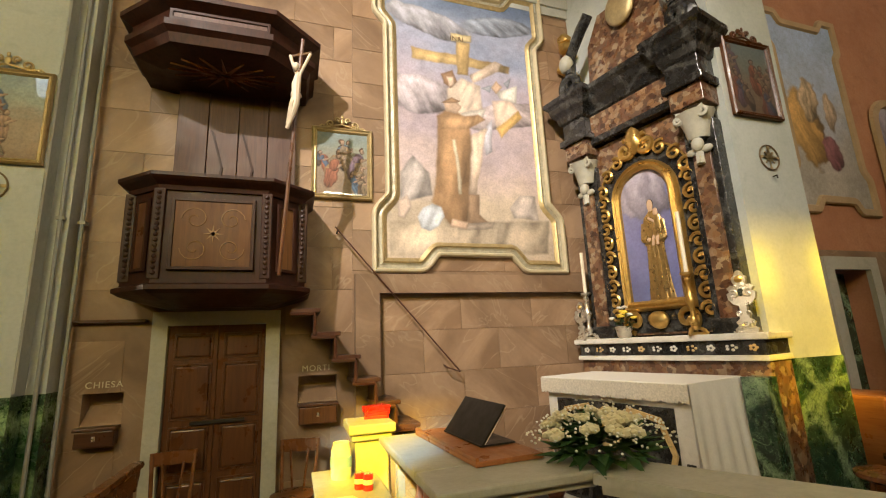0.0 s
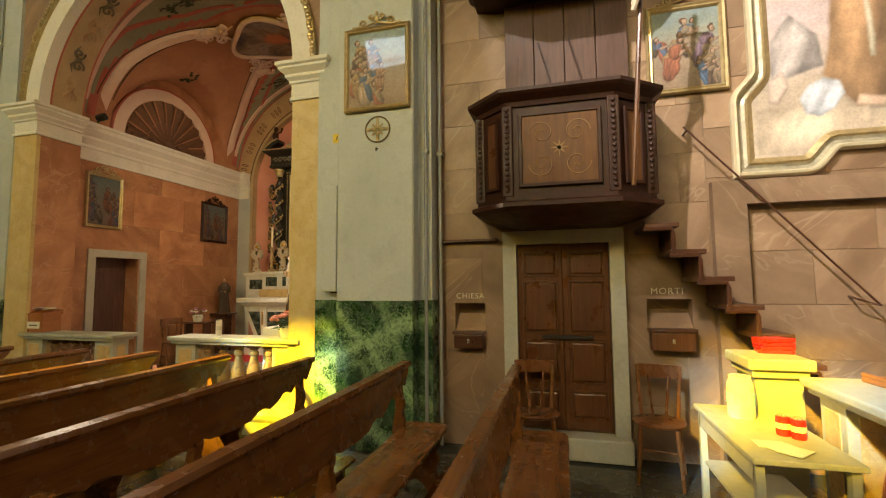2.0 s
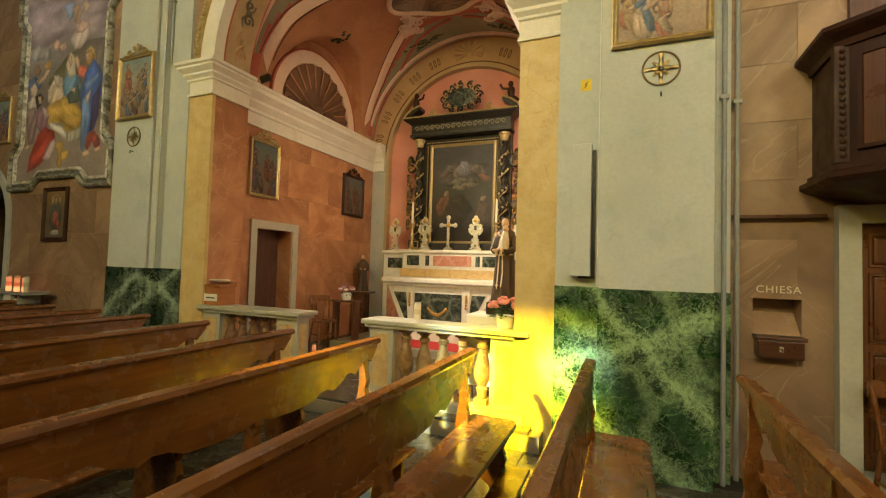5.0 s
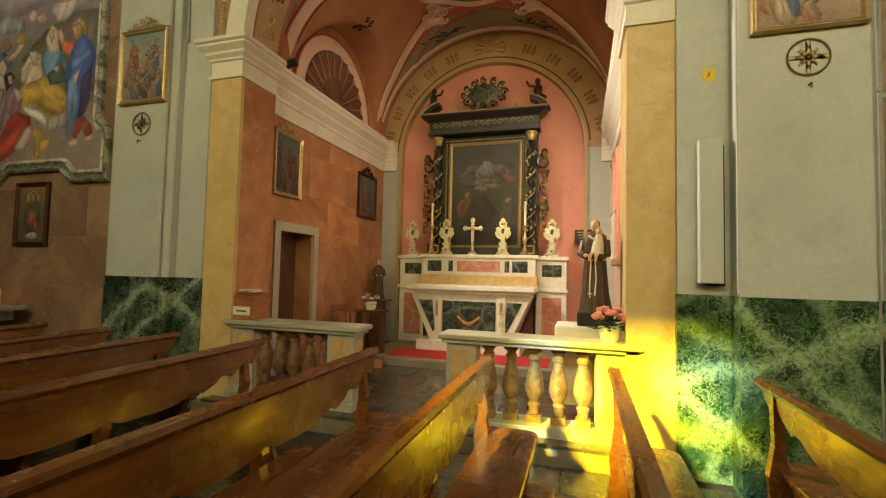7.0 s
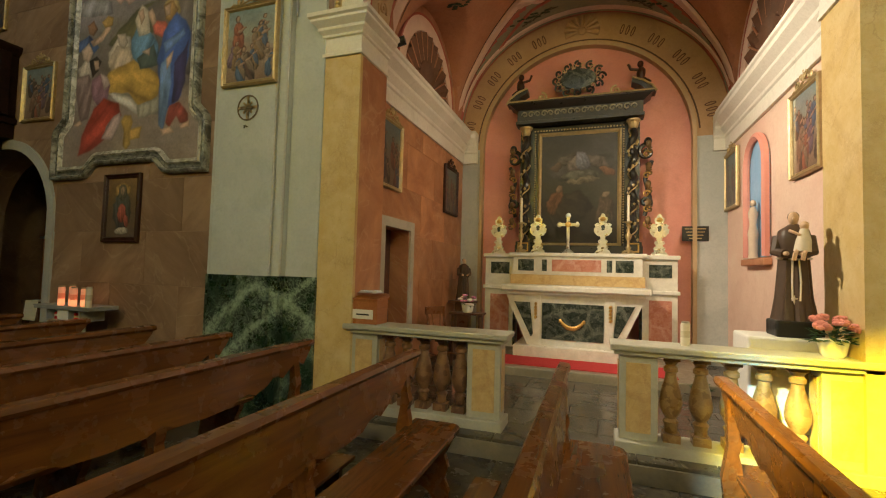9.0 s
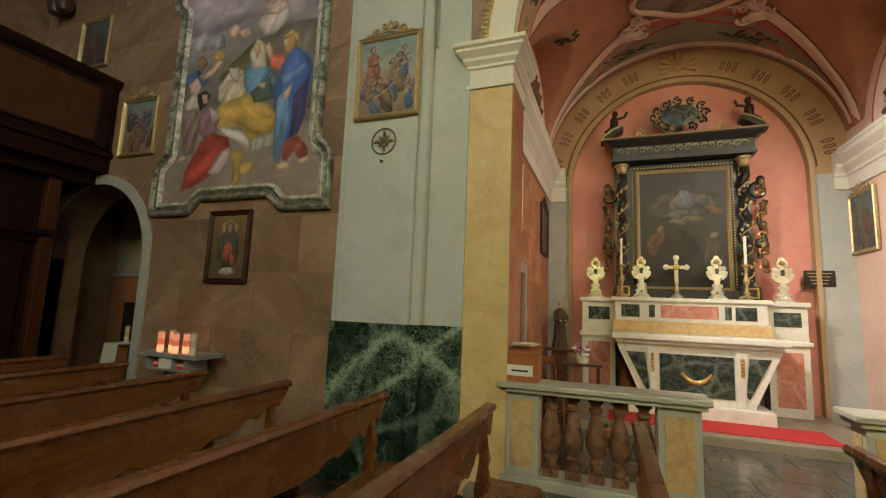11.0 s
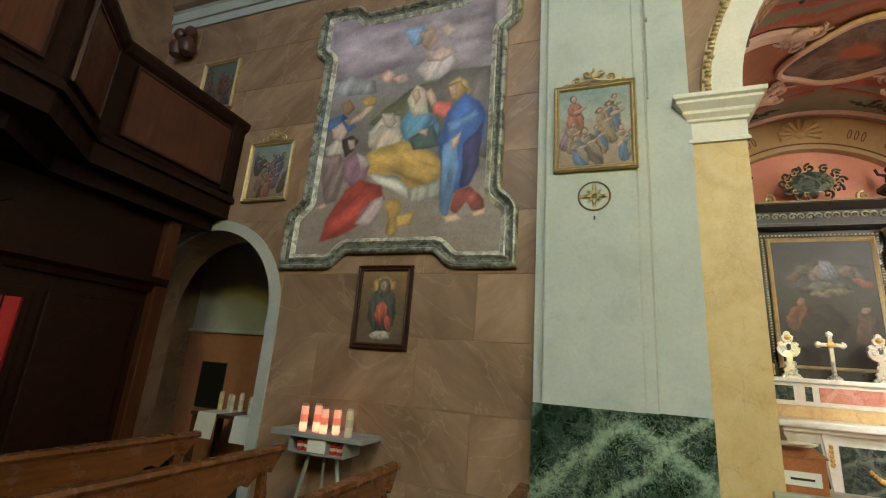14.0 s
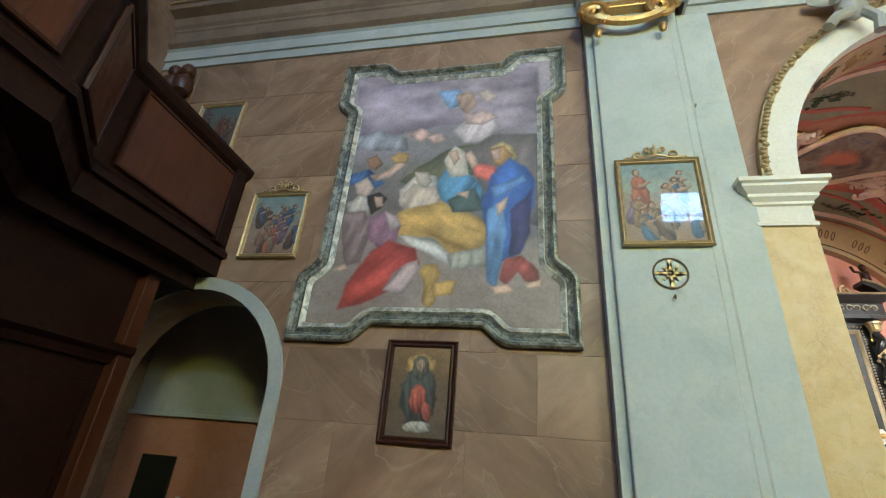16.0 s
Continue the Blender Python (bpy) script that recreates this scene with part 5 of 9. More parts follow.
def person(x, z, s, robe, over=None, lean=0.0, skin=(0.6, 0.4, 0.28), hair=(0.16, 0.08, 0.04)):
    """Patches for a robed shape s high whose feet are near (x, z)."""
    t = math.sin(radians(lean)) * s
    out = [(x + t * 0.3, z + 0.32 * s, 0.17 * s, 0.36 * s, -lean, robe), (x + t * 0.55, z + 0.62 * s, 0.15 * s, 0.17 * s, -lean, robe)]
    if over:
        out += [(x + t * 0.5 + 0.08 * s, z + 0.42 * s, 0.09 * s, 0.3 * s, 14 - lean, over), (x + t * 0.6 - 0.05 * s, z + 0.66 * s, 0.12 * s, 0.07 * s, 30 - lean, over)]
    out += [(x + t * 0.7 + 0.13 * s, z + 0.6 * s, 0.14 * s, 0.04 * s, 25, skin), (x + t * 0.85, z + 0.86 * s, 0.075 * s, 0.085 * s, 0, hair), (x + t * 0.85 + 0.015 * s, z + 0.85 * s, 0.055 * s, 0.07 * s, 0, skin)]
    return out




def stroke(to, colour, turn, *pts):
    """One painted patch: its colour, the run of its folds and its corners in picture heights."""
    to.append((pts, colour, turn))


SICKBED, EMBRACE = [], []
stroke(SICKBED, (0.46, 0.38, 0.46), 5, (-0.351, 0.458), (0.308, 0.447), (0.316, 0.220), (0.182, 0.182), (0.010, 0.228), (-0.287, 0.171))
stroke(SICKBED, (0.7, 0.6, 0.62), 70, (0.032, 0.190), (0.068, 0.232), (0.162, 0.230), (0.185, 0.193), (0.147, 0.142), (0.073, 0.140))
stroke(SICKBED, (0.42, 0.41, 0.46), 70, (-0.322, 0.187), (-0.230, 0.211), (-0.123, 0.175), (-0.113, 0.127), (-0.220, 0.130), (-0.304, 0.140))
stroke(SICKBED, (0.16, 0.15, 0.08), 30, (-0.125, 0.001), (-0.072, 0.052), (0.018, 0.108), (0.092, 0.131), (0.166, 0.113), (0.125, 0.016), (0.007, 0.002), (-0.104, -0.013))
stroke(SICKBED, (0.2, 0.17, 0.16), 70, (0.075, 0.106), (0.165, 0.162), (0.311, 0.165), (0.309, -0.174), (0.156, -0.108))
stroke(SICKBED, (0.68, 0.6, 0.52), 70, (-0.121, -0.035), (-0.070, 0.028), (-0.016, 0.017), (0.002, -0.056), (-0.022, -0.094), (-0.115, -0.088))
stroke(SICKBED, (0.66, 0.54, 0.44), 70, (-0.121, -0.071), (-0.081, -0.011), (-0.013, -0.024), (0.029, -0.102), (-0.093, -0.117))
stroke(SICKBED, (0.6, 0.5, 0.42), 70, (-0.082, 0.032), (-0.040, 0.032), (-0.026, -0.004), (-0.044, -0.027), (-0.072, -0.008))
stroke(SICKBED, (0.6, 0.39, 0.1), -25, (-0.150, -0.150), (-0.112, -0.112), (0.013, -0.081), (0.087, -0.112), (0.140, -0.145), (0.163, -0.212), (0.120, -0.255), (0.044, -0.265), (-0.003, -0.216), (-0.104, -0.195))
stroke(SICKBED, (0.76, 0.72, 0.7), -20, (-0.104, -0.195), (-0.003, -0.207), (0.055, -0.265), (0.046, -0.292), (-0.008, -0.253), (-0.054, -0.236))
stroke(SICKBED, (0.4, 0.38, 0.33), 85, (0.044, -0.261), (0.156, -0.239), (0.163, -0.301), (0.056, -0.310))
stroke(SICKBED, (0.17, 0.32, 0.52), 60, (-0.008, 0.003), (0.023, 0.043), (0.083, 0.024), (0.129, -0.030), (0.142, -0.087), (0.069, -0.105), (0.009, -0.073))
stroke(SICKBED, (0.1, 0.13, 0.12), 70, (0.031, -0.074), (0.109, -0.034), (0.139, -0.110), (0.052, -0.116))
stroke(SICKBED, (0.64, 0.56, 0.46), 70, (0.013, 0.074), (0.046, 0.123), (0.079, 0.095), (0.089, 0.015), (0.033, 0.010))
stroke(SICKBED, (0.6, 0.42, 0.31), 70, (0.027, 0.101), (0.052, 0.109), (0.063, 0.077), (0.047, 0.053))
stroke(SICKBED, (0.6, 0.42, 0.31), 70, (0.057, -0.052), (0.094, -0.043), (0.090, -0.071))
stroke(SICKBED, (0.6, 0.45, 0.2), 70, (0.159, 0.114), (0.194, 0.136), (0.230, 0.110), (0.238, 0.071), (0.207, 0.041))
stroke(SICKBED, (0.42, 0.26, 0.1), 70, (0.153, 0.106), (0.198, 0.118), (0.227, 0.079), (0.204, 0.035), (0.168, 0.051))
stroke(SICKBED, (0.6, 0.42, 0.31), 70, (0.159, 0.099), (0.186, 0.105), (0.189, 0.064), (0.168, 0.062))
stroke(SICKBED, (0.64, 0.17, 0.12), 70, (0.100, 0.056), (0.168, 0.043), (0.194, 0.009), (0.153, -0.011), (0.113, 0.005))
stroke(SICKBED, (0.6, 0.42, 0.31), 70, (0.076, 0.093), (0.095, 0.104), (0.118, 0.050), (0.100, 0.039))
stroke(SICKBED, (0.09, 0.16, 0.5), 80, (0.161, 0.008), (0.221, 0.065), (0.264, 0.033), (0.290, -0.020), (0.288, -0.098), (0.261, -0.171), (0.258, -0.244), (0.235, -0.271), (0.198, -0.287), (0.178, -0.359), (0.161, -0.338), (0.150, -0.165), (0.134, -0.090), (0.153, -0.038))
stroke(SICKBED, (0.24, 0.38, 0.7), 85, (0.153, -0.111), (0.196, -0.091), (0.209, -0.187), (0.198, -0.276), (0.178, -0.359), (0.161, -0.345))
stroke(SICKBED, (0.09, 0.08, 0.22), 80, (0.224, -0.116), (0.267, -0.073), (0.283, -0.043), (0.276, -0.191), (0.246, -0.264), (0.220, -0.270))
stroke(SICKBED, (0.2, 0.32, 0.66), 70, (0.162, -0.033), (0.256, 0.003), (0.265, -0.018), (0.172, -0.079))
stroke(SICKBED, (0.36, 0.09, 0.07), 60, (0.208, -0.280), (0.251, -0.270), (0.299, -0.312), (0.309, -0.349), (0.267, -0.341), (0.243, -0.318), (0.213, -0.358), (0.193, -0.339))
stroke(SICKBED, (0.6, 0.42, 0.31), 70, (0.181, -0.098), (0.211, -0.073), (0.205, -0.111), (0.186, -0.131))
stroke(SICKBED, (0.6, 0.42, 0.31), 70, (0.170, -0.363), (0.213, -0.356), (0.238, -0.377), (0.182, -0.384))
stroke(SICKBED, (0.6, 0.42, 0.31), 70, (0.267, -0.353), (0.309, -0.335), (0.307, -0.358), (0.275, -0.363))
stroke(SICKBED, (0.09, 0.15, 0.36), 70, (-0.308, 0.031), (-0.240, 0.051), (-0.179, -0.003), (-0.219, -0.029), (-0.297, -0.001))
stroke(SICKBED, (0.6, 0.42, 0.31), 70, (-0.230, 0.024), (-0.179, 0.045), (-0.134, 0.087), (-0.120, 0.066), (-0.170, 0.020), (-0.214, 0.005))
stroke(SICKBED, (0.3, 0.17, 0.1), 70, (-0.256, 0.093), (-0.222, 0.112), (-0.198, 0.074), (-0.217, 0.047), (-0.245, 0.060))
stroke(SICKBED, (0.56, 0.36, 0.12), 70, (-0.172, 0.102), (-0.138, 0.121), (-0.107, 0.109), (-0.112, 0.078), (-0.153, 0.076))
stroke(SICKBED, (0.62, 0.56, 0.52), 70, (-0.299, -0.078), (-0.246, -0.044), (-0.208, -0.081), (-0.222, -0.125), (-0.291, -0.108))
stroke(SICKBED, (0.62, 0.48, 0.4), 70, (-0.277, -0.003), (-0.241, 0.020), (-0.214, -0.021), (-0.239, -0.058), (-0.265, -0.043))
stroke(SICKBED, (0.36, 0.26, 0.26), 75, (-0.305, -0.120), (-0.237, -0.110), (-0.206, -0.182), (-0.222, -0.282), (-0.259, -0.288), (-0.288, -0.221))
stroke(SICKBED, (0.6, 0.42, 0.31), 70, (-0.294, -0.302), (-0.265, -0.284), (-0.251, -0.300), (-0.274, -0.310))
stroke(SICKBED, (0.3, 0.17, 0.24), 70, (-0.216, -0.136), (-0.160, -0.109), (-0.107, -0.160), (-0.118, -0.210), (-0.172, -0.237), (-0.207, -0.202))
stroke(SICKBED, (0.55, 0.44, 0.46), 70, (-0.162, -0.109), (-0.126, -0.123), (-0.107, -0.160), (-0.139, -0.176))
stroke(SICKBED, (0.05, 0.035, 0.03), 70, (-0.233, -0.054), (-0.192, -0.038), (-0.164, -0.063), (-0.179, -0.095), (-0.212, -0.122))
stroke(SICKBED, (0.6, 0.42, 0.31), 70, (-0.206, -0.056), (-0.180, -0.056), (-0.172, -0.088), (-0.195, -0.094))
stroke(SICKBED, (0.46, 0.08, 0.055), 40, (-0.266, -0.430), (-0.249, -0.351), (-0.190, -0.245), (-0.139, -0.209), (-0.052, -0.240), (-0.035, -0.289), (-0.072, -0.324), (-0.119, -0.376), (-0.203, -0.417))
stroke(SICKBED, (0.54, 0.42, 0.44), 50, (-0.140, -0.376), (-0.116, -0.330), (-0.075, -0.293), (-0.040, -0.278), (-0.040, -0.325), (-0.059, -0.360), (-0.083, -0.385))
stroke(SICKBED, (0.58, 0.38, 0.1), 70, (-0.031, -0.313), (-0.014, -0.293), (0.017, -0.294), (0.030, -0.323), (0.017, -0.358), (0.026, -0.410), (0.006, -0.428), (-0.012, -0.409), (-0.013, -0.357))
stroke(SICKBED, (0.54, 0.35, 0.1), 70, (0.017, -0.351), (0.077, -0.344), (0.073, -0.385), (0.023, -0.391))
stroke(SICKBED, (0.34, 0.48, 0.76), 70, (-0.041, 0.376), (0.040, 0.383), (0.067, 0.315), (0.006, 0.297))
stroke(SICKBED, (0.6, 0.42, 0.31), 70, (0.031, 0.354), (0.082, 0.366), (0.104, 0.309), (0.070, 0.264), (0.045, 0.294))
stroke(SICKBED, (0.68, 0.5, 0.46), 70, (0.066, 0.262), (0.123, 0.273), (0.175, 0.240), (0.126, 0.207), (0.069, 0.215))
stroke(SICKBED, (0.6, 0.48, 0.42), 70, (0.100, 0.358), (0.138, 0.372), (0.170, 0.335), (0.137, 0.304))
stroke(SICKBED, (0.64, 0.44, 0.38), 70, (-0.119, 0.195), (-0.078, 0.216), (-0.034, 0.187), (-0.070, 0.154))
stroke(SICKBED, (0.64, 0.44, 0.38), 70, (-0.054, 0.173), (-0.006, 0.190), (0.009, 0.156), (-0.026, 0.140))
stroke(EMBRACE, (0.58, 0.48, 0.37), 70, (-0.262, -0.369), (0.266, -0.350), (0.256, -0.455), (-0.265, -0.465))
stroke(EMBRACE, (0.5, 0.45, 0.44), 70, (-0.235, -0.214), (-0.192, -0.155), (-0.146, -0.208), (-0.140, -0.282), (-0.234, -0.307))
stroke(EMBRACE, (0.6, 0.52, 0.48), 70, (0.134, -0.309), (0.170, -0.267), (0.222, -0.264), (0.227, -0.344), (0.144, -0.341))
stroke(EMBRACE, (0.52, 0.37, 0.17), 70, (-0.182, 0.227), (0.169, 0.211), (0.165, 0.185), (-0.182, 0.186))
stroke(EMBRACE, (0.5, 0.35, 0.16), 70, (-0.026, 0.272), (0.022, 0.273), (0.010, 0.153), (-0.028, 0.150))
stroke(EMBRACE, (0.62, 0.5, 0.28), 70, (-0.044, 0.303), (0.029, 0.302), (0.026, 0.279), (-0.044, 0.274))
stroke(EMBRACE, (0.3, 0.2, 0.13), 70, (-0.019, -0.267), (0.020, -0.269), (0.018, -0.331), (0.048, -0.360), (-0.020, -0.371))
stroke(EMBRACE, (0.4, 0.33, 0.27), 70, (-0.044, -0.366), (0.070, -0.357), (0.061, -0.378), (-0.054, -0.385))
stroke(EMBRACE, (0.76, 0.6, 0.48), 70, (0.016, 0.153), (0.117, 0.220), (0.142, 0.214), (0.127, 0.189), (0.027, 0.128))
stroke(EMBRACE, (0.8, 0.66, 0.55), 60, (-0.066, 0.091), (-0.014, 0.136), (0.049, 0.119), (0.053, 0.033), (-0.022, -0.005), (-0.066, 0.041))
stroke(EMBRACE, (0.28, 0.17, 0.1), 70, (-0.090, 0.144), (-0.047, 0.161), (-0.031, 0.123), (-0.056, 0.097), (-0.081, 0.110))
stroke(EMBRACE, (0.7, 0.52, 0.4), 70, (-0.071, 0.136), (-0.044, 0.137), (-0.042, 0.113), (-0.060, 0.101))
stroke(EMBRACE, (0.76, 0.7, 0.64), 70, (-0.021, 0.015), (0.063, 0.036), (0.050, -0.008), (-0.017, -0.010))
stroke(EMBRACE, (0.64, 0.63, 0.72), 80, (0.050, -0.049), (0.085, -0.003), (0.078, -0.115), (0.054, -0.129))
stroke(EMBRACE, (0.76, 0.6, 0.48), 85, (-0.008, -0.074), (0.064, -0.034), (0.043, -0.110), (0.012, -0.267), (-0.015, -0.268))
stroke(EMBRACE, (0.46, 0.28, 0.15), 80, (-0.103, -0.013), (-0.060, 0.023), (0.000, -0.003), (0.005, -0.053), (-0.023, -0.371), (-0.073, -0.378), (-0.140, -0.303), (-0.123, -0.244), (-0.107, -0.102))
stroke(EMBRACE, (0.5, 0.31, 0.17), 70, (-0.103, -0.013), (0.039, 0.013), (0.061, -0.003), (-0.005, -0.044), (-0.095, -0.054))
stroke(EMBRACE, (0.62, 0.45, 0.34), 70, (-0.079, 0.041), (-0.048, 0.059), (-0.022, 0.037), (-0.039, 0.009), (-0.070, 0.010))
stroke(EMBRACE, (0.32, 0.2, 0.12), 70, (-0.086, 0.042), (-0.053, 0.065), (-0.026, 0.055), (-0.054, 0.044))
stroke(EMBRACE, (0.76, 0.68, 0.52), 70, (-0.057, -0.088), (-0.049, -0.087), (-0.037, -0.269), (-0.045, -0.270))
stroke(EMBRACE, (0.66, 0.48, 0.36), 70, (-0.071, -0.357), (-0.020, -0.360), (-0.026, -0.382), (-0.077, -0.377))
stroke(EMBRACE, (0.64, 0.68, 0.76), 70, (-0.181, -0.352), (-0.167, -0.325), (-0.139, -0.312), (-0.111, -0.322), (-0.099, -0.349), (-0.114, -0.378), (-0.143, -0.392), (-0.169, -0.382))
stroke(EMBRACE, (0.74, 0.6, 0.52), 70, (-0.243, -0.306), (-0.215, -0.286), (-0.203, -0.322), (-0.222, -0.358), (-0.240, -0.350))
stroke(EMBRACE, (0.72, 0.56, 0.46), 70, (0.092, 0.068), (0.161, 0.083), (0.191, 0.036), (0.152, -0.019), (0.116, -0.064), (0.099, -0.014))
stroke(EMBRACE, (0.7, 0.45, 0.16), 70, (0.100, -0.034), (0.189, 0.041), (0.199, 0.018), (0.116, -0.059))
stroke(EMBRACE, (0.8, 0.76, 0.7), 70, (0.112, 0.108), (0.192, 0.141), (0.181, 0.073), (0.122, 0.082))
stroke(EMBRACE, (0.6, 0.42, 0.3), 70, (0.092, 0.120), (0.115, 0.149), (0.132, 0.132), (0.109, 0.101))
stroke(EMBRACE, (0.3, 0.32, 0.38), 70, (0.141, 0.147), (0.170, 0.168), (0.154, 0.128))
stroke(EMBRACE, (0.4, 0.42, 0.48), 70, (0.056, 0.113), (0.094, 0.128), (0.086, 0.101))
PT_LEFT = painted("painted_sickbed", ((0.0, (0.3, 0.24, 0.2)), (0.24, (0.35, 0.29, 0.26)), (0.32, (0.19, 0.16, 0.15)), (0.55, (0.24, 0.22, 0.2)), (0.7, (0.34, 0.3, 0.34)), (0.85, (0.46, 0.39, 0.47)), (1.0, (0.44, 0.37, 0.44))), [], 0.0, 0.012, SICKBED)
PT_RIGHT = painted("painted_embrace", ((0.0, (0.56, 0.46, 0.36)), (0.16, (0.6, 0.5, 0.39)), (0.3, (0.62, 0.5, 0.48)), (0.5, (0.5, 0.42, 0.5)), (0.75, (0.38, 0.4, 0.54)), (0.88, (0.24, 0.3, 0.44)), (1.0, (0.13, 0.18, 0.3))), [
    (0.16, 0.02, 0.2, 0.05, 10, (0.62, 0.52, 0.54)), (-0.16, 0.06, 0.13, 0.07, 0, (0.58, 0.52, 0.58)), (-0.12, 0.33, 0.16, 0.05, -12, (0.5, 0.5, 0.58)), (0.14, 0.36, 0.14, 0.04, 8, (0.34, 0.38, 0.48))], 0.0, 0.01, EMBRACE)
PT_ALTAR = painted("painted_dark_altarpiece", ((0.0, (0.02, 0.014, 0.01)), (0.3, (0.03, 0.022, 0.016)), (0.5, (0.045, 0.044, 0.032)), (0.75, (0.06, 0.058, 0.06)), (1.0, (0.045, 0.045, 0.05))), [
    (0.0, 0.2, 0.3, 0.13, 5, (0.085, 0.08, 0.082)), (-0.1, -0.2, 0.2, 0.16, 30, (0.04, 0.03, 0.02)), (-0.12, 0.26, 0.1, 0.05, 30, (0.12, 0.11, 0.1)), (0.14, 0.25, 0.12, 0.06, -25, (0.13, 0.11, 0.1)),
    (-0.02, 0.22, 0.09, 0.07, 30, (0.17, 0.14, 0.13)), (0.03, 0.25, 0.05, 0.09, 20, (0.2, 0.2, 0.26)), (0.0, 0.12, 0.14, 0.05, 0, (0.12, 0.12, 0.1)), (-0.2, 0.2, 0.06, 0.04, 20, (0.14, 0.1, 0.08)), (0.22, 0.15, 0.08, 0.04, -15, (0.2, 0.1, 0.06)),
    (-0.2, -0.12, 0.06, 0.12, -15, (0.15, 0.07, 0.035)), (-0.18, -0.01, 0.03, 0.035, 0, (0.22, 0.14, 0.09)), (0.22, -0.06, 0.03, 0.03, 0, (0.22, 0.16, 0.11)), (0.22, -0.2, 0.07, 0.12, 0, (0.09, 0.06, 0.04)), (0.02, 0.07, 0.14, 0.03, 6, (0.2, 0.17, 0.12))], 0.0, 0.06)
PT_MARY = painted("painted_veiled_figure", ((0.0, (0.12, 0.09, 0.06)), (0.6, (0.18, 0.12, 0.06)), (1.0, (0.3, 0.19, 0.08))), [
    (0.0, 0.27, 0.17, 0.13, 0, (0.55, 0.36, 0.12)), (0.0, -0.05, 0.2, 0.32, 0, (0.1, 0.11, 0.1)), (0.0, 0.25, 0.09, 0.14, 0, (0.17, 0.16, 0.12)), (0.0, 0.27, 0.05, 0.07, 0, (0.5, 0.36, 0.26)), (0.0, -0.08, 0.09, 0.15, 0, (0.5, 0.14, 0.09)),
    (0.1, -0.2, 0.05, 0.1, 20, (0.48, 0.14, 0.1)), (0.02, -0.36, 0.16, 0.06, 0, (0.6, 0.56, 0.48))], 0.2, 0.015)


def scene_blobs(seed, n, warm):
    r = random.Random(seed)
    out = []
    for k in range(n):
        x, z = r.uniform(-0.34, 0.32), -0.02 - 0.5 * k / (n - 1)
        col = r.choice([(0.5, 0.18, 0.1), (0.42, 0.28, 0.14), (0.12, 0.2, 0.34), (0.58, 0.42, 0.3), (0.16, 0.1, 0.07), (0.5, 0.3, 0.2), (0.3, 0.2, 0.28)])
        out += [(*p[:5], tuple(c * warm for c in p[5])) for p in person(x, z, r.uniform(0.36, 0.56), col, r.choice([None, (0.4, 0.3, 0.2), (0.14, 0.2, 0.32)]), r.uniform(-25, 25))]
    return out


STATION = [painted(f"painted_station_{k}", ((0.0, (0.3 * w, 0.2 * w, 0.13 * w)), (0.45, (0.38 * w, 0.3 * w, 0.22 * w)), (0.7, (0.34 * w, 0.38 * w, 0.32 * w)), (1.0, (0.26 * w, 0.34 * w, 0.36 * w))), scene_blobs(k + 5, 13, 0.8 * w), g, 0.03) for k, (w, g) in enumerate(((0.9, 1.0), (0.8, 0.7), (1.0, 1.0), (0.36, 0.4), (0.8, 0.6)))]


def spiral(cx, cz, r, turns, start, flip, y=0.0, n=26):
    return [(cx + flip * r * (1 - 0.85 * k / n) * math.cos(start + turns * 2 * math.pi * k / n), y, cz + r * (1 - 0.85 * k / n) * math.sin(start + turns * 2 * math.pi * k / n)) for k in range(n + 1)]


def crest(w, h, y=0.0):
    """Pierced scrollwork for the top of a frame."""
    bm = bmesh.new()
    for s in (-1, 1):
        tube(spiral(s * w * 0.26, h * 0.3, h * 0.28, 1.3, -1.5, s, y), h * 0.07, 5, bm=bm)
        tube(spiral(s * w * 0.12, h * 0.62, h * 0.2, 1.2, -1.2, -s, y), h * 0.065, 5, bm=bm)
        tube([(s * w * 0.5, y, 0), (s * w * 0.44, y, h * 0.16), (s * w * 0.32, y, h * 0.08), (s * w * 0.2, y, h * 0.12), (0, y, h * 0.3)], h * 0.06, 5, bm=bm)
        blob(s * w * 0.4, y, h * 0.1, h * 0.1, h * 0.06, h * 0.1, bm, 1)
    blob(0, y, h * 0.5, h * 0.16, h * 0.08, h * 0.22, bm, 2)
    blob(0, y, h * 0.86, h * 0.09, h * 0.06, h * 0.14, bm, 2)
    return bm


def picture(m, w, h, mat, label, fmat=None, crown=True, fw=0.05, group="stations of the cross", tilt=0.0):
    """A framed picture, facing local -y, centred on its middle."""
    fmat = fmat or GOLDF
    th = thing("framed_picture", m, label, "picture", group)
    canvas(mat, w, h, 0.007, th)
    bm = sweep([(-w / 2, 0, -h / 2), (w / 2, 0, -h / 2), (w / 2, 0, h / 2), (-w / 2, 0, h / 2)], [(-fw * 0.5, -0.002), (fw * 0.5, -0.002), (fw * 0.5, 0.03), (fw * 0.3, 0.045), (0.0, 0.03), (-fw * 0.25, 0.036), (-fw * 0.5, 0.018)], True, (0, -1, 0))
    part("frame", bm, fmat, th)
    if crown:
        part("crest", moved(crest(w * 0.85, 0.17, -0.02), Matrix.Translation((0, 0, h / 2 + fw * 0.45))), fmat, th, "pierced gilt scrollwork")
    return th


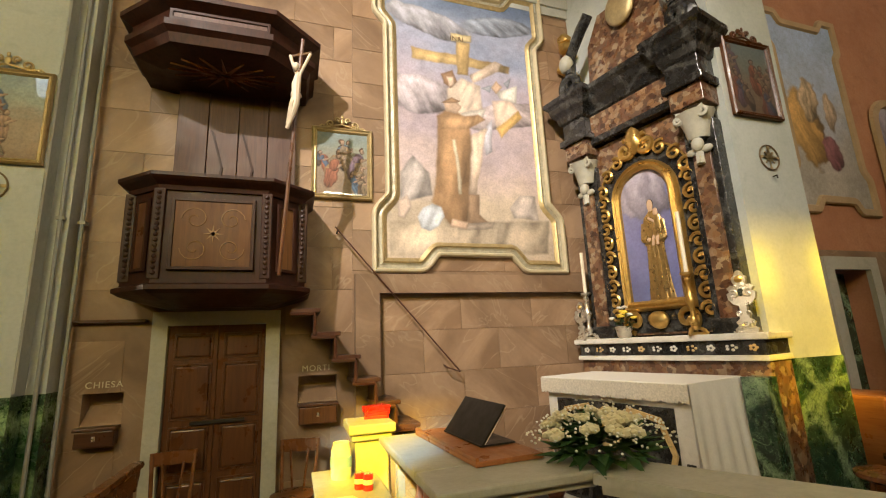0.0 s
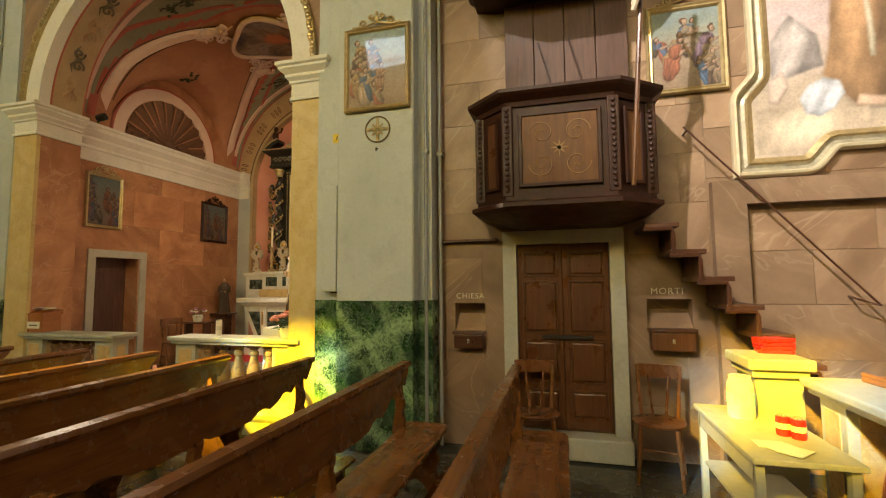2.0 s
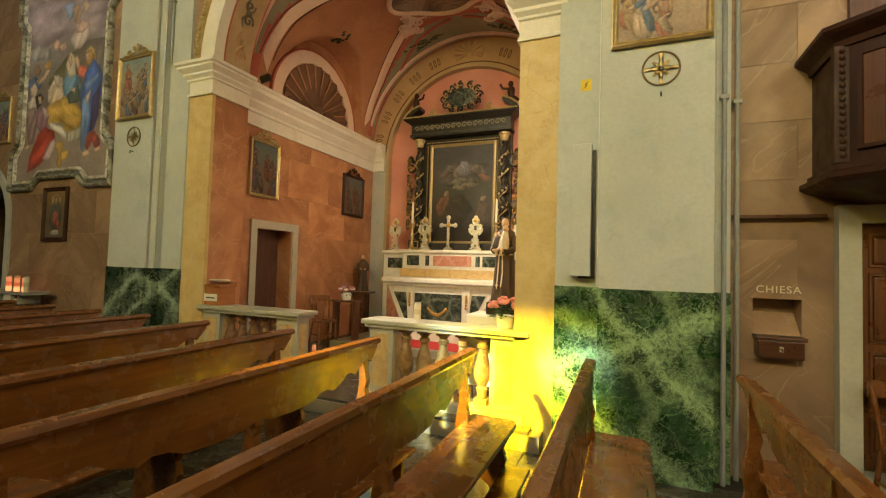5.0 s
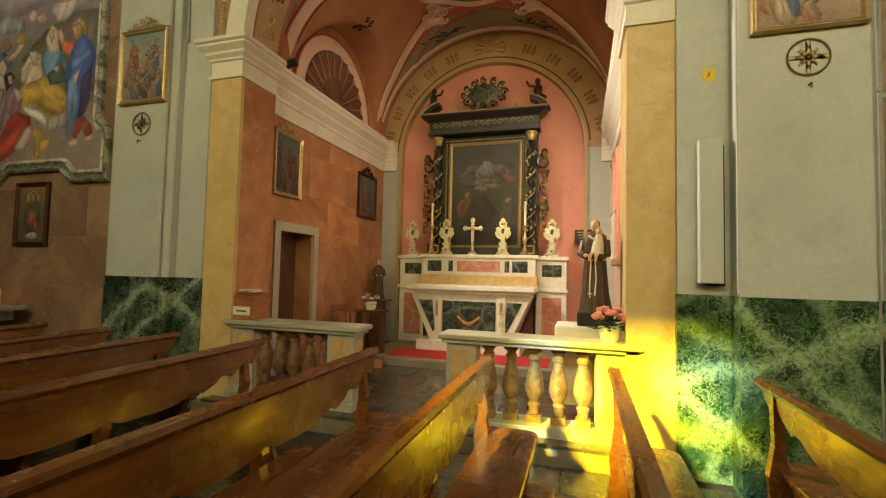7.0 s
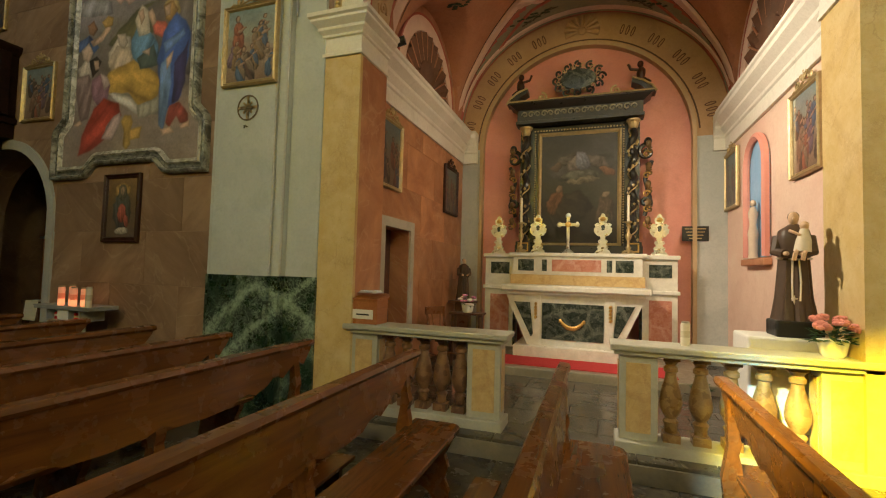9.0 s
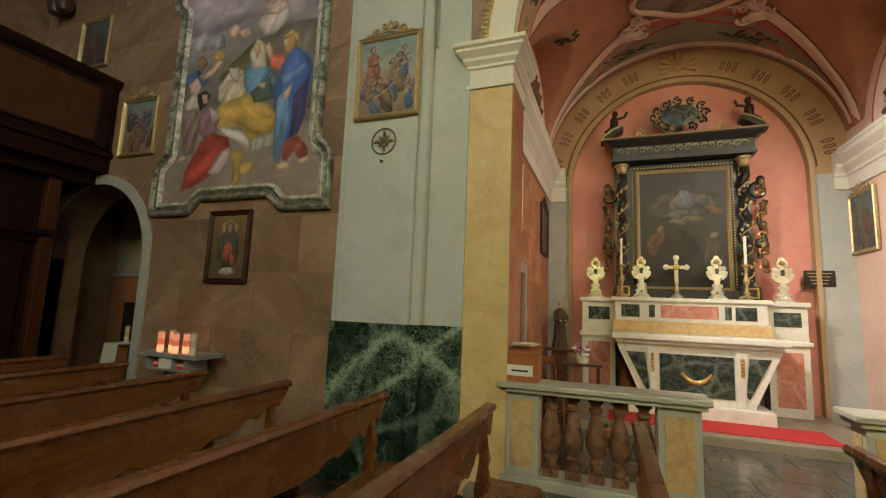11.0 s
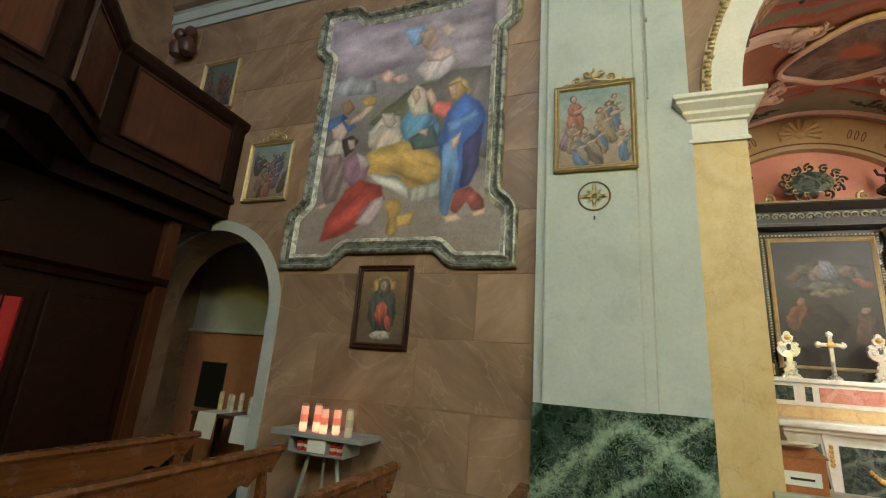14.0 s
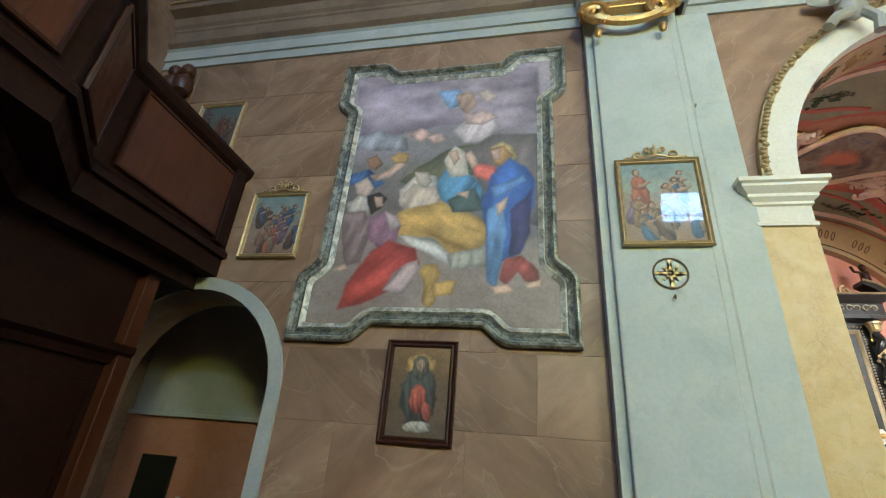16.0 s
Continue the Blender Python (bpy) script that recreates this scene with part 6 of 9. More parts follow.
def rosette(m):
    th = thing("consecration_cross", m, "small painted round medallion with a gilt cross", "medallion", "consecration crosses")
    part("disc", tube([(0.13 * math.cos(a), -0.004, 0.13 * math.sin(a)) for a in [2 * math.pi * k / 24 for k in range(24)]], 0.008, 5, True), BRN_P, th)
    for k in range(8):
        a = k * math.pi / 4
        L = 0.12 if k % 2 == 0 else 0.08
        bm = prism([(0.02 * math.cos(a + 1.2), 0.02 * math.sin(a + 1.2)), (L * math.cos(a - 0.12), L * math.sin(a - 0.12)), (L * math.cos(a + 0.12), L * math.sin(a + 0.12)), (0.02 * math.cos(a - 1.2), 0.02 * math.sin(a - 1.2))][::-1], "y", -0.008, 0.0)
        part("star_ray", bm, GOLDF, th)
    part("hook", tube([(0, 0, -0.2), (0, -0.04, -0.2), (0, -0.04, -0.23)], 0.007, 5), IRON, th)


BRN_P = plain("brown_paint_line", (0.16, 0.11, 0.06), 0.7)
picture(pose(-8.79, 4.60, 3.84), 0.66, 0.82, STATION[0], "glazed station picture in a crested gilt frame on the pilaster")
rosette(pose(-8.8, 4.606, 3.17))
picture(pose(-2.435, 4.49, 3.76), 0.66, 0.82, STATION[2], "glazed station picture in a gilt frame reflecting a window")
rosette(pose(-2.43, 4.496, 3.13))
picture(pose(-12.58, 4.79, 3.8), 0.62, 0.74, STATION[1], "station picture in a crested gilt frame beside the gallery")
picture(pose(-13.75, 4.79, 5.2), 0.6, 0.72, STATION[3], "dim picture in a gilt frame above the gallery", crown=False)
picture(pose(0.485, 4.885, 3.74), 0.62, 0.8, STATION[4], "station picture in a crested gilt frame beside the pulpit", fw=0.06)
picture(pose(-10.83, 4.79, 2.18), 0.56, 0.78, PT_MARY, "painting of a veiled figure in a dark frame", PULW, False, 0.06, "dark framed paintings")
picture(pose(-7.77, 5.89, 2.945, 0, 0, 90), 0.55, 0.82, STATION[3], "dim station picture in a gilt frame on the orange wall")
picture(pose(-7.77, 8.25, 2.9, 0, 0, 90), 0.66, 0.77, STATION[3], "dim station picture in a dark frame on the orange wall", PULW, True)
picture(pose(-3.435, 6.1, 2.98, 0, 0, -90), 0.62, 0.82, STATION[1], "bright station picture in a crested gilt frame on the pink wall")
picture(pose(-3.435, 8.65, 3.0, 0, 0, -90), 0.66, 0.82, STATION[3], "small picture in a gilt frame on the pink wall")
picture(pose(4.4, 2.91, 4.2), 0.62, 0.82, STATION[3], "dim picture in a brown crested frame on the pillar", DOORW)
rosette(pose(4.45, 2.914, 3.35))


def fancy_outline(w, h, n=6):
    """Closed outline of the great wall paintings: stepped corners, raised middle of the foot."""
    def curve(a, b, bend):
        out = []
        for k in range(1, n):
            t = k / n
            s = 0.5 - 0.5 * math.cos(math.pi * t)
            out.append((a[0] + (b[0] - a[0]) * (t if bend else s), a[1] + (b[1] - a[1]) * (s if bend else t)))
        return out
    P = [(0.0, 0.05), (0.2, 0.05)], [(0.3, 0.0), (0.5, 0.0), (0.5, 0.15)], [(0.43, 0.22), (0.43, 0.79)], [(0.49, 0.85), (0.49, 1.0), (0.33, 1.0)], [(0.24, 0.95), (0.0, 0.95)]
    right = []
    for k, seg in enumerate(P):
        if k:
            right += curve(right[-1], seg[0], k in (1, 4))
        right += seg
    full = right + [(-x, z) for x, z in right[-2:0:-1]]
    return [(x * w, (z - 0.5) * h) for x, z in full]


def great_painting(m, w, h, mat, fmat, label, edge, band):
    th = thing("wall_painting", m, label, "painting", "great wall paintings")
    pts = fancy_outline(w, h)
    canvas(mat, w, h, 0.0085, th, pts, -0.015)
    sec = [(0.03, -0.002), (0.085, -0.002), (0.085, 0.045), (0.07, 0.07), (0.05, 0.075), (0.035, 0.05), (0.03, 0.03)]
    part("frame", sweep([(x, 0, z) for x, z in pts], sec, True, (0, -1, 0)), fmat, th)
    part("hollow_band", sweep([(x, 0, z) for x, z in pts], [(-0.03, -0.002), (0.034, -0.002), (0.034, 0.028), (0.0, 0.016), (-0.03, 0.03)], True, (0, -1, 0)), band, th, "dark hollow with rubbed leaf carving")
    part("inner_moulding", sweep([(x, 0, z) for x, z in pts], [(-0.085, -0.002), (-0.028, -0.002), (-0.028, 0.03), (-0.04, 0.05), (-0.06, 0.035), (-0.085, 0.022)], True, (0, -1, 0)), edge, th, "pale worn inner moulding")


GREYFR = worn("worn_grey_frame", (0.44, 0.44, 0.38), (0.035, 0.035, 0.03), 7)
DARKFR = worn("dark_worn_hollow", (0.26, 0.26, 0.22), (0.03, 0.032, 0.028), 14)
GILTBAND = plain("dulled_gilt_hollow", (0.42, 0.38, 0.27), 0.45, 0.2, 0.7, 18, 0.6)
SILFR = worn("worn_silver_leaf", (0.74, 0.71, 0.63), (0.2, 0.19, 0.15), 8)
CREAMFR = plain("cream_gilt_frame", (0.62, 0.54, 0.36), 0.5, 0.1, 0.35, 9, 0.4)
great_painting(pose(-10.824, 4.79, 4.283), 2.5, 3.264, PT_LEFT, GREYFR, "large painting of a sickbed scene in a worn grey moulded frame", SILFR, DARKFR)
great_painting(pose(2.069, 4.89, 4.53), 2.338, 3.92, PT_RIGHT, CREAMFR, "large pale painting of an embrace in a cream moulded frame", GOLDF, GILTBAND)

lettering("INRI", 1.97, 5.62, 0.09, 4.868, DARKW, "dark painted capitals INRI on the cross plate")

# ceiling painting in the chapel vault
bm = bmesh.new()
pts = []
for k in range(40):
    a = 2 * math.pi * k / 40
    r = 1 + 0.08 * math.cos(4 * a)
    pts.append((ARC + 0.78 * r * math.cos(a), 7.2 + 0.6 * r * math.sin(a)))
vs = [bm.verts.new((x - ARC, y - 7.2, vault_z(x, y) - 0.07 - 6.0)) for x, y in pts]
ctr = bm.verts.new((0, 0, vault_z(ARC, 7.2) - 0.07 - 6.0))
for k in range(40):
    bm.faces.new((vs[k], vs[(k + 1) % 40], ctr))
PT_OVAL = Mat("painted_ceiling_oval", 0.6)
v = PT_OVAL.at()
c = PT_OVAL.ramp(PT_OVAL.noise(v, 2.2, 6, 0.6, 0.8), (0.34, (0.05, 0.04, 0.05)), (0.48, (0.18, 0.12, 0.08)), (0.58, (0.28, 0.22, 0.17)), (0.68, (0.1, 0.11, 0.15)))
mp = PT_OVAL.n("ShaderNodeMapping", Vector=v, Location=(0.05, 0.0, 0), Scale=(0.3, 0.22, 50))
mp.vector_type = "TEXTURE"
ln = PT_OVAL.n("ShaderNodeVectorMath", Vector=mp.outputs["Vector"])
ln.operation = "LENGTH"
d = PT_OVAL.math("ADD", ln.outputs["Value"], PT_OVAL.math("MULTIPLY", PT_OVAL.noise(v, 5, 5), 0.9))
c = PT_OVAL.mix(PT_OVAL.grey(PT_OVAL.math("MULTIPLY", d, 0.4), 0.4, 0.58, 1.0, 0.0), c, (0.5, 0.16, 0.07))
PT_OVAL = PT_OVAL.done(c)
oval = thing("ceiling_painting", pose(ARC, 7.2, 6.0), "oval sky painting with a red figure in the vault", "painting")
part("canvas", bm, PT_OVAL, oval)
part("frame", tube([(x - ARC, y - 7.2, vault_z(x, y) - 0.075 - 6.0) for x, y in pts], 0.045, 6, True), PALEPINK, oval)
for k, (dx, dy) in enumerate(((-0.85, -0.72), (0.85, -0.72), (-0.85, 0.72), (0.85, 0.72))):
    x, y = ARC + dx, 7.2 + dy
    th = thing("stucco_cartouche", pose(x, y, vault_z(x, y) - 0.08), "pale stucco scroll beside the ceiling oval", "ornament", "stucco scrolls of the vault")
    bm = bmesh.new()
    for s in (-1, 1):
        tube([(p[0], p[2], 0.02 * math.sin(p[0] * 9)) for p in spiral(s * 0.14, 0.02, 0.12, 1.3, 0, s)], 0.028, 5, bm=bm)
    blob(0, 0, 0, 0.14, 0.1, 0.05, bm, 2, 0.4)
    part("scroll", bm, PALEPINK, th)
LEAF = plain("painted_leaf_green", (0.05, 0.07, 0.035), 0.7)
for k, (dx, dy) in enumerate(((-0.9, -1.35), (0.9, -1.35), (-0.9, 1.3), (0.9, 1.3), (-1.7, -0.2), (1.7, -0.2))):
    bm = bmesh.new()
    rnd = random.Random(k)
    for q in range(16):
        x, y = ARC + dx + rnd.uniform(-0.32, 0.32) * (0.5 if abs(dx) > 1 else 1), 7.2 + dy + rnd.uniform(-0.09, 0.09)
        blob(x, y, vault_z(x, y) - 0.012, 0.05, 0.022, 0.012, bm, 1)
    solid("painted_foliage", bm, LEAF, "dark green foliage spray painted on the vault", "ornament", "structure", "foliage sprays on the vault")

# ---- chapel altar ----
AX = -5.68
solid("altar_step", box(AX - 1.55, AX + 1.75, 6.95, 8.97, 0.13, 0.27, 0.012), WORN, "worn stone step in front of the chapel altar", "step", "structure")
solid("red_carpet", box(AX - 1.1, AX + 1.3, 7.1, 7.75, 0.272, 0.282), REDC, "red carpet on the altar step", "carpet")
al = thing("altar", pose(AX, 0, 0), "pale marble altar with dark green inlays and gilt garlands", "altar")
part("plinth", box(-0.85, 0.85, 7.72, 8.9, 0.272, 0.44, 0.012), ALTARW, al)
part("body", prism([(-0.66, 0.44), (0.66, 0.44), (0.98, 1.16), (0.98, 1.22), (-0.98, 1.22), (-0.98, 1.16)], "y", 7.86, 8.9), ALTARW, al)
part("centre_inlay", box(-0.44, 0.44, 7.845, 7.862, 0.54, 1.08, 0.004), DARKGREEN, al, "dark green marble panel")
for s in (-1, 1):
    part("side_inlay", prism([(s * 0.6, 0.56), (s * 0.86, 1.08), (s * 0.62, 1.08), (s * 0.57, 0.6)], "y", 7.845, 7.862), DARKGREEN, al, "dark green marble panel")
    part("pier", prism([(s * 0.46, 0.44), (s * 0.545, 0.44), (s * 0.6, 1.2), (s * 0.46, 1.2)], "y", 7.83, 7.862), ALTARW, al)
    bm = bmesh.new()
    for k in range(5):
        blob(s * 0.53, 7.82, 0.86 + 0.05 * k, 0.028, 0.02, 0.03, bm, 1, 0.3)
    part("gilt_drop", bm, GOLD, al, "small gilt ornament")
bm = bmesh.new()
for k in range(-6, 7):
    blob(0.028 * k, 7.83, 0.72 + 0.1 * (k / 6) ** 2, 0.026, 0.02, 0.035, bm, 1, 0.4)
part("gilt_garland", bm, GOLD, al, "gilt garland")
bm = box(-1.06, 1.06, 7.74, 8.5, 1.25, 1.34, 0.02)
box(-1.0, 1.0, 7.8, 8.5, 1.2, 1.26, 0.006, bm)
part("mensa", bm, ALTARW, al)
part("yellow_step", box(-1.03, 1.03, 8.36, 8.9, 1.34, 1.5, 0.006), YSTONE, al, "yellow marble step")
part("gradine", box(-1.0, 1.0, 8.42, 8.9, 1.5, 1.8, 0.004), ALTARW, al)
part("gradine_cap", box(-1.06, 1.06, 8.38, 8.92, 1.8, 1.86, 0.012), ALTARW, al)
part("red_inlay", box(-0.36, 0.4, 8.412, 8.425, 1.56, 1.75), REDM, al, "red marble inlay")
for x in (-0.78, 0.74):
    part("green_inlay", box(x - 0.13, x + 0.13, 8.412, 8.425, 1.56, 1.75), DARKGREEN, al)
for x in (-0.48, 0.52):
    part("green_inlay", box(x - 0.04, x + 0.04, 8.412, 8.425, 1.56, 1.75), DARKGREEN, al)
for s in (-1, 1):
    x0, x1 = (s * 1.0, s * 1.5) if s > 0 else (-1.5, -1.0)
    wing = part("wing", box(x0, x1, 8.55, 8.98, 0.27, 1.78, 0.006), ALTARW, al)
    part("cap", box(x0 - 0.03, x1 + 0.03, 8.5, 8.98, 1.78, 1.845, 0.012), ALTARW, wing)
    part("ledge", box(x0 - 0.03, x1 + 0.03, 8.5, 8.98, 1.24, 1.3, 0.01), ALTARW, wing)
    part("inlay", box(x0 + 0.1, x1 - 0.08, 8.54, 8.552, 1.5, 1.7), DARKGREEN, wing)
    part("lower_inlay", box(x0 + 0.1, x1 - 0.08, 8.54, 8.552, 0.4, 1.15), REDM, wing)
    part("dark_side", box(s * 0.98 - 0.02, s * 0.98 + 0.02, 8.5, 8.6, 0.3, 1.2), BLACKM, wing)

FRIEZEG = plain("tarnished_silver_gilt", (0.24, 0.21, 0.15), 0.4, 0.3, 0.5, 24, 0.4)
ret = thing("altarpiece", pose(AX, 0, 0), "black and gilt carved altarpiece with twisted columns round a dark painting", "altarpiece")
EBONY = plain("ebonised_wood", (0.018, 0.015, 0.012), 0.35, 0, 0.3, 12, 0.3)
part("backing", box(-0.98, 0.98, 8.85, 8.97, 1.86, 4.1), EBONY, ret)
part("predella", box(-1.02, 1.02, 8.66, 8.9, 1.862, 2.0, 0.01), EBONY, ret)
pic = canvas(PT_ALTAR, 1.26, 1.9, 0.014, ret, label="dark painting of a vision in clouds")
pic.location = (0.02, 8.83, 2.98)
part("gilt_frame", sweep([(-0.63, 8.83, 2.02), (0.67, 8.83, 2.02), (0.67, 8.83, 3.94), (-0.63, 8.83, 3.94)], [(-0.035, 0), (0.035, 0), (0.03, 0.03), (0.0, 0.045), (-0.03, 0.02)], True, (0, -1, 0)), GOLDF, ret)
bm = bmesh.new()
for k in range(46):
    for s in (-1, 1):
        blob(s * 0.72 + 0.01, 8.8, 2.06 + 0.042 * k, 0.016, 0.014, 0.014, bm, 1)
for k in range(30):
    blob(-0.72 + 0.05 * k, 8.8, 4.01, 0.016, 0.014, 0.014, bm, 1)
part("beading", bm, GOLDF, ret)
for s in (-1, 1):
    path = [(s * 0.87 + 0.028 * math.cos(k * 0.55), 8.74 + 0.028 * math.sin(k * 0.55), 2.02 + 1.9 * k / 60) for k in range(61)]
    col = part("twisted_column", tube(path, 0.055, 8), EBONY, ret, "black twisted column with gilt vine", True)
    path = [(s * 0.87 + 0.07 * math.cos(k * 0.55 + 1.8), 8.74 + 0.07 * math.sin(k * 0.55 + 1.8), 2.02 + 1.9 * k / 60) for k in range(61)]
    part("vine", tube(path, 0.012, 5), GOLDF, col)
    part("capital", lathe([(0.06, 0), (0.075, 0.03), (0.09, 0.1), (0.11, 0.12), (0.11, 0.15)], 12, s * 0.87, 8.74, 3.92), GOLDF, ret)
    bm = bmesh.new()
    tube(spiral(s * 1.08, 3.55, 0.13, 1.2, 1.5, s, 8.84), 0.035, 6, bm=bm)
    tube([(s * 1.16, 8.84, 3.4), (s * 1.06, 8.84, 3.1), (s * 1.13, 8.84, 2.8), (s * 1.05, 8.84, 2.5)], 0.035, 6, bm=bm)
    tube(spiral(s * 1.07, 2.72, 0.1, 1.2, -1.5, s, 8.84), 0.03, 6, bm=bm)
    blob(s * 1.1, 8.82, 3.72, 0.06, 0.05, 0.07, bm, 2)
    part("side_scroll", bm, EBONY, ret, "", True)
    for z in (3.5, 3.15, 2.85, 2.6, 2.35):
        part("gilt_leaf", tube(spiral(s * 1.08, z, 0.06, 1.1, 0.5, s, 8.79), 0.013, 5), GOLD, ret)
    m = [(s * 1.2, 4.47), (s * 1.14, 4.56), (s * 1.0, 4.66), (s * 0.84, 4.72), (s * 0.84, 4.66), (s * 0.98, 4.58), (s * 1.08, 4.47)]
    part("broken_pediment", prism(m, "y", 8.62, 8.86), EBONY, ret)
    part("pediment_gilding", tube([(s * 1.2, 8.6, 4.47), (s * 1.14, 8.6, 4.565), (s * 1.0, 8.6, 4.665), (s * 0.84, 8.6, 4.725)], 0.018, 5), GOLDF, ret)
    bm = blob(s * 0.98, 8.74, 4.82, 0.07, 0.06, 0.13, sub=2, rough=0.3)
    blob(s * 0.97, 8.73, 4.98, 0.05, 0.05, 0.06, bm, 2)
    tube([(s * 0.95, 8.72, 4.88), (s * 0.82, 8.7, 4.9), (s * 0.78, 8.68, 4.98)], 0.022, 6, bm=bm)
    tube([(s * 1.02, 8.74, 4.74), (s * 1.12, 8.72, 4.66)], 0.03, 6, bm=bm)
    part("carved_figure", bm, PULW, ret, "small dark carved plain figure", True)
for s in (-1, 1):
    bm = bmesh.new()
    for k in range(34):
        a = k * 1.02
        blob(s * 0.87 + 0.075 * math.cos(a), 8.74 + 0.075 * math.sin(a), 2.1 + 1.76 * k / 34, 0.026, 0.02, 0.03, bm, 1, 0.3)
    part("column_leaves", bm, GOLDF, ret, "gilt vine leaves on the column")
    ped_ = part("column_pedestal", box(s * 0.87 - 0.13, s * 0.87 + 0.13, 8.62, 8.86, 1.862, 2.06, 0.008), EBONY, ret)
    part("gilt_panel", sweep([(s * 0.87 - 0.08, 8.615, 1.9), (s * 0.87 + 0.08, 8.615, 1.9), (s * 0.87 + 0.08, 8.615, 2.03), (s * 0.87 - 0.08, 8.615, 2.03)], [(-0.012, 0), (0.012, 0), (0.008, 0.012), (-0.008, 0.012)], True, (0, -1, 0)), GOLD, ped_)
    bm = bmesh.new()
    for z in (3.66, 3.3, 3.0, 2.7, 2.42):
        blob(s * 1.1, 8.77, z, 0.045, 0.04, 0.07, bm, 2, 0.4)
        tube(spiral(s * 1.13, z - 0.1, 0.055, 1.2, 1.0, s, 8.8, 12), 0.016, 5, bm=bm)
    part("side_carving", bm, plain("dulled_gilt_carving", (0.2, 0.12, 0.045), 0.4, 0.4, 0.7, 22, 0.5), ret, "dark gilt carved figures and scrolls", True)
bm = sweep([(-1.0, 8.9, 4.1), (-1.0, 8.64, 4.1), (1.0, 8.64, 4.1), (1.0, 8.9, 4.1)], [(0, 0), (0.03, 0), (0.03, 0.05), (0.01, 0.06), (0.01, 0.24), (0.05, 0.27), (0.08, 0.29), (0.14, 0.33), (0.14, 0.37), (0, 0.37)])
box(-1.0, 1.0, 8.64, 8.95, 4.1, 4.46, bm=bm)
part("entablature", bm, EBONY, ret)
for k in range(-8, 9):
    part("frieze_scroll", tube(spiral(0.11 * k, 4.26, 0.055, 1.1, 0.6 * (k % 2), 1 if k % 2 else -1, 8.62, 14), 0.014, 4), FRIEZEG, ret)
part("cornice_gilding", tube([(-1.16, 8.49, 4.46), (1.16, 8.49, 4.46)], 0.014, 5), GOLDF, ret)
bm = lathe([(0.28, -0.02), (0.3, 0.0), (0.28, 0.03), (0.02, 0.035)], 24)
moved(bm, Matrix.Translation((0, 8.72, 4.84)) @ Matrix.Rotation(radians(90), 4, "X") @ Matrix.Diagonal((1, 0.62, 1, 1)))
part("cartouche", bm, DARKGREEN, ret, "dark oval cartouche")
for k in range(12):
    a = 2 * math.pi * k / 12
    part("cartouche_scroll", tube(spiral(0.37 * math.cos(a), 4.84 + 0.24 * math.sin(a), 0.075, 1.2, a, 1 if math.cos(a) > 0 else -1, 8.7, 16), 0.02, 5), EBONY, ret)
    a = 2 * math.pi * (k + 0.5) / 12
    part("cartouche_gilding", tube(spiral(0.33 * math.cos(a), 4.84 + 0.21 * math.sin(a), 0.05, 1.0, a, 1 if math.cos(a) > 0 else -1, 8.67, 12), 0.01, 4), GOLDF, ret)
for s in (-1, 1):
    part("gilt_scroll", tube(spiral(s * 0.6, 4.56, 0.09, 1.3, 1.5, s, 8.68), 0.022, 5), GOLDF, ret)


def candlestick(m, h, hc, mat, label, group):
    """A baluster candlestick on a scrolled three-sided foot, with its candle."""
    th = thing("candlestick", m, label, "candlestick", group)
    k = h
    bm = lathe([(0.05, 0.08 * k), (0.03, 0.14 * k), (0.045, 0.2 * k), (0.022, 0.26 * k), (0.02, 0.4 * k), (0.04, 0.48 * k), (0.05, 0.56 * k), (0.024, 0.66 * k), (0.02, 0.82 * k), (0.035, 0.88 * k), (0.022, 0.92 * k), (0.06, 0.97 * k), (0.062, k)], 12)
    part("stem", bm, mat, th, "", True)
    bm = bmesh.new()
    prism([(0.1 * math.cos(a), 0.1 * math.sin(a)) for a in (0.52, 2.62, 4.71)], "z", 0, 0.025, bm)
    for a in (0.52, 2.62, 4.71):
        tube([(0.04 * math.cos(a), 0.04 * math.sin(a), 0.1 * k), (0.075 * math.cos(a), 0.075 * math.sin(a), 0.07 * k), (0.1 * math.cos(a), 0.1 * math.sin(a), 0.0)], 0.02, 6, bm=bm)
    part("foot", bm, mat, th)
    part("candle", lathe([(0.021, k), (0.021, k + hc), (0.006, k + hc + 0.005)], 10), WAX, th, "tall white candle", True)
    return th


REL = [(0.1, 0.0), (0.11, 0.04), (0.07, 0.07), (0.09, 0.11), (0.045, 0.15), (0.06, 0.19), (0.035, 0.23), (0.04, 0.28), (0.09, 0.3), (0.13, 0.35), (0.14, 0.41), (0.11, 0.43), (0.13, 0.47), (0.09, 0.5), (0.05, 0.49), (0.065, 0.53), (0.07, 0.58), (0.04, 0.6), (0.03, 0.63), (0.01, 0.65)]


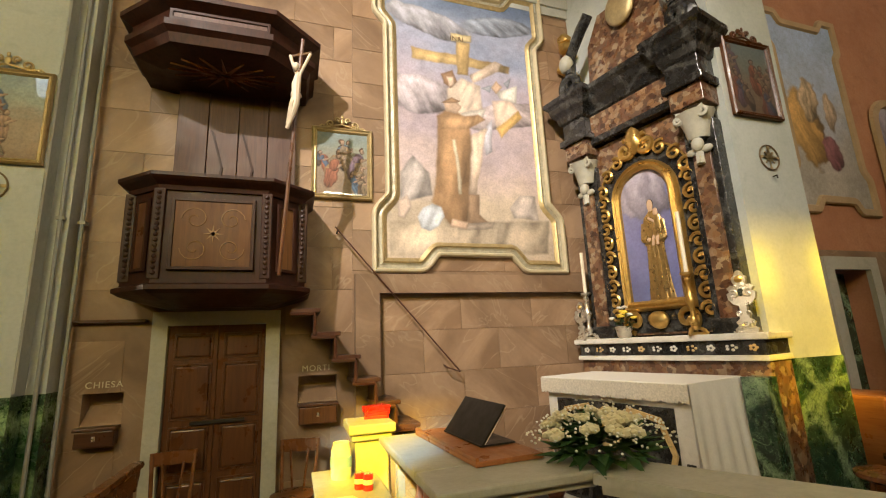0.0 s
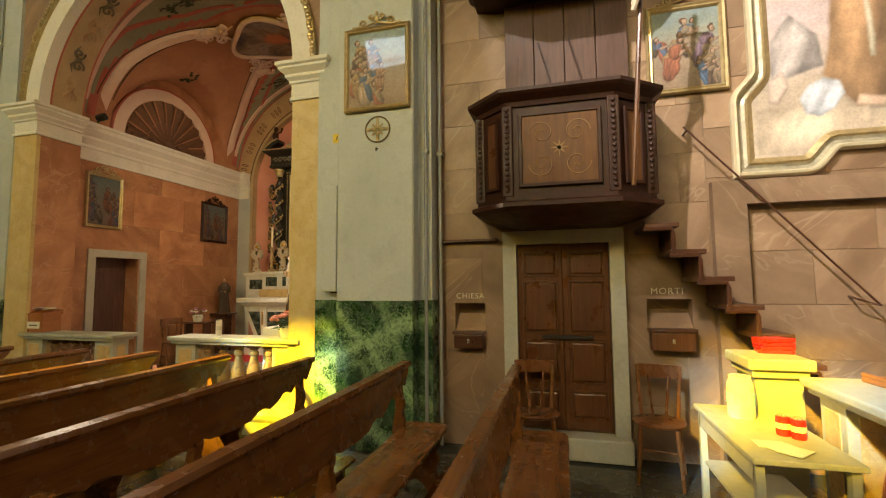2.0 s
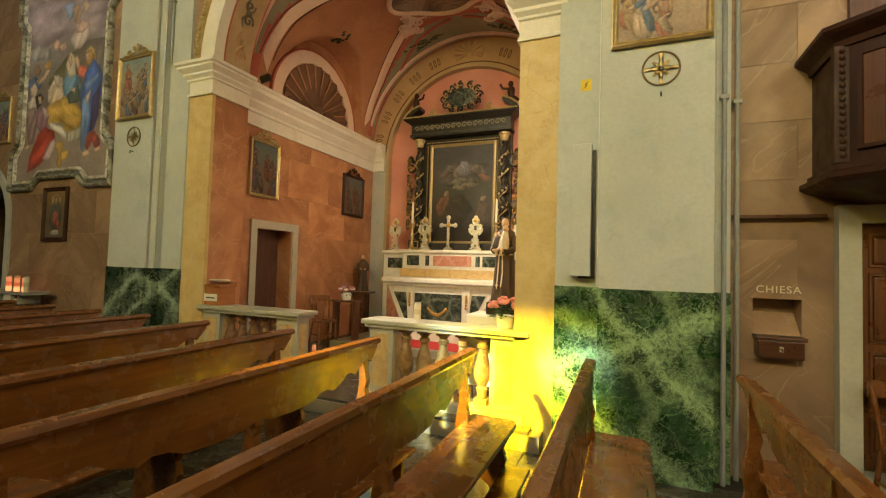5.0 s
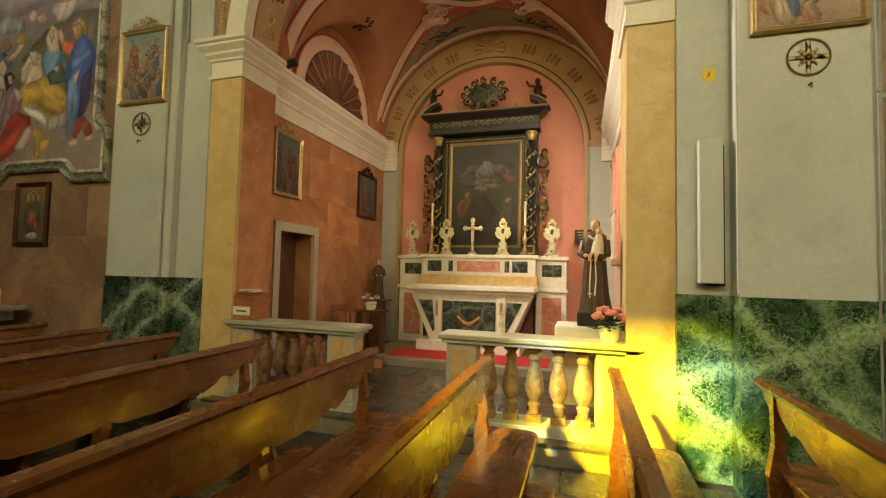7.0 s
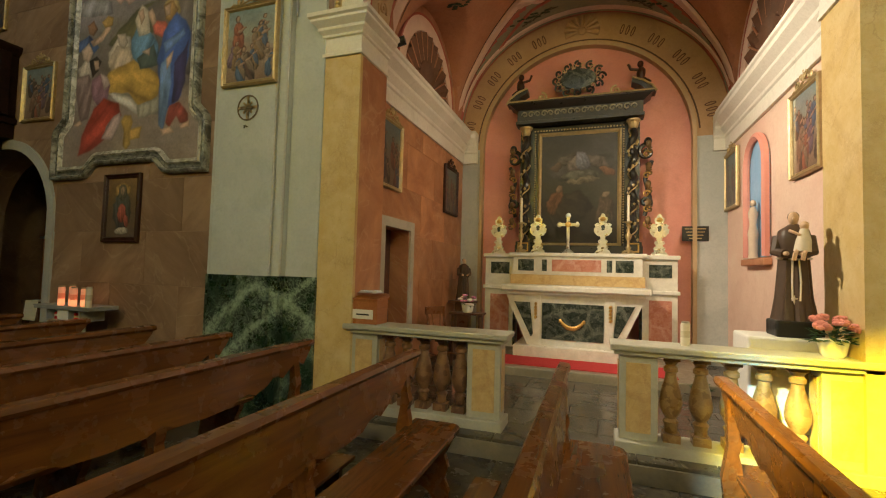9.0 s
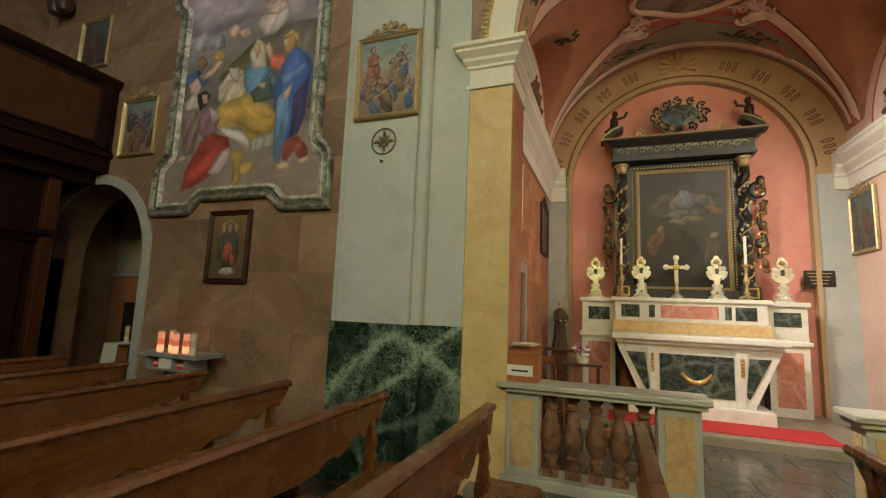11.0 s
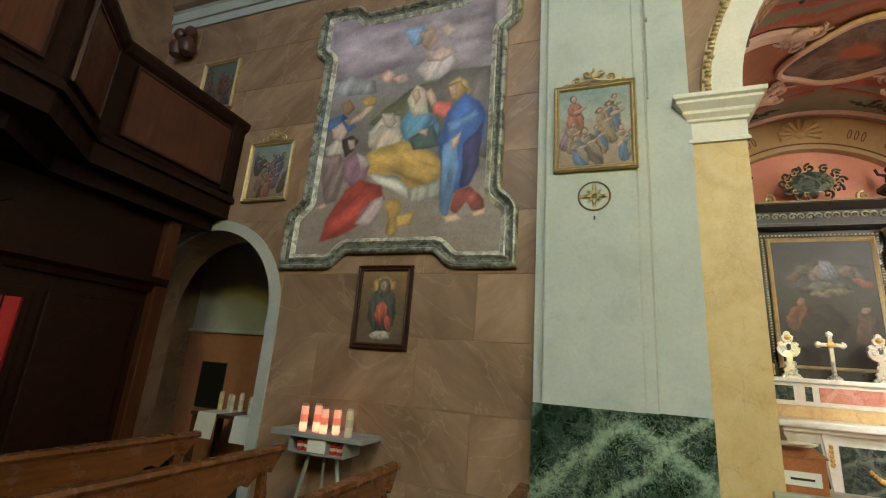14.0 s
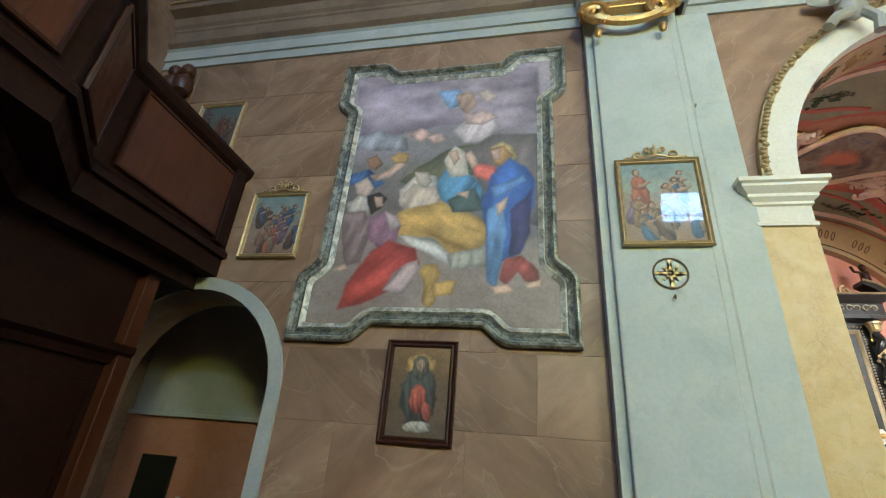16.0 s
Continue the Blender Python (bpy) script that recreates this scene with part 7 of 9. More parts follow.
def reliquary(m):
    th = thing("reliquary", m, "ornate silvered reliquary with a gilt crown on the altar ledge", "reliquary", "silver reliquaries on the altar")
    out = REL + [(-x, z) for x, z in REL[::-1]]
    part("board", prism(out, "y", -0.02, 0.02), SILVER, th)
    bm = bmesh.new()
    for s in (-1, 1):
        tube(spiral(s * 0.07, 0.4, 0.05, 1.2, 1.0, s, -0.025, 14), 0.011, 5, bm=bm)
        tube(spiral(s * 0.05, 0.06, 0.035, 1.2, 1.0, s, -0.025, 12), 0.009, 5, bm=bm)
        tube(spiral(s * 0.04, 0.2, 0.03, 1.2, -1.0, s, -0.025, 12), 0.008, 5, bm=bm)
    part("relief", bm, SILVER, th)
    part("relic_window", blob(0, -0.02, 0.42, 0.035, 0.012, 0.045), DARKGREEN, th, "small dark oval window")
    part("crown", blob(0, -0.01, 0.56, 0.05, 0.03, 0.045, rough=0.3), GOLD, th, "gilt crown")
    part("foot", box(-0.12, 0.12, -0.05, 0.05, 0, 0.02, 0.005), SILVER, th)
    return th


rl = reliquary(pose(-6.97, 8.62, 1.845))
for x, y, z in ((-6.29, 8.56, 1.86), (-5.26, 8.56, 1.86), (-4.43, 8.62, 1.845)):
    copy_thing(rl, pose(x, y, z))
for x in (-6.58, -4.88):
    candlestick(pose(x, 8.58, 1.86), 0.52, 0.42, GOLDF, "gilt candlestick with a tall white candle on the altar", "altar candlesticks")
cx = thing("altar_cross", pose(-5.8, 8.54, 1.86), "silvered altar cross with a gilt centre on a foot", "cross")
part("foot", lathe([(0.09, 0), (0.08, 0.03), (0.03, 0.07), (0.022, 0.2), (0.03, 0.23), (0.015, 0.26)], 12), SILVER, cx, "", True)
bm = box(-0.026, 0.026, -0.014, 0.014, 0.24, 0.6, 0.005)
box(-0.13, 0.13, -0.014, 0.014, 0.45, 0.5, 0.005, bm)
for x, z in ((-0.14, 0.475), (0.14, 0.475), (0, 0.62)):
    blob(x, 0, z, 0.045, 0.016, 0.045, bm, 2, 0.2)
part("cross", bm, SILVER, cx)
part("centre_boss", blob(0, -0.012, 0.475, 0.05, 0.014, 0.05, sub=2, rough=0.2), GOLD, cx, "gilt rays at the crossing")

# plaque, window niche and spot lamps of the chapel
pl = thing("wall_plaque", pose(-3.87, APY, 2.22), "black plaque with three unreadable pale lines", "plaque")
part("plate", box(-0.19, 0.19, -0.015, 0, -0.12, 0.12, 0.006), BLACK, pl)
for k in range(4):
    part("text_line", box(-0.15 + 0.02 * k, 0.15 - 0.02 * k, -0.018, -0.014, 0.07 - 0.05 * k, 0.082 - 0.05 * k), GOLDF, pl)
wn_ = thing("statue_niche", pose(CHX1, 7.5, 0), "tall pink-framed niche with a pale blue back", "niche", kind="structure")
sh = [(-0.36, 1.8)] + [(0.36 * math.cos(radians(a)) * -1, 2.95 + 0.36 * math.sin(radians(a))) for a in range(0, 181, 15)] + [(0.36, 1.8)]
BLUEP = plaster("pale_blue_paint", (0.25, 0.45, 0.72), (0.34, 0.54, 0.8), (0.2, 0.36, 0.6))
part("blue_back", prism(sh, "x", -0.01, 0.004), BLUEP, wn_, "pale blue painted back")
part("niche_frame", sweep([(-0.02, y, z) for y, z in sh], [(-0.04, 0), (0.05, 0), (0.05, 0.05), (0.0, 0.07), (-0.04, 0.03)], False, (-1, 0, 0)), PINK, wn_, "pink moulded frame")
part("niche_sill", box(-0.1, 0.0, -0.44, 0.44, 1.69, 1.78, 0.02), TERRA, wn_)
bm = lathe([(0.06, 0), (0.05, 0.04), (0.05, 0.2), (0.06, 0.3), (0.036, 0.42), (0.055, 0.56), (0.03, 0.64)], 10)
blob(0, 0, 0.69, 0.035, 0.035, 0.045, bm)
blob(0, 0.05, 0.5, 0.03, 0.03, 0.05, bm, 2)
fig = solid("niche_statuette", moved(bm, Matrix.Translation((CHX1 - 0.085, 7.46, 1.78))), plain("pale_plaster_figure", (0.6, 0.46, 0.34), 0.6), "small pale plaster statuette in the niche", "statuette", smooth=True)
for x, s in ((CHX1 - 0.16, -1), (CHX0 + 0.16, 1)):
    th = thing("spot_lamp", pose(x, 5.62, ARZ + 0.01), "small black spot lamp on the chapel cornice", "lamp", "chapel spot lamps")
    part("housing", tube([(0, 0, 0.1), (s * 0.12, 0.02, 0.13)], 0.055, 12), BLACK, th, "", True)
    part("bracket", tube([(0, 0, 0), (0, 0, 0.1)], 0.012, 6), BLACK, th)


# ---- figures ----
HAIR = plain("dark_hair_paint", (0.05, 0.03, 0.02), 0.6)


def robed(name, m, h, robe, head, label, category, child=False, extra=None):
    """A plain robed statue as one mesh, about h high."""
    bm = bmesh.new()
    segs = 28
    prof = [(0.2, 0.0), (0.19, 0.04), (0.165, 0.2), (0.15, 0.4), (0.14, 0.55), (0.15, 0.66), (0.165, 0.74), (0.14, 0.82), (0.07, 0.86), (0.045, 0.875)]
    rings = []
    for r, z in prof:
        ring = []
        for i in range(segs):
            a = 2 * math.pi * i / segs
            fold = 1 + 0.14 * (1 - z) * math.sin(a * 9 + 2 * z) + 0.04 * math.sin(a * 5)
            ring.append(bm.verts.new((0.8 * r * fold * math.cos(a) * h, r * fold * 0.68 * math.sin(a) * h, z * h)))
        rings.append(ring)
    for lo, hi in zip(rings, rings[1:]):
        for i in range(segs):
            bm.faces.new((lo[i], lo[(i + 1) % segs], hi[(i + 1) % segs], hi[i]))
    bm.faces.new(rings[0][::-1])
    bm.faces.new(rings[-1])
    for s in (-1, 1):
        tube([(s * 0.115 * h, 0, 0.76 * h), (s * 0.135 * h, -0.04 * h, 0.62 * h), (s * 0.06 * h, -0.13 * h, 0.6 * h)], 0.045 * h, 8, bm=bm)
    n0 = len(bm.faces)
    blob(0, -0.012 * h, 0.93 * h, 0.042 * h, 0.05 * h, 0.06 * h, bm, 3)
    blob(0, -0.062 * h, 0.925 * h, 0.009 * h, 0.012 * h, 0.018 * h, bm, 1)
    for s in (-1, 1):
        blob(s * 0.055 * h, -0.15 * h, 0.6 * h, 0.026 * h, 0.03 * h, 0.022 * h, bm, 2)
    tube([(0, 0, 0.85 * h), (0, -0.005 * h, 0.9 * h)], 0.032 * h, 8, bm=bm)
    if child:
        blob(0.075 * h, -0.12 * h, 0.85 * h, 0.036 * h, 0.038 * h, 0.043 * h, bm, 2)
        tube([(0.05 * h, -0.16 * h, 0.76 * h), (0.0, -0.15 * h, 0.79 * h), (-0.03 * h, -0.1 * h, 0.81 * h)], 0.014 * h, 6, bm=bm)
        for q in (0.03, 0.09):
            tube([(q * h, -0.15 * h, 0.64 * h), (q * h - 0.02 * h, -0.2 * h, 0.6 * h), (q * h - 0.03 * h, -0.19 * h, 0.54 * h)], 0.018 * h, 6, bm=bm)
    bm.faces.ensure_lookup_table()
    for f in bm.faces[n0:]:
        f.material_index = 1
    n1 = len(bm.faces)
    blob(0, 0.014 * h, 0.945 * h, 0.047 * h, 0.048 * h, 0.05 * h, bm, 2)
    bm.faces.ensure_lookup_table()
    for f in bm.faces[n1:]:
        f.material_index = 3
    n2 = len(bm.faces)
    if child:
        tube([(0.06 * h, -0.13 * h, 0.62 * h), (0.07 * h, -0.13 * h, 0.72 * h), (0.075 * h, -0.12 * h, 0.82 * h)], 0.06 * h, 10, bm=bm, taper=[1.1, 0.95, 0.5])
        blob(0.0, -0.17 * h, 0.2 * h, 0.03 * h, 0.008 * h, 0.008 * h, bm, 1)
        blob(0.0, -0.17 * h, 0.19 * h, 0.008 * h, 0.008 * h, 0.045 * h, bm, 1)
    tube([(0.13 * h, -0.03 * h, 0.56 * h), (0.0, -0.105 * h, 0.55 * h), (-0.13 * h, -0.03 * h, 0.56 * h)], 0.01 * h, 5, bm=bm)
    for q in (-0.01, 0.035):
        tube([(q * h, -0.115 * h, 0.55 * h), (q * h * 1.4, -0.125 * h, 0.35 * h), (q * h * 1.2, -0.15 * h, 0.18 * h)], 0.008 * h, 5, bm=bm)
    bm.faces.ensure_lookup_table()
    for f in bm.faces[n2:]:
        f.material_index = 2
    ob = solid(name, bm, [robe, head, extra or robe, HAIR], label, category, smooth=True)
    ob.matrix_world = m
    return ob


HABIT = plain("brown_habit_paint", (0.07, 0.04, 0.022), 0.5, 0, 0.4, 10, 0.2)
FLESH = plain("flesh_paint", (0.6, 0.4, 0.25), 0.45, 0, 0.2)
ROPE = plain("pale_painted_cloth", (0.62, 0.54, 0.42), 0.6)
st = thing("side_table", pose(-3.86, 5.3, 0), "small table under a yellowish white cloth", "table")
part("cloth", box(-0.33, 0.33, -0.17, 0.26, 0.35, 1.075, 0.02), CLOTH, st, "hanging white cloth")
for x in (-0.28, 0.28):
    for y in (-0.12, 0.2):
        part("leg", box(x - 0.02, x + 0.02, y - 0.02, y + 0.02, 0.13, 0.4), DARKW, st)
solid("statue_plinth", moved(box(-0.16, 0.16, -0.12, 0.12, 0, 0.13, 0.015), Matrix.Translation((-3.83, 5.28, 1.076))), BLACK, "black wooden plinth under the saint", "plinth")
robed("saint_statue", pose(-3.83, 5.28, 1.206, 0, 0, -18), 0.88, HABIT, FLESH, "painted statue of a brown-robed friar holding a child", "statue", True, ROPE)
th = thing("wall_console", pose(-7.5, 8.3, 0), "dark wooden stand in the chapel corner", "stand")
part("top", box(-0.22, 0.22, -0.15, 0.15, 0.98, 1.02, 0.008), DARKW, th)
part("column", box(-0.12, 0.12, -0.1, 0.1, 0.13, 0.98, 0.01), DARKW, th)
robed("small_friar_statue", pose(-7.5, 8.3, 1.02, 0, 0, 30), 0.72, HABIT, FLESH, "small dark statue of a bearded friar on a stand", "statue")


# ---- flowers and small things ----
def petal_head(bm, x, y, z, r, n=9, rnd=random):
    for k in range(n):
        a = 2 * math.pi * k / n + rnd.random()
        blob(x + r * 0.55 * math.cos(a), y + r * 0.55 * math.sin(a), z + rnd.uniform(-0.2, 0.2) * r, r * 0.5, r * 0.3, r * 0.35, bm, 1)
    blob(x, y, z + r * 0.2, r * 0.4, r * 0.4, r * 0.35, bm, 1)


def leaf(bm, x, y, z, L, w, a, up):
    d = Vector((math.cos(a), math.sin(a), up)).normalized()
    s = Vector((-math.sin(a), math.cos(a), 0))
    o = Vector((x, y, z))
    p = [o, o + d * L * 0.4 + s * w, o + d * L + Vector((0, 0, -L * 0.15)), o + d * L * 0.4 - s * w, o + d * L * 0.45 + Vector((0, 0, -w * 0.5))]
    v = [bm.verts.new(q) for q in p]
    bm.faces.new((v[0], v[1], v[4]))
    bm.faces.new((v[1], v[2], v[4]))
    bm.faces.new((v[2], v[3], v[4]))
    bm.faces.new((v[3], v[0], v[4]))


GREENL = plain("leaf_green", (0.04, 0.1, 0.03), 0.5, 0, 0.4)
PINKF = plain("pink_petals", (0.75, 0.28, 0.22), 0.7)
WHITEF = plain("white_petals", (0.82, 0.8, 0.72), 0.7)
CREAMF = plain("cream_petals", (0.72, 0.66, 0.44), 0.7)
YELF = plain("yellow_petals", (0.75, 0.55, 0.05), 0.7)
MAUVE = plain("mauve_petals", (0.5, 0.18, 0.32), 0.7)


def bouquet(name, m, spread, height, heads, petals, pot, label, leaves=60, seed=1, hr=0.04):
    th = thing(name, m, label, "flowers")
    rnd = random.Random(seed)
    if pot is not None:
        part("pot", lathe([(0.06, 0), (0.075, 0.02), (0.09, 0.1), (0.095, 0.12), (0.08, 0.125)], 14), pot, th, "", True)
    z0 = 0.1
    bm = bmesh.new()
    for k in range(leaves):
        a, q = rnd.uniform(0, 6.28), rnd.random() ** 0.5
        leaf(bm, spread * 0.6 * q * math.cos(a), spread * 0.6 * q * math.sin(a), z0 + height * (1 - q * q) * rnd.uniform(0.2, 0.8), rnd.uniform(0.5, 1.0) * spread * 0.7, spread * 0.12, a + rnd.uniform(-0.6, 0.6), rnd.uniform(-0.3, 0.9))
    part("leaves", bm, GREENL, th)
    mats = petals if isinstance(petals, list) else [petals]
    for i in range(heads):
        a, q = rnd.uniform(0, 6.28), rnd.random() ** 0.5
        bm = bmesh.new()
        petal_head(bm, spread * q * math.cos(a), spread * q * math.sin(a), z0 + height * (1 - 0.55 * q * q), hr * rnd.uniform(0.7, 1.2), 9, rnd)
        part("bloom", bm, mats[i % len(mats)], th)
    return th


bouquet("potted_flowers", pose(-3.72, 4.93, 0.985), 0.16, 0.2, 9, [PINKF], WHITEF, "pink gerberas in a pale pot on the balustrade", 70, 2, 0.055)
bouquet("flower_vase", pose(-7.1, 7.2, 0.93), 0.13, 0.15, 12, [MAUVE, WHITEF], WHITEF, "white and mauve flowers in a white pot", 40, 3, 0.045)
th = thing("flower_stand", pose(-7.1, 7.2, 0), "low dark stand for flowers", "stand")
part("top", box(-0.25, 0.25, -0.12, 0.12, 0.9, 0.93, 0.006), DARKW, th)
for x in (-0.2, 0.2):
    part("leg", box(x - 0.02, x + 0.02, -0.08, 0.08, 0.13, 0.9), DARKW, th)
bouquet("potted_plant", pose(-6.75, 6.75, 0.13), 0.12, 0.14, 0, [GREENL], TERRA, "small green plant in a terracotta pot on the floor", 40, 5)
bouquet("potted_plant", pose(-4.2, 6.8, 0.13), 0.14, 0.2, 0, [GREENL], TERRA, "small green plant in a terracotta pot on the floor", 45, 6)

GLOW = emit("candle_glow", (1.0, 0.36, 0.14), 0.3)
WARMWAX = emit("lit_wax", (1.0, 0.4, 0.2), 0.09)
RUSTP = emit("lit_printed_band", (0.8, 0.2, 0.08), 0.09)
REDGLASS = plain("red_plastic", (0.5, 0.02, 0.015), 0.25, 0, 0.1)


def votive(m, h, lit, label="tall white votive candle", r=0.03, group="votive candles"):
    th = thing("votive_candle", m, label, "candle", group)
    part("cup", lathe([(r * 0.9, 0), (r, 0.01), (r, h * 0.9), (r * 0.8, h * 0.93)], 12), WARMWAX if lit else WAX, th, "translucent cup lit from within" if lit else "", True)
    if lit:
        part("flame_glow", lathe([(r * 1.012, 0.012), (r * 1.015, h * 0.2), (r * 1.012, h * 0.42)], 12), GLOW, th, "warm glow of the flame", True)
    part("lid", lathe([(r * 0.85, h * 0.93), (r * 0.85, h), (r * 0.5, h)], 12), GOLDF if lit else SILVER, th, "", True)
    part("label_band", lathe([(r * 1.02, h * 0.35), (r * 1.02, h * 0.62)], 12), CREAM if not lit else RUSTP, th)
    return th


votive(pose(-4.66, 4.95, 0.985), 0.19, False, "pale votive candle on the balustrade", 0.035)
votive(pose(-6.95, 6.2, 0.13), 0.22, True, "small red votive light on the chapel floor", 0.03)
bx = thing("offering_box", pose(-7.47, 4.93, 0.985), "varnished wooden offering box with a white label", "box")
part("body", box(-0.15, 0.15, -0.12, 0.12, 0, 0.23, 0.008), LIGHTW, bx)
part("lid", prism([(-0.13, 0.23), (0.13, 0.23), (0.13, 0.29), (-0.13, 0.245)], "x", -0.16, 0.16), LIGHTW, bx)
part("label", box(-0.11, 0.11, -0.126, -0.12, 0.05, 0.14), CLOTH, bx, "white paper label")
part("label_text", box(-0.07, 0.07, -0.128, -0.126, 0.085, 0.1), BLACK, bx)
for k in range(4):
    solid("leaflet", moved(box(-0.1, 0.1, -0.07, 0.07, 0, 0.006), Matrix.Translation((-7.47 + 0.01 * k, 4.94 - 0.012 * k, 1.281 + 0.0065 * k)) @ Matrix.Rotation(0.2 * k, 4, "Z")), CLOTH, "white paper leaflet on the offering box", "leaflet", group="leaflets on the box")
# chapel door, small chair, notices
cd = thing("door_2", pose(CHX0 - 0.3, 0, 0), "dark wooden door standing in the chapel doorway", "door", kind="structure")
part("leaf", box(-0.03, 0.03, cdoor[0], cdoor[1], 0.13, 2.06), DARKWV, cd)
part("frame", sweep([(0.3, cdoor[0] - 0.04, 0.13), (0.3, cdoor[0] - 0.04, 2.11), (0.3, cdoor[1] + 0.08, 2.11), (0.3, cdoor[1] + 0.08, 0.13)], [(-0.06, -0.03), (0.06, -0.03), (0.06, 0.03), (-0.06, 0.03)], up=(1, 0, 0)), STONE, cd, "grey stone frame")
copy_thing(chair, pose(-7.35, 6.95, 0.13, 0, 0, 60))
th = thing("cable_box", pose(-2.98, 4.72, 0), "tall narrow grey metal cover on the pillar", "cover")
part("cover", box(-0.115, 0.045, -0.12, -0.03, 1.51, 2.62, 0.006), GREENGREY, th)
# Black block shifted right and down behind the cover, standing for its shadow.
part("slot", box(-0.06, 0.075, -0.035, 0, 1.49, 2.58), BLACK, th)
th = thing("warning_sticker", pose(-3.0, 4.716, 3.16), "small square yellow warning sticker", "sticker")
part("sheet", box(-0.045, 0.045, -0.002, 0, -0.05, 0.05), YELF, th)
part("symbol", prism([(-0.02, -0.03), (0.01, -0.005), (-0.005, 0.0), (0.02, 0.03), (-0.012, 0.008), (0.003, 0.003)], "y", -0.004, -0.002), BLACK, th)

# ---- side altar by the chancel ----
SA = pose(3.705, 3.813, 0, 0, 0, -76.45)
sa = thing("side_altar", SA, "tall black and red marble side altar with a gilt arched frame", "altar")
part("base", box(-1.0, 1.0, -0.15, 0.25, 0, 1.42, 0.008), BREC, sa)
part("corner_block", box(0.82, 1.02, -0.32, -0.14, 0.0, 1.3, 0.008), GREENM, sa)
part("predella_foot", box(-1.02, 1.02, -0.2, 0.25, 1.42, 1.47, 0.008), ALTARW, sa)
part("inlay_band", box(-1.0, 1.0, -0.17, 0.25, 1.47, 1.6, 0.004), BLACKM, sa, "black band with white inlaid flowers")
for k in range(11):
    bm = bmesh.new()
    x = -0.9 + 0.18 * k
    for q in range(5):
        a = 2 * math.pi * q / 5
        blob(x + 0.026 * math.cos(a) * (1.6 if k % 2 else 1), -0.172, 1.535 + 0.02 * math.sin(a), 0.018, 0.006, 0.014, bm, 1)
    part("inlay_flower", bm, YSTONE if k % 3 == 1 else ALTARW, sa)
part("shelf", box(-1.05, 1.05, -0.22, 0.25, 1.6, 1.66, 0.014), ALTARW, sa)
table = part("table", box(-0.76, 0.76, -1.0, -0.2, 0.0, 1.28, 0.01), ALTARW, sa)
part("front_panel", box(-0.62, 0.62, -1.02, -0.998, 0.2, 1.1, 0.005), BLACKM, table, "black front with inlaid scrolls")
for s in (-1, 1):
    part("scroll_border", sweep([(s * 0.6, -1.03, 0.25), (s * 0.52, -1.03, 0.5), (s * 0.6, -1.03, 0.75), (s * 0.5, -1.03, 1.0), (s * 0.2, -1.03, 1.06)], [(-0.025, 0), (0.025, 0), (0.02, 0.012), (-0.02, 0.012)], up=(0, -1, 0)), YSTONE, table)
    part("side_inlay", box(s * 0.7 - 0.035, s * 0.7 + 0.035, -1.012, -0.998, 0.3, 0.7, 0.003), BLACKM, table)
bm = lathe([(0.13, 0), (0.15, 0.015), (0.12, 0.03)], 20)
part("medallion", moved(bm, Matrix.Translation((0, -1.02, 0.88)) @ Matrix.Rotation(radians(90), 4, "X") @ Matrix.Diagonal((1, 1.3, 1, 1))), YSTONE, table, "pale oval medallion")
part("back_panel", box(-0.84, 0.84, 0.05, 0.4, 1.66, 4.25), BLACKM, sa)
part("frame_field", box(-0.62, 0.62, 0.0, 0.06, 1.68, 4.0), BREC, sa)
arched = [(-0.58, 1.7)] + [(-0.58 * math.cos(radians(a)), 3.22 + 0.58 * math.sin(radians(a))) for a in range(0, 181, 10)] + [(0.58, 1.7)]
part("arched_field", prism(arched, "y", -0.014, 0.0), BLACKM, sa, "black arched field round the gilt frame")
part("gilt_line", sweep([(x, -0.014, z) for x, z in arched], [(-0.014, 0), (0.014, 0), (0.008, 0.02), (-0.008, 0.02)], False, (0, -1, 0)), GOLD, sa, "thin gilt border of the arched field")
# gilt arched frame
ain = [(-0.36, 1.98)] + [(-0.36 * math.cos(radians(a)), 3.2 + 0.36 * math.sin(radians(a))) for a in range(0, 181, 12)] + [(0.36, 1.98)]
SKYB = painted("painted_blue_niche", ((0.0, (0.12, 0.14, 0.3)), (0.5, (0.2, 0.2, 0.42)), (1.0, (0.26, 0.26, 0.42))), [(0.0, 0.3, 0.2, 0.2, 0, (0.4, 0.36, 0.44))], 0.8, 0.06)
ob = canvas(SKYB, 0.76, 1.62, 0.02, sa, [(x, z - 2.77) for x, z in ain], label="dark blue painted niche behind glass")
ob.location = (0, -0.005, 2.77)
fsec = [(-0.05, 0), (0.06, 0), (0.06, 0.05), (0.03, 0.08), (0.0, 0.05), (-0.02, 0.07), (-0.05, 0.03)]
part("gilt_arch", sweep([(x, -0.01, z) for x, z in ain], fsec, True, (0, -1, 0)), GOLD, sa, "bright gilt arched frame", True)
for s in (-1, 1):
    for k in range(9):
        part("gilt_scroll", tube(spiral(s * 0.53, 1.9 + 0.17 * k, 0.085, 1.3, 1.2 * (k % 2), s if k % 2 else -s, -0.04, 16), 0.021, 5), GOLD, sa, "carved gilt scroll", True)
    for k in range(4):
        a = radians(20 + 20 * k)
        part("gilt_scroll", tube(spiral(s * 0.55 * math.cos(a), 3.2 + 0.55 * math.sin(a), 0.085, 1.3, a, s, -0.04, 16), 0.021, 5), GOLD, sa, "carved gilt scroll", True)
bm = bmesh.new()
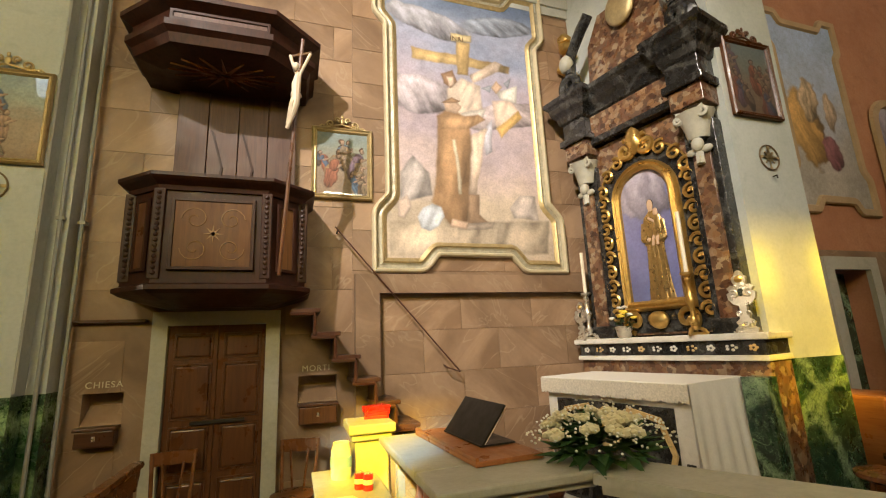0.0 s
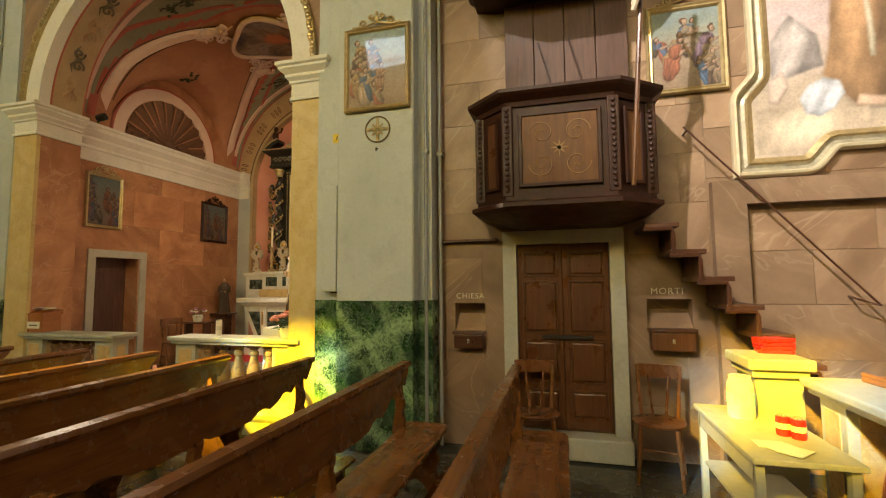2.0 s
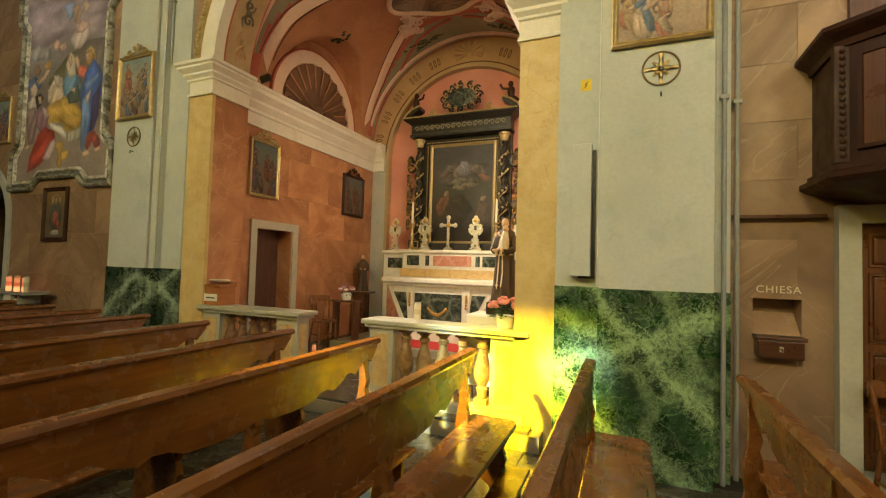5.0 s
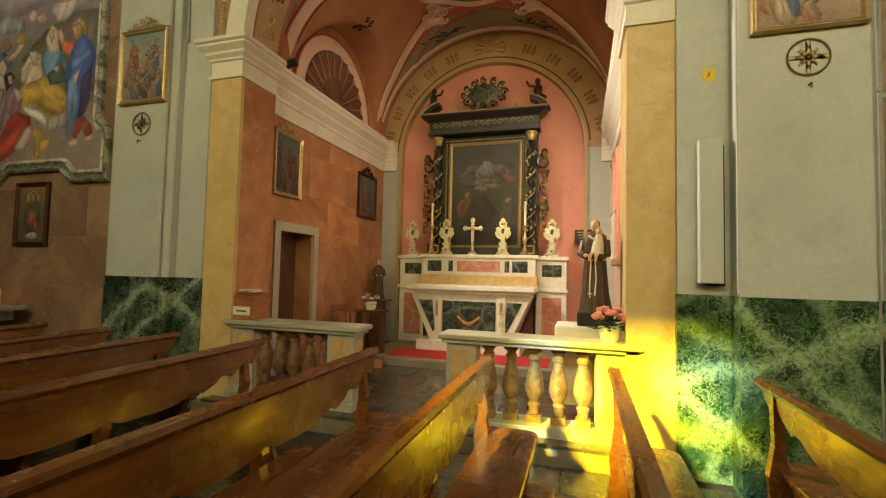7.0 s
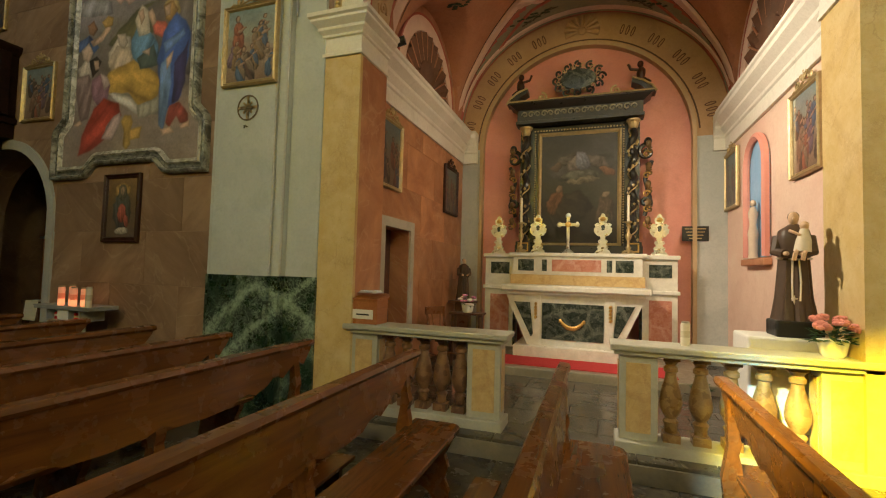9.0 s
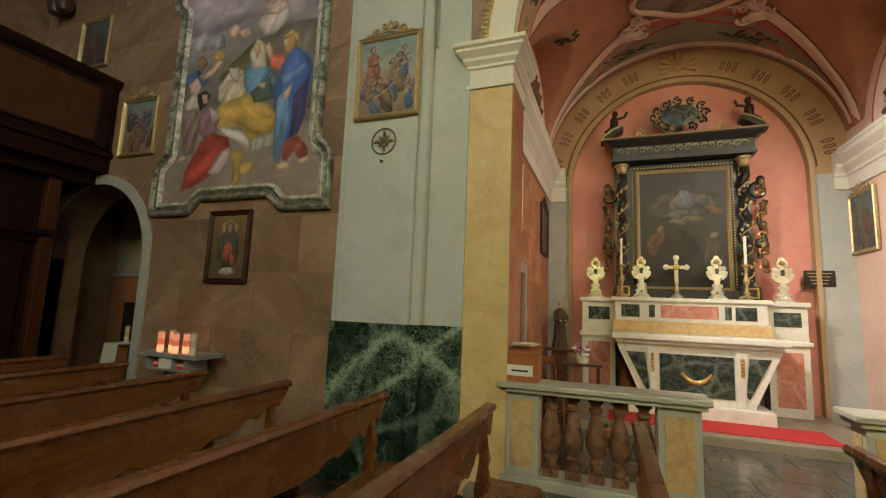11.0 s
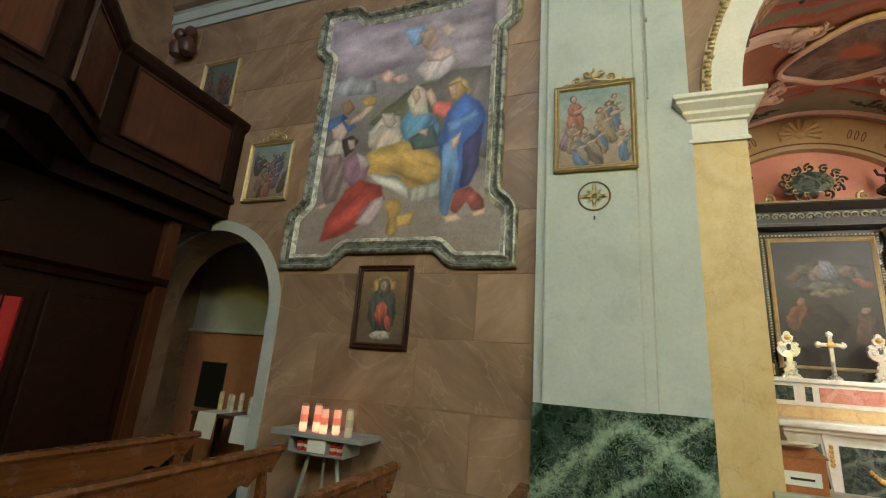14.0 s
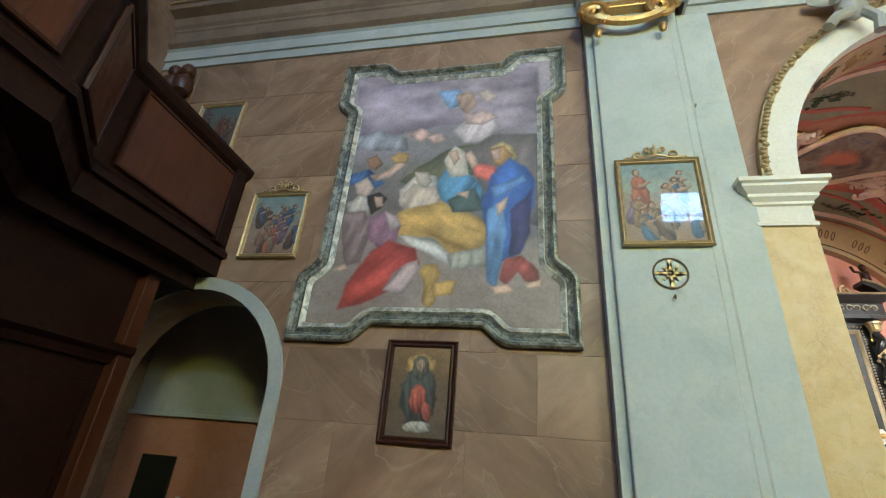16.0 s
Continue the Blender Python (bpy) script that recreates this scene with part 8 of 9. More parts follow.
for s in (-1, 1):
    tube(spiral(s * 0.13, 3.78, 0.13, 1.3, 1.5, s, -0.05), 0.035, 6, bm=bm)
    tube(spiral(s * 0.3, 1.83, 0.13, 1.3, -1.5, s, -0.05), 0.03, 6, bm=bm)
blob(0, -0.06, 3.86, 0.1, 0.07, 0.16, bm, 2, 0.3)
blob(0, -0.06, 1.83, 0.12, 0.06, 0.1, bm, 2, 0.3)
part("gilt_crest", bm, GOLD, sa, "gilt crest over the arch", True)
for s in (-1, 1):
    x = s * 0.71
    part("pilaster", box(x - 0.15, x + 0.15, -0.06, 0.1, 1.66, 3.75, 0.006), BLACKM, sa)
    part("red_strip", box(x - 0.085, x + 0.085, -0.085, -0.055, 1.72, 3.45, 0.006), BREC, sa, "mottled red marble strip")
    part("pilaster_foot", box(x - 0.17, x + 0.17, -0.1, 0.1, 1.661, 1.8, 0.01), BLACKM, sa)
    bm = blob(x, -0.12, 3.5, 0.06, 0.05, 0.08, sub=3)
    for q in (-1, 1):
        blob(x + q * 0.07, -0.1, 3.44, 0.06, 0.03, 0.04, bm, 2)
    tube([(x, -0.1, 3.42), (x, -0.11, 3.3)], 0.04, 6, bm=bm)
    part("carved_console", bm, STONE, sa, "pale carved console", True)
    bm = lathe([(0.1, 0), (0.12, 0.1), (0.16, 0.24), (0.18, 0.28)], 12, x, -0.06, 3.56)
    for q in (-1, 1):
        tube(spiral(x + q * 0.13, 3.8, 0.06, 1.4, 1.5, q, -0.17, 16), 0.022, 5, bm=bm)
    part("capital", bm, STONE, sa, "pale carved capital", True)
    part("block", box(x - 0.17, x + 0.17, -0.2, 0.1, 3.9, 4.1, 0.008), BREC, sa)
    bm = bmesh.new()
    box(x - 0.21, x + 0.21, -0.25, 0.2, 4.1, 4.18, 0.008, bm)
    box(x - 0.17, x + 0.17, -0.2, 0.2, 4.18, 4.4, 0.005, bm)
    part("entablature_block", bm, BLACKM, sa)
    sc = sweep([(x - 0.17, 0.2, 4.4), (x - 0.17, -0.2, 4.4), (x + 0.17, -0.2, 4.4), (x + 0.17, 0.2, 4.4)], [(0, 0), (0.03, 0.02), (0.05, 0.1), (0.1, 0.16), (0.12, 0.24), (0.16, 0.28), (0.16, 0.34), (0, 0.34)])
    box(x - 0.17, x + 0.17, -0.2, 0.2, 4.4, 4.74, bm=sc)
    part("cornice_block", sc, BLACKM, sa)
    bm = bmesh.new()
    tube(spiral(s * 0.74, 4.95, 0.16, 1.5, -1.5, s, -0.12), 0.06, 8, bm=bm)
    tube([(s * 0.72, -0.12, 5.1), (s * 0.7, -0.12, 5.35), (s * 0.5, -0.12, 5.6), (s * 0.35, -0.12, 5.75)], 0.07, 8, bm=bm)
    part("scroll_pediment", bm, BLACKM, sa, "", True)
    part("pediment_bust", blob(s * 0.74, -0.16, 5.25, 0.1, 0.09, 0.12, sub=3, rough=0.15), STONE, sa, "pale carved head-like knob", True)
part("frieze", box(-0.54, 0.54, -0.08, 0.2, 4.1, 4.42, 0.004), BREC, sa)
sc = sweep([(-0.54, -0.08, 4.4), (0.54, -0.08, 4.4)], [(0, 0), (0.03, 0.02), (0.05, 0.1), (0.1, 0.16), (0.12, 0.24), (0.16, 0.28), (0.16, 0.34), (-0.25, 0.34), (-0.25, 0)])
part("cornice", sc, BLACKM, sa)
part("architrave", box(-0.54, 0.54, -0.12, 0.2, 4.02, 4.1, 0.008), BLACKM, sa)
part("upper_panel", prism([(-0.55, 4.74), (0.55, 4.74), (0.5, 5.4), (0.3, 5.75), (-0.3, 5.75), (-0.5, 5.4)], "y", 0.0, 0.2), BREC, sa, "mottled marble panel of the pediment")
part("upper_oval", blob(0.05, -0.05, 5.6, 0.2, 0.06, 0.24, sub=3), GOLDF, sa, "gilt oval", True)


def on_altar(x, y, z, rz=0):
    return SA @ pose(x, y, z, 0, 0, rz)


figure = plain("gilt_figure", (0.5, 0.33, 0.12), 0.3, 0.8, 0.7, 22, 0.6)
robed("gilt_statue", on_altar(0.06, -0.03, 2.0) @ Matrix.Diagonal((0.75, 0.16, 1, 1)), 1.15, figure, FLESH, "gilt standing figure in front of the blue niche", "statue", True, figure)
solid("pillar_back", moved(box(-1.3, 0.85, 0.3, 0.6, 0, TOP), SA), GREENGREY, "plastered wall behind the side altar", "wall", "structure")
ac = thing("altar_cloth", SA, "white altar cloth with a broad lace border", "cloth")
part("top", box(-0.79, 0.79, -1.05, -0.22, 1.283, 1.3, 0.006), CLOTH, ac)
bm = bmesh.new()
cols = [[None] * 9 for _ in range(25)]
for i in range(25):
    for j in range(9):
        y = -1.05 + 0.83 * i / 24
        z = 1.295 - 1.05 * j / 8
        cols[i][j] = bm.verts.new((0.795 + 0.02 * math.sin(i * 1.3) * (j / 8) + 0.06 * j / 8, y - 0.05 * j / 8 * (1 if i < 12 else 0), z))
for i in range(24):
    for j in range(8):
        bm.faces.new((cols[i][j], cols[i + 1][j], cols[i + 1][j + 1], cols[i][j + 1]))
part("side_drop", bm, CLOTH, ac, "cloth hanging down the side", True)
bm = bmesh.new()
for k in range(40):
    x = -0.79 + 1.58 * k / 40
    prism([(x, 1.29), (x + 0.0385, 1.29), (x + 0.0385, 1.16 + 0.012 * math.sin(k * 1.57)), (x + 0.02, 1.145), (x, 1.16 + 0.012 * math.sin(k * 1.57 - 1.57))], "y", -1.062, -1.052, bm)
part("lace_border", bm, LACE, ac, "cream lace border")
candlestick(on_altar(-0.86, -0.14, 1.66), 0.55, 0.5, SILVER, "tall silvered candlestick with a white candle on the side altar", "side altar candlesticks")
candlestick(on_altar(0.42, -0.16, 1.66), 0.6, 0.62, GOLD, "tall gilt candlestick with a white candle on the side altar", "side altar candlesticks")
for x in (-1.0, 0.85):
    ob = copy_thing(rl, on_altar(x, -0.1, 1.66) @ Matrix.Scale(0.7 if x < 0 else 0.85, 4))
    ob.scale = (0.7, 0.7, 0.7) if x < 0 else (0.85, 0.85, 0.85)
bouquet("flower_vase", on_altar(-0.36, -0.17, 1.66), 0.13, 0.24, 12, [YELF, WHITEF], SILVER, "yellow and white flowers in a vase on the side altar", 40, 8, 0.04)

# things on and by the communion rail
ld = thing("lectern_board", pose(1.1, 2.92, 1.031, 0, 0, 3), "varnished wooden board with an open black folder", "lectern")
part("board", box(-0.2, 0.22, -0.55, 0.5, 0.0, 0.03, 0.006), LIGHTW, ld)
part("ledge", box(-0.2, -0.18, -0.55, 0.5, 0.03, 0.05, 0.004), LIGHTW, ld)
fo = thing("black_folder", pose(1.08, 2.95, 1.065, 0, 0, 3), "open black folder propped up, with papers", "folder")
part("back_cover", moved(box(-0.012, 0.0, -0.3, 0.3, 0.0, 0.28), Matrix.Rotation(radians(38), 4, "Y")), BLACK, fo)
part("pages", moved(box(0.0, 0.012, -0.29, 0.29, 0.01, 0.27), Matrix.Rotation(radians(38), 4, "Y")), CLOTH, fo)
part("front_cover", box(-0.02, 0.22, -0.3, 0.3, 0.0, 0.01), BLACK, fo)
big = bouquet("white_bouquet", pose(1.62, 2.24, 0.96), 0.32, 0.22, 22, [CREAMF], None, "large arrangement of white roses with ferns on the rail", 170, 11, 0.06)
bm = bmesh.new()
rnd = random.Random(5)
for k in range(260):
    a, q = rnd.uniform(0, 6.28), rnd.random() ** 0.5
    blob(0.4 * q * math.cos(a), 0.4 * q * math.sin(a), 0.1 + 0.26 * (1 - 0.6 * q * q) * rnd.uniform(0.7, 1.1), 0.008, 0.008, 0.007, bm, 1)
tagged(part("baby_breath", bm, WHITEF, big, "tiny white filler flowers"), kind="stuff")
ped = thing("stone_pedestal", pose(0.6, 3.85, 0), "yellow-lit square stone pedestal with a moulded top", "pedestal")
part("shaft", box(-0.13, 0.13, -0.16, 0.16, 0, 0.98, 0.008), STONE, ped)
part("cap", box(-0.18, 0.18, -0.22, 0.22, 1.03, 1.1, 0.012), STONE, ped)
part("neck", box(-0.155, 0.155, -0.19, 0.19, 0.98, 1.03, 0.01), STONE, ped)
for k in range(4):
    solid("red_hymn_book", moved(box(-0.1, 0.1, -0.07, 0.07, 0, 0.024, 0.004), Matrix.Translation((0.68, 3.95, 1.1 + 0.025 * k)) @ Matrix.Rotation(0.15 * (k - 1), 4, "Z")), [REDGLASS], "red hymn book in a stack on the pedestal", "book", group="stack of hymn books")
tb = thing("small_table", pose(0.4, 3.4, 0), "small pale painted side table with leaflets", "table")
part("top", box(-0.24, 0.22, -0.5, 0.5, 0.72, 0.75, 0.006), STONE, tb)
for x in (-0.2, 0.18):
    for y in (-0.45, 0.45):
        part("leg", box(x - 0.02, x + 0.02, y - 0.02, y + 0.02, 0, 0.72, 0.003), STONE, tb)
part("shelf", box(-0.2, 0.18, -0.45, 0.45, 0.38, 0.4), STONE, tb)
part("apron", box(-0.22, -0.2, -0.45, 0.45, 0.62, 0.72), STONE, tb)
jug = thing("water_jug", pose(0.36, 3.62, 0.75), "pale cylindrical vessel with a lid on the table", "vessel")
part("body", lathe([(0.07, 0), (0.075, 0.02), (0.072, 0.2), (0.06, 0.23), (0.06, 0.25)], 16), WHITEF, jug, "", True)
part("band", lathe([(0.078, 0.08), (0.078, 0.15)], 16), BLUEP, jug)
for x, y in ((0.45, 3.3), (0.5, 3.25)):
    votive(pose(x, y, 0.75), 0.11, False, "red votive cup on the small table", 0.035)["label"] = "red votive cup on the small table"
for ob in list(bpy.data.objects):
    if ob.name.startswith("votive_candle") and ob.get("label") == "red votive cup on the small table":
        for ch in ob.children:
            if ch.name.startswith("cup"):
                ch.data.materials[0] = REDGLASS
for k in range(3):
    solid("leaflet", moved(box(-0.07, 0.07, -0.05, 0.05, 0, 0.004), Matrix.Translation((0.32 + 0.03 * k, 3.12 - 0.06 * k, 0.751 + 0.0045 * k)) @ Matrix.Rotation(0.4 * k, 4, "Z")), CLOTH, "printed leaflet lying on the small table", "leaflet", group="leaflets on the table")
for x, y in ((4.2, 2.35), (4.85, 2.5)):
    sl = thing("round_stool", pose(x, y, 0), "round dark wooden stool with turned legs", "stool", "round stools")
    part("seat", lathe([(0.2, 0.56), (0.23, 0.58), (0.23, 0.61), (0.2, 0.62)], 20), CHAIRW, sl, "", True)
    for k in range(4):
        a = math.pi / 4 + k * math.pi / 2
        part("leg", tube([(0.13 * math.cos(a), 0.13 * math.sin(a), 0.57), (0.18 * math.cos(a), 0.18 * math.sin(a), 0)], 0.018, 8), CHAIRW, sl)
# chancel wall paintings
pts = fancy_outline(1.5, 2.9)
th = thing("wall_painting", pose(6.75, 3.69, 4.6), "tall fresco of figures on clouds in an ochre frame", "painting")
FR = painted("painted_chancel_fresco", ((0.0, (0.4, 0.36, 0.3)), (0.3, (0.5, 0.46, 0.42)), (0.6, (0.45, 0.52, 0.68)), (1.0, (0.42, 0.52, 0.74))), [(-0.1, -0.12, 0.12, 0.2, 15, (0.6, 0.36, 0.12)), (-0.05, 0.05, 0.06, 0.12, 0, (0.62, 0.46, 0.3)), (0.05, -0.22, 0.08, 0.09, 0, (0.3, 0.12, 0.14)), (0.1, 0.0, 0.05, 0.1, 0, (0.6, 0.44, 0.3))], 0, 0.05)
canvas(FR, 1.5, 2.9, 0.015, th, pts, -0.006)
part("frame", sweep([(x, -0.01, z) for x, z in pts], [(-0.06, 0), (0.06, 0), (0.04, 0.03), (-0.04, 0.03)], True, (0, -1, 0)), OCHRE, th)
th = thing("chancel_niche", pose(8.3, 3.69, 4.1), "round-headed dark niche in an ochre frame", "niche")
sh2 = [(-0.42, -0.8)] + [(-0.42 * math.cos(radians(a)), 0.4 + 0.42 * math.sin(radians(a))) for a in range(0, 181, 15)] + [(0.42, -0.8)]
canvas(SKYB, 0.86, 1.64, 0.03, th, sh2, -0.006)
part("frame", sweep([(x, -0.01, z) for x, z in sh2], [(-0.04, 0), (0.1, 0), (0.08, 0.05), (-0.02, 0.04)], True, (0, -1, 0)), OCHRE, th)
solid("yellow_cloth_box", box(4.95, 5.5, 2.7, 3.3, 0, 1.05, 0.03), LIGHTW, "orange-lit wooden cupboard beyond the pillar", "cupboard")

# ---- plaster scrolls and painted sprigs of the chapel vault ----
DARKLINE = plaster("dark_painted_line", (0.09, 0.05, 0.03), (0.13, 0.07, 0.045), (0.06, 0.03, 0.02))
SPRIG = plaster("dark_painted_sprig", (0.1, 0.08, 0.05), (0.16, 0.12, 0.07), (0.06, 0.05, 0.03))


def on_vault(bm, x, y, turn, lift=0.03):
    """Lay a flat ornament drawn in (x, z) against the vault at (x, y)."""
    c, s_ = math.cos(radians(turn)), math.sin(radians(turn))
    for v in bm.verts:
        X, Y = x + v.co.x * c - v.co.z * s_, y + v.co.x * s_ + v.co.z * c
        X = min(max(X, CHX0 + 0.02), CHX1 - 0.02)
        v.co = (X, Y, vault_z(X, Y) - lift + v.co.y)
    return bm


for sx_ in (-1, 1):
    for sy_ in (-1, 1):
        bm = bmesh.new()
        for q in (-1, 1):
            tube(spiral(0.1, q * 0.13, 0.1, 1.4, 1.5, q, 0, 18), 0.022, 5, bm=bm)
            tube(spiral(0.3, q * 0.09, 0.08, 1.3, -1.0, -q, 0, 18), 0.018, 5, bm=bm)
            tube([(-0.08, 0, q * 0.2), (0.06, 0, q * 0.05), (0.25, 0, q * 0.02), (0.5, 0, q * 0.05)], 0.016, 5, bm=bm)
        blob(0.16, 0, 0, 0.12, 0.03, 0.05, bm, 2, 0.3)
        turn = math.degrees(math.atan2(sy_ * 0.5, sx_ * 0.73))
        solid("vault_scroll", on_vault(bm, ARC + sx_ * 0.62, 7.2 + sy_ * 0.48, turn, 0.06), PALEPINK, "pale plaster scrollwork at the foot of the medallion", "ornament", "structure", "vault scrolls", smooth=True)
        for off in (-0.13, 0.13):
            vault_band([(ARC + sx_ * 0.7, 7.2 + sy_ * 0.55 + off), (ARC + sx_ * 1.35, 7.2 + sy_ * 1.0 + off), (ARC + sx_ * 1.8, 7.2 + sy_ * 1.3 + off), (ARC + sx_ * 2.12, 7.2 + sy_ * 1.42 + off)], 0.022, 0.012, DARKLINE, "vault_shadow_line", "thin dark painted line along the rib")
        r = random.Random(7 + sx_ + 3 * sy_)
        bm = bmesh.new()
        tube([(-0.3, 0, -0.03), (-0.1, 0, 0.02), (0.1, 0, -0.02), (0.32, 0, 0.04)], 0.008, 4, bm=bm)
        for k in range(26):
            u = -0.28 + 0.56 * k / 25
            blob(u + r.uniform(-0.02, 0.02), 0, r.uniform(-0.05, 0.05) * (1.2 - abs(u) * 2.5), r.uniform(0.015, 0.035), 0.006, r.uniform(0.008, 0.02), bm, 1)
        solid("vault_sprig", on_vault(bm, ARC + sx_ * 0.75, 7.2 + sy_ * 1.38, 14 * sx_ * sy_, 0.008), SPRIG, "dark painted floral sprig on the sage vault field", "ornament", "structure", "vault sprigs")
# leaf scrolls and border lines painted on the soffit of the chapel arch
def on_soffit(a, pts, r=ARR - 0.012):
    """Points drawn along (run, across) laid on the soffit at angle a."""
    return [(ARC + r * math.cos(a + u / r), WALL + 0.34 + w, ARZ + r * math.sin(a + u / r)) for u, w in pts]


for k in range(13):
    a = radians(10 + 160 * k / 12)
    bm = bmesh.new()
    for q in (-1, 1):
        tube(on_soffit(a, [(p[0], p[2]) for p in spiral(q * 0.09, q * 0.02, 0.085, 1.3, 1.2, q, 0, 16)]), 0.014, 5, bm=bm)
        tube(on_soffit(a, [(0.0, 0.0), (q * 0.1, -0.08), (q * 0.2, -0.04)]), 0.016, 5, bm=bm, taper=[1.2, 1.0, 0.4])
    blob(*on_soffit(a, [(0, 0)])[0], 0.04, 0.05, 0.04, bm, 1, 0.3)
    solid("soffit_scroll", bm, SPRIG if k % 2 else CHOCHRE, "painted grey leaf scroll on the arch soffit", "ornament", "structure", "soffit scrolls", smooth=True)
for off in (0.115, 0.55):
    bm = ring_prism(arc(ARC, ARZ, ARR + 0.02, 180, 0, 48), arc(ARC, ARZ, ARR - 0.008, 180, 0, 48), "y", WALL + off, WALL + off + 0.02)
    solid("soffit_line", bm, REDBAND, "thin red line along the arch soffit", "trim", "structure")
for n, d in enumerate((1.84, 2.5)):
    outer, inner = arc(APC, APZ, d + 0.012, 176, 4, 48), arc(APC, APZ, d - 0.012, 176, 4, 48)
    solid("arch_line", ring_prism(outer, inner, "y", APY - 0.004, APY + 0.02), DARKLINE, "thin dark painted line on the arch band", "trim", "structure")
bm = bmesh.new()
for k in range(9):
    a = radians(-20 + 27.5 * k)
    tube([(APC + 0.05 * math.cos(a), APY - 0.005, APZ + 2.02 + 0.05 * math.sin(a)), (APC + 0.3 * math.cos(a), APY - 0.02, APZ + 2.02 + 0.25 * math.sin(a))], 0.045, 6, bm=bm, taper=[0.4, 1.1])
blob(APC, APY - 0.02, APZ + 2.0, 0.08, 0.04, 0.07, bm, 2)
solid("arch_shell", bm, CHOCHRE, "plaster shell at the crown of the altar arch", "ornament", "structure", smooth=True)

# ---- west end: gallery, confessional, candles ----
# Walnut deepened to near black, with the shade under the gallery put in.
SHADELOFTW = wood("shaded_gallery_walnut", (0.009, 0.003, 0.0018), (0.026, 0.008, 0.004), 0.45, 0)
SHADELOFTW.node_tree.nodes["Principled BSDF"].inputs["Specular IOR Level"].default_value = 0.2
gal = thing("choir_gallery", pose(0, 0, 0), "dark walnut organ gallery with panelled parapet, deepened to near black for shade", "gallery")
G = [(-13.1, 4.8), (-13.1, 3.16), (-12.5, 2.5), (-12.5, -1.5), (-13.1, -2.1), (-13.1, -3.6)]
part("deck", prism([(-15.0, 4.8)] + G + [(-15.0, -3.6)], "z", 3.2, 3.42), SHADELOFTW, gal)
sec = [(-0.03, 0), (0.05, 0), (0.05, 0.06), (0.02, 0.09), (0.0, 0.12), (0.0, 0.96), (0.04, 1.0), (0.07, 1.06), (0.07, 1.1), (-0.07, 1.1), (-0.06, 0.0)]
part("parapet", sweep([(x, y, 3.4) for x, y in G], [(-u, w) for u, w in sec]), SHADELOFTW, gal)
WARMW = wood("gallery_panel_wood", (0.05, 0.014, 0.004), (0.105, 0.032, 0.01), 0.4, 2)
for a, b in zip(G[1:], G):
    A, B = Vector(a), Vector(b)
    L = (B - A).length
    n = max(1, round(L / 1.3))
    for k in range(n):
        p, q = A + (B - A) * ((k + 0.08) / n), A + (B - A) * ((k + 0.92) / n)
        panel_on(gal, (p.x, p.y), (q.x, q.y), 3.52, 4.36, 0.05, WARMW, "raised walnut panel", 0.03)
part("corner_strip", box(-13.12, -13.03, 4.55, 4.68, 3.5, 4.38, 0.01), SHADELOFTW, gal)
part("beam", prism([(-13.3, 4.8), (-13.3, 3.0), (-12.75, 2.4), (-12.75, -1.4), (-13.3, -2.0), (-13.6, -2.0), (-13.6, 4.8)], "z", 3.05, 3.2), SHADELOFTW, gal)
con = thing("confessional", pose(0, 0, 0), "dark carved wooden confessional under the gallery, whose shade is in its colour", "confessional")
part("body", box(-14.95, -13.5, 0.2, 4.42, 0, 3.05), SHADELOFTW, con)
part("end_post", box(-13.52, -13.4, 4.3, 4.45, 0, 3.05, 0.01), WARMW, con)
part("cornice", sweep([(-13.5, 4.42, 2.2), (-13.5, 0.2, 2.2)], [(0, 0), (-0.05, 0.0), (-0.08, 0.06), (-0.14, 0.1), (-0.14, 0.16), (0, 0.16)]), SHADELOFTW, con)
for y0, y1 in ((3.35, 4.2), (2.55, 3.25), (1.6, 2.45), (0.5, 1.5)):
    part("panel", box(-13.5, -13.46, y0, y1, 0.2, 2.05, 0.015), SHADELOFTW, con)
part("pediment", prism([(1.9, 2.36), (3.9, 2.36), (3.6, 2.5), (3.2, 2.55), (2.9, 2.75), (2.6, 2.55), (2.2, 2.5)], "x", -13.52, -13.42), SHADELOFTW, con)
cur = bmesh.new()
rows_ = []
for k in range(17):
    y = 2.62 + 0.56 * k / 16
    rows_.append([cur.verts.new((-13.44 + 0.025 * math.sin(k * 1.4), y, z)) for z in (1.15, 1.5, 1.95)])
for r0, r1 in zip(rows_, rows_[1:]):
    for j in range(2):
        cur.faces.new((r0[j], r1[j], r1[j + 1], r0[j + 1]))
part("curtain", cur, REDC, con, "bright red curtain", True)


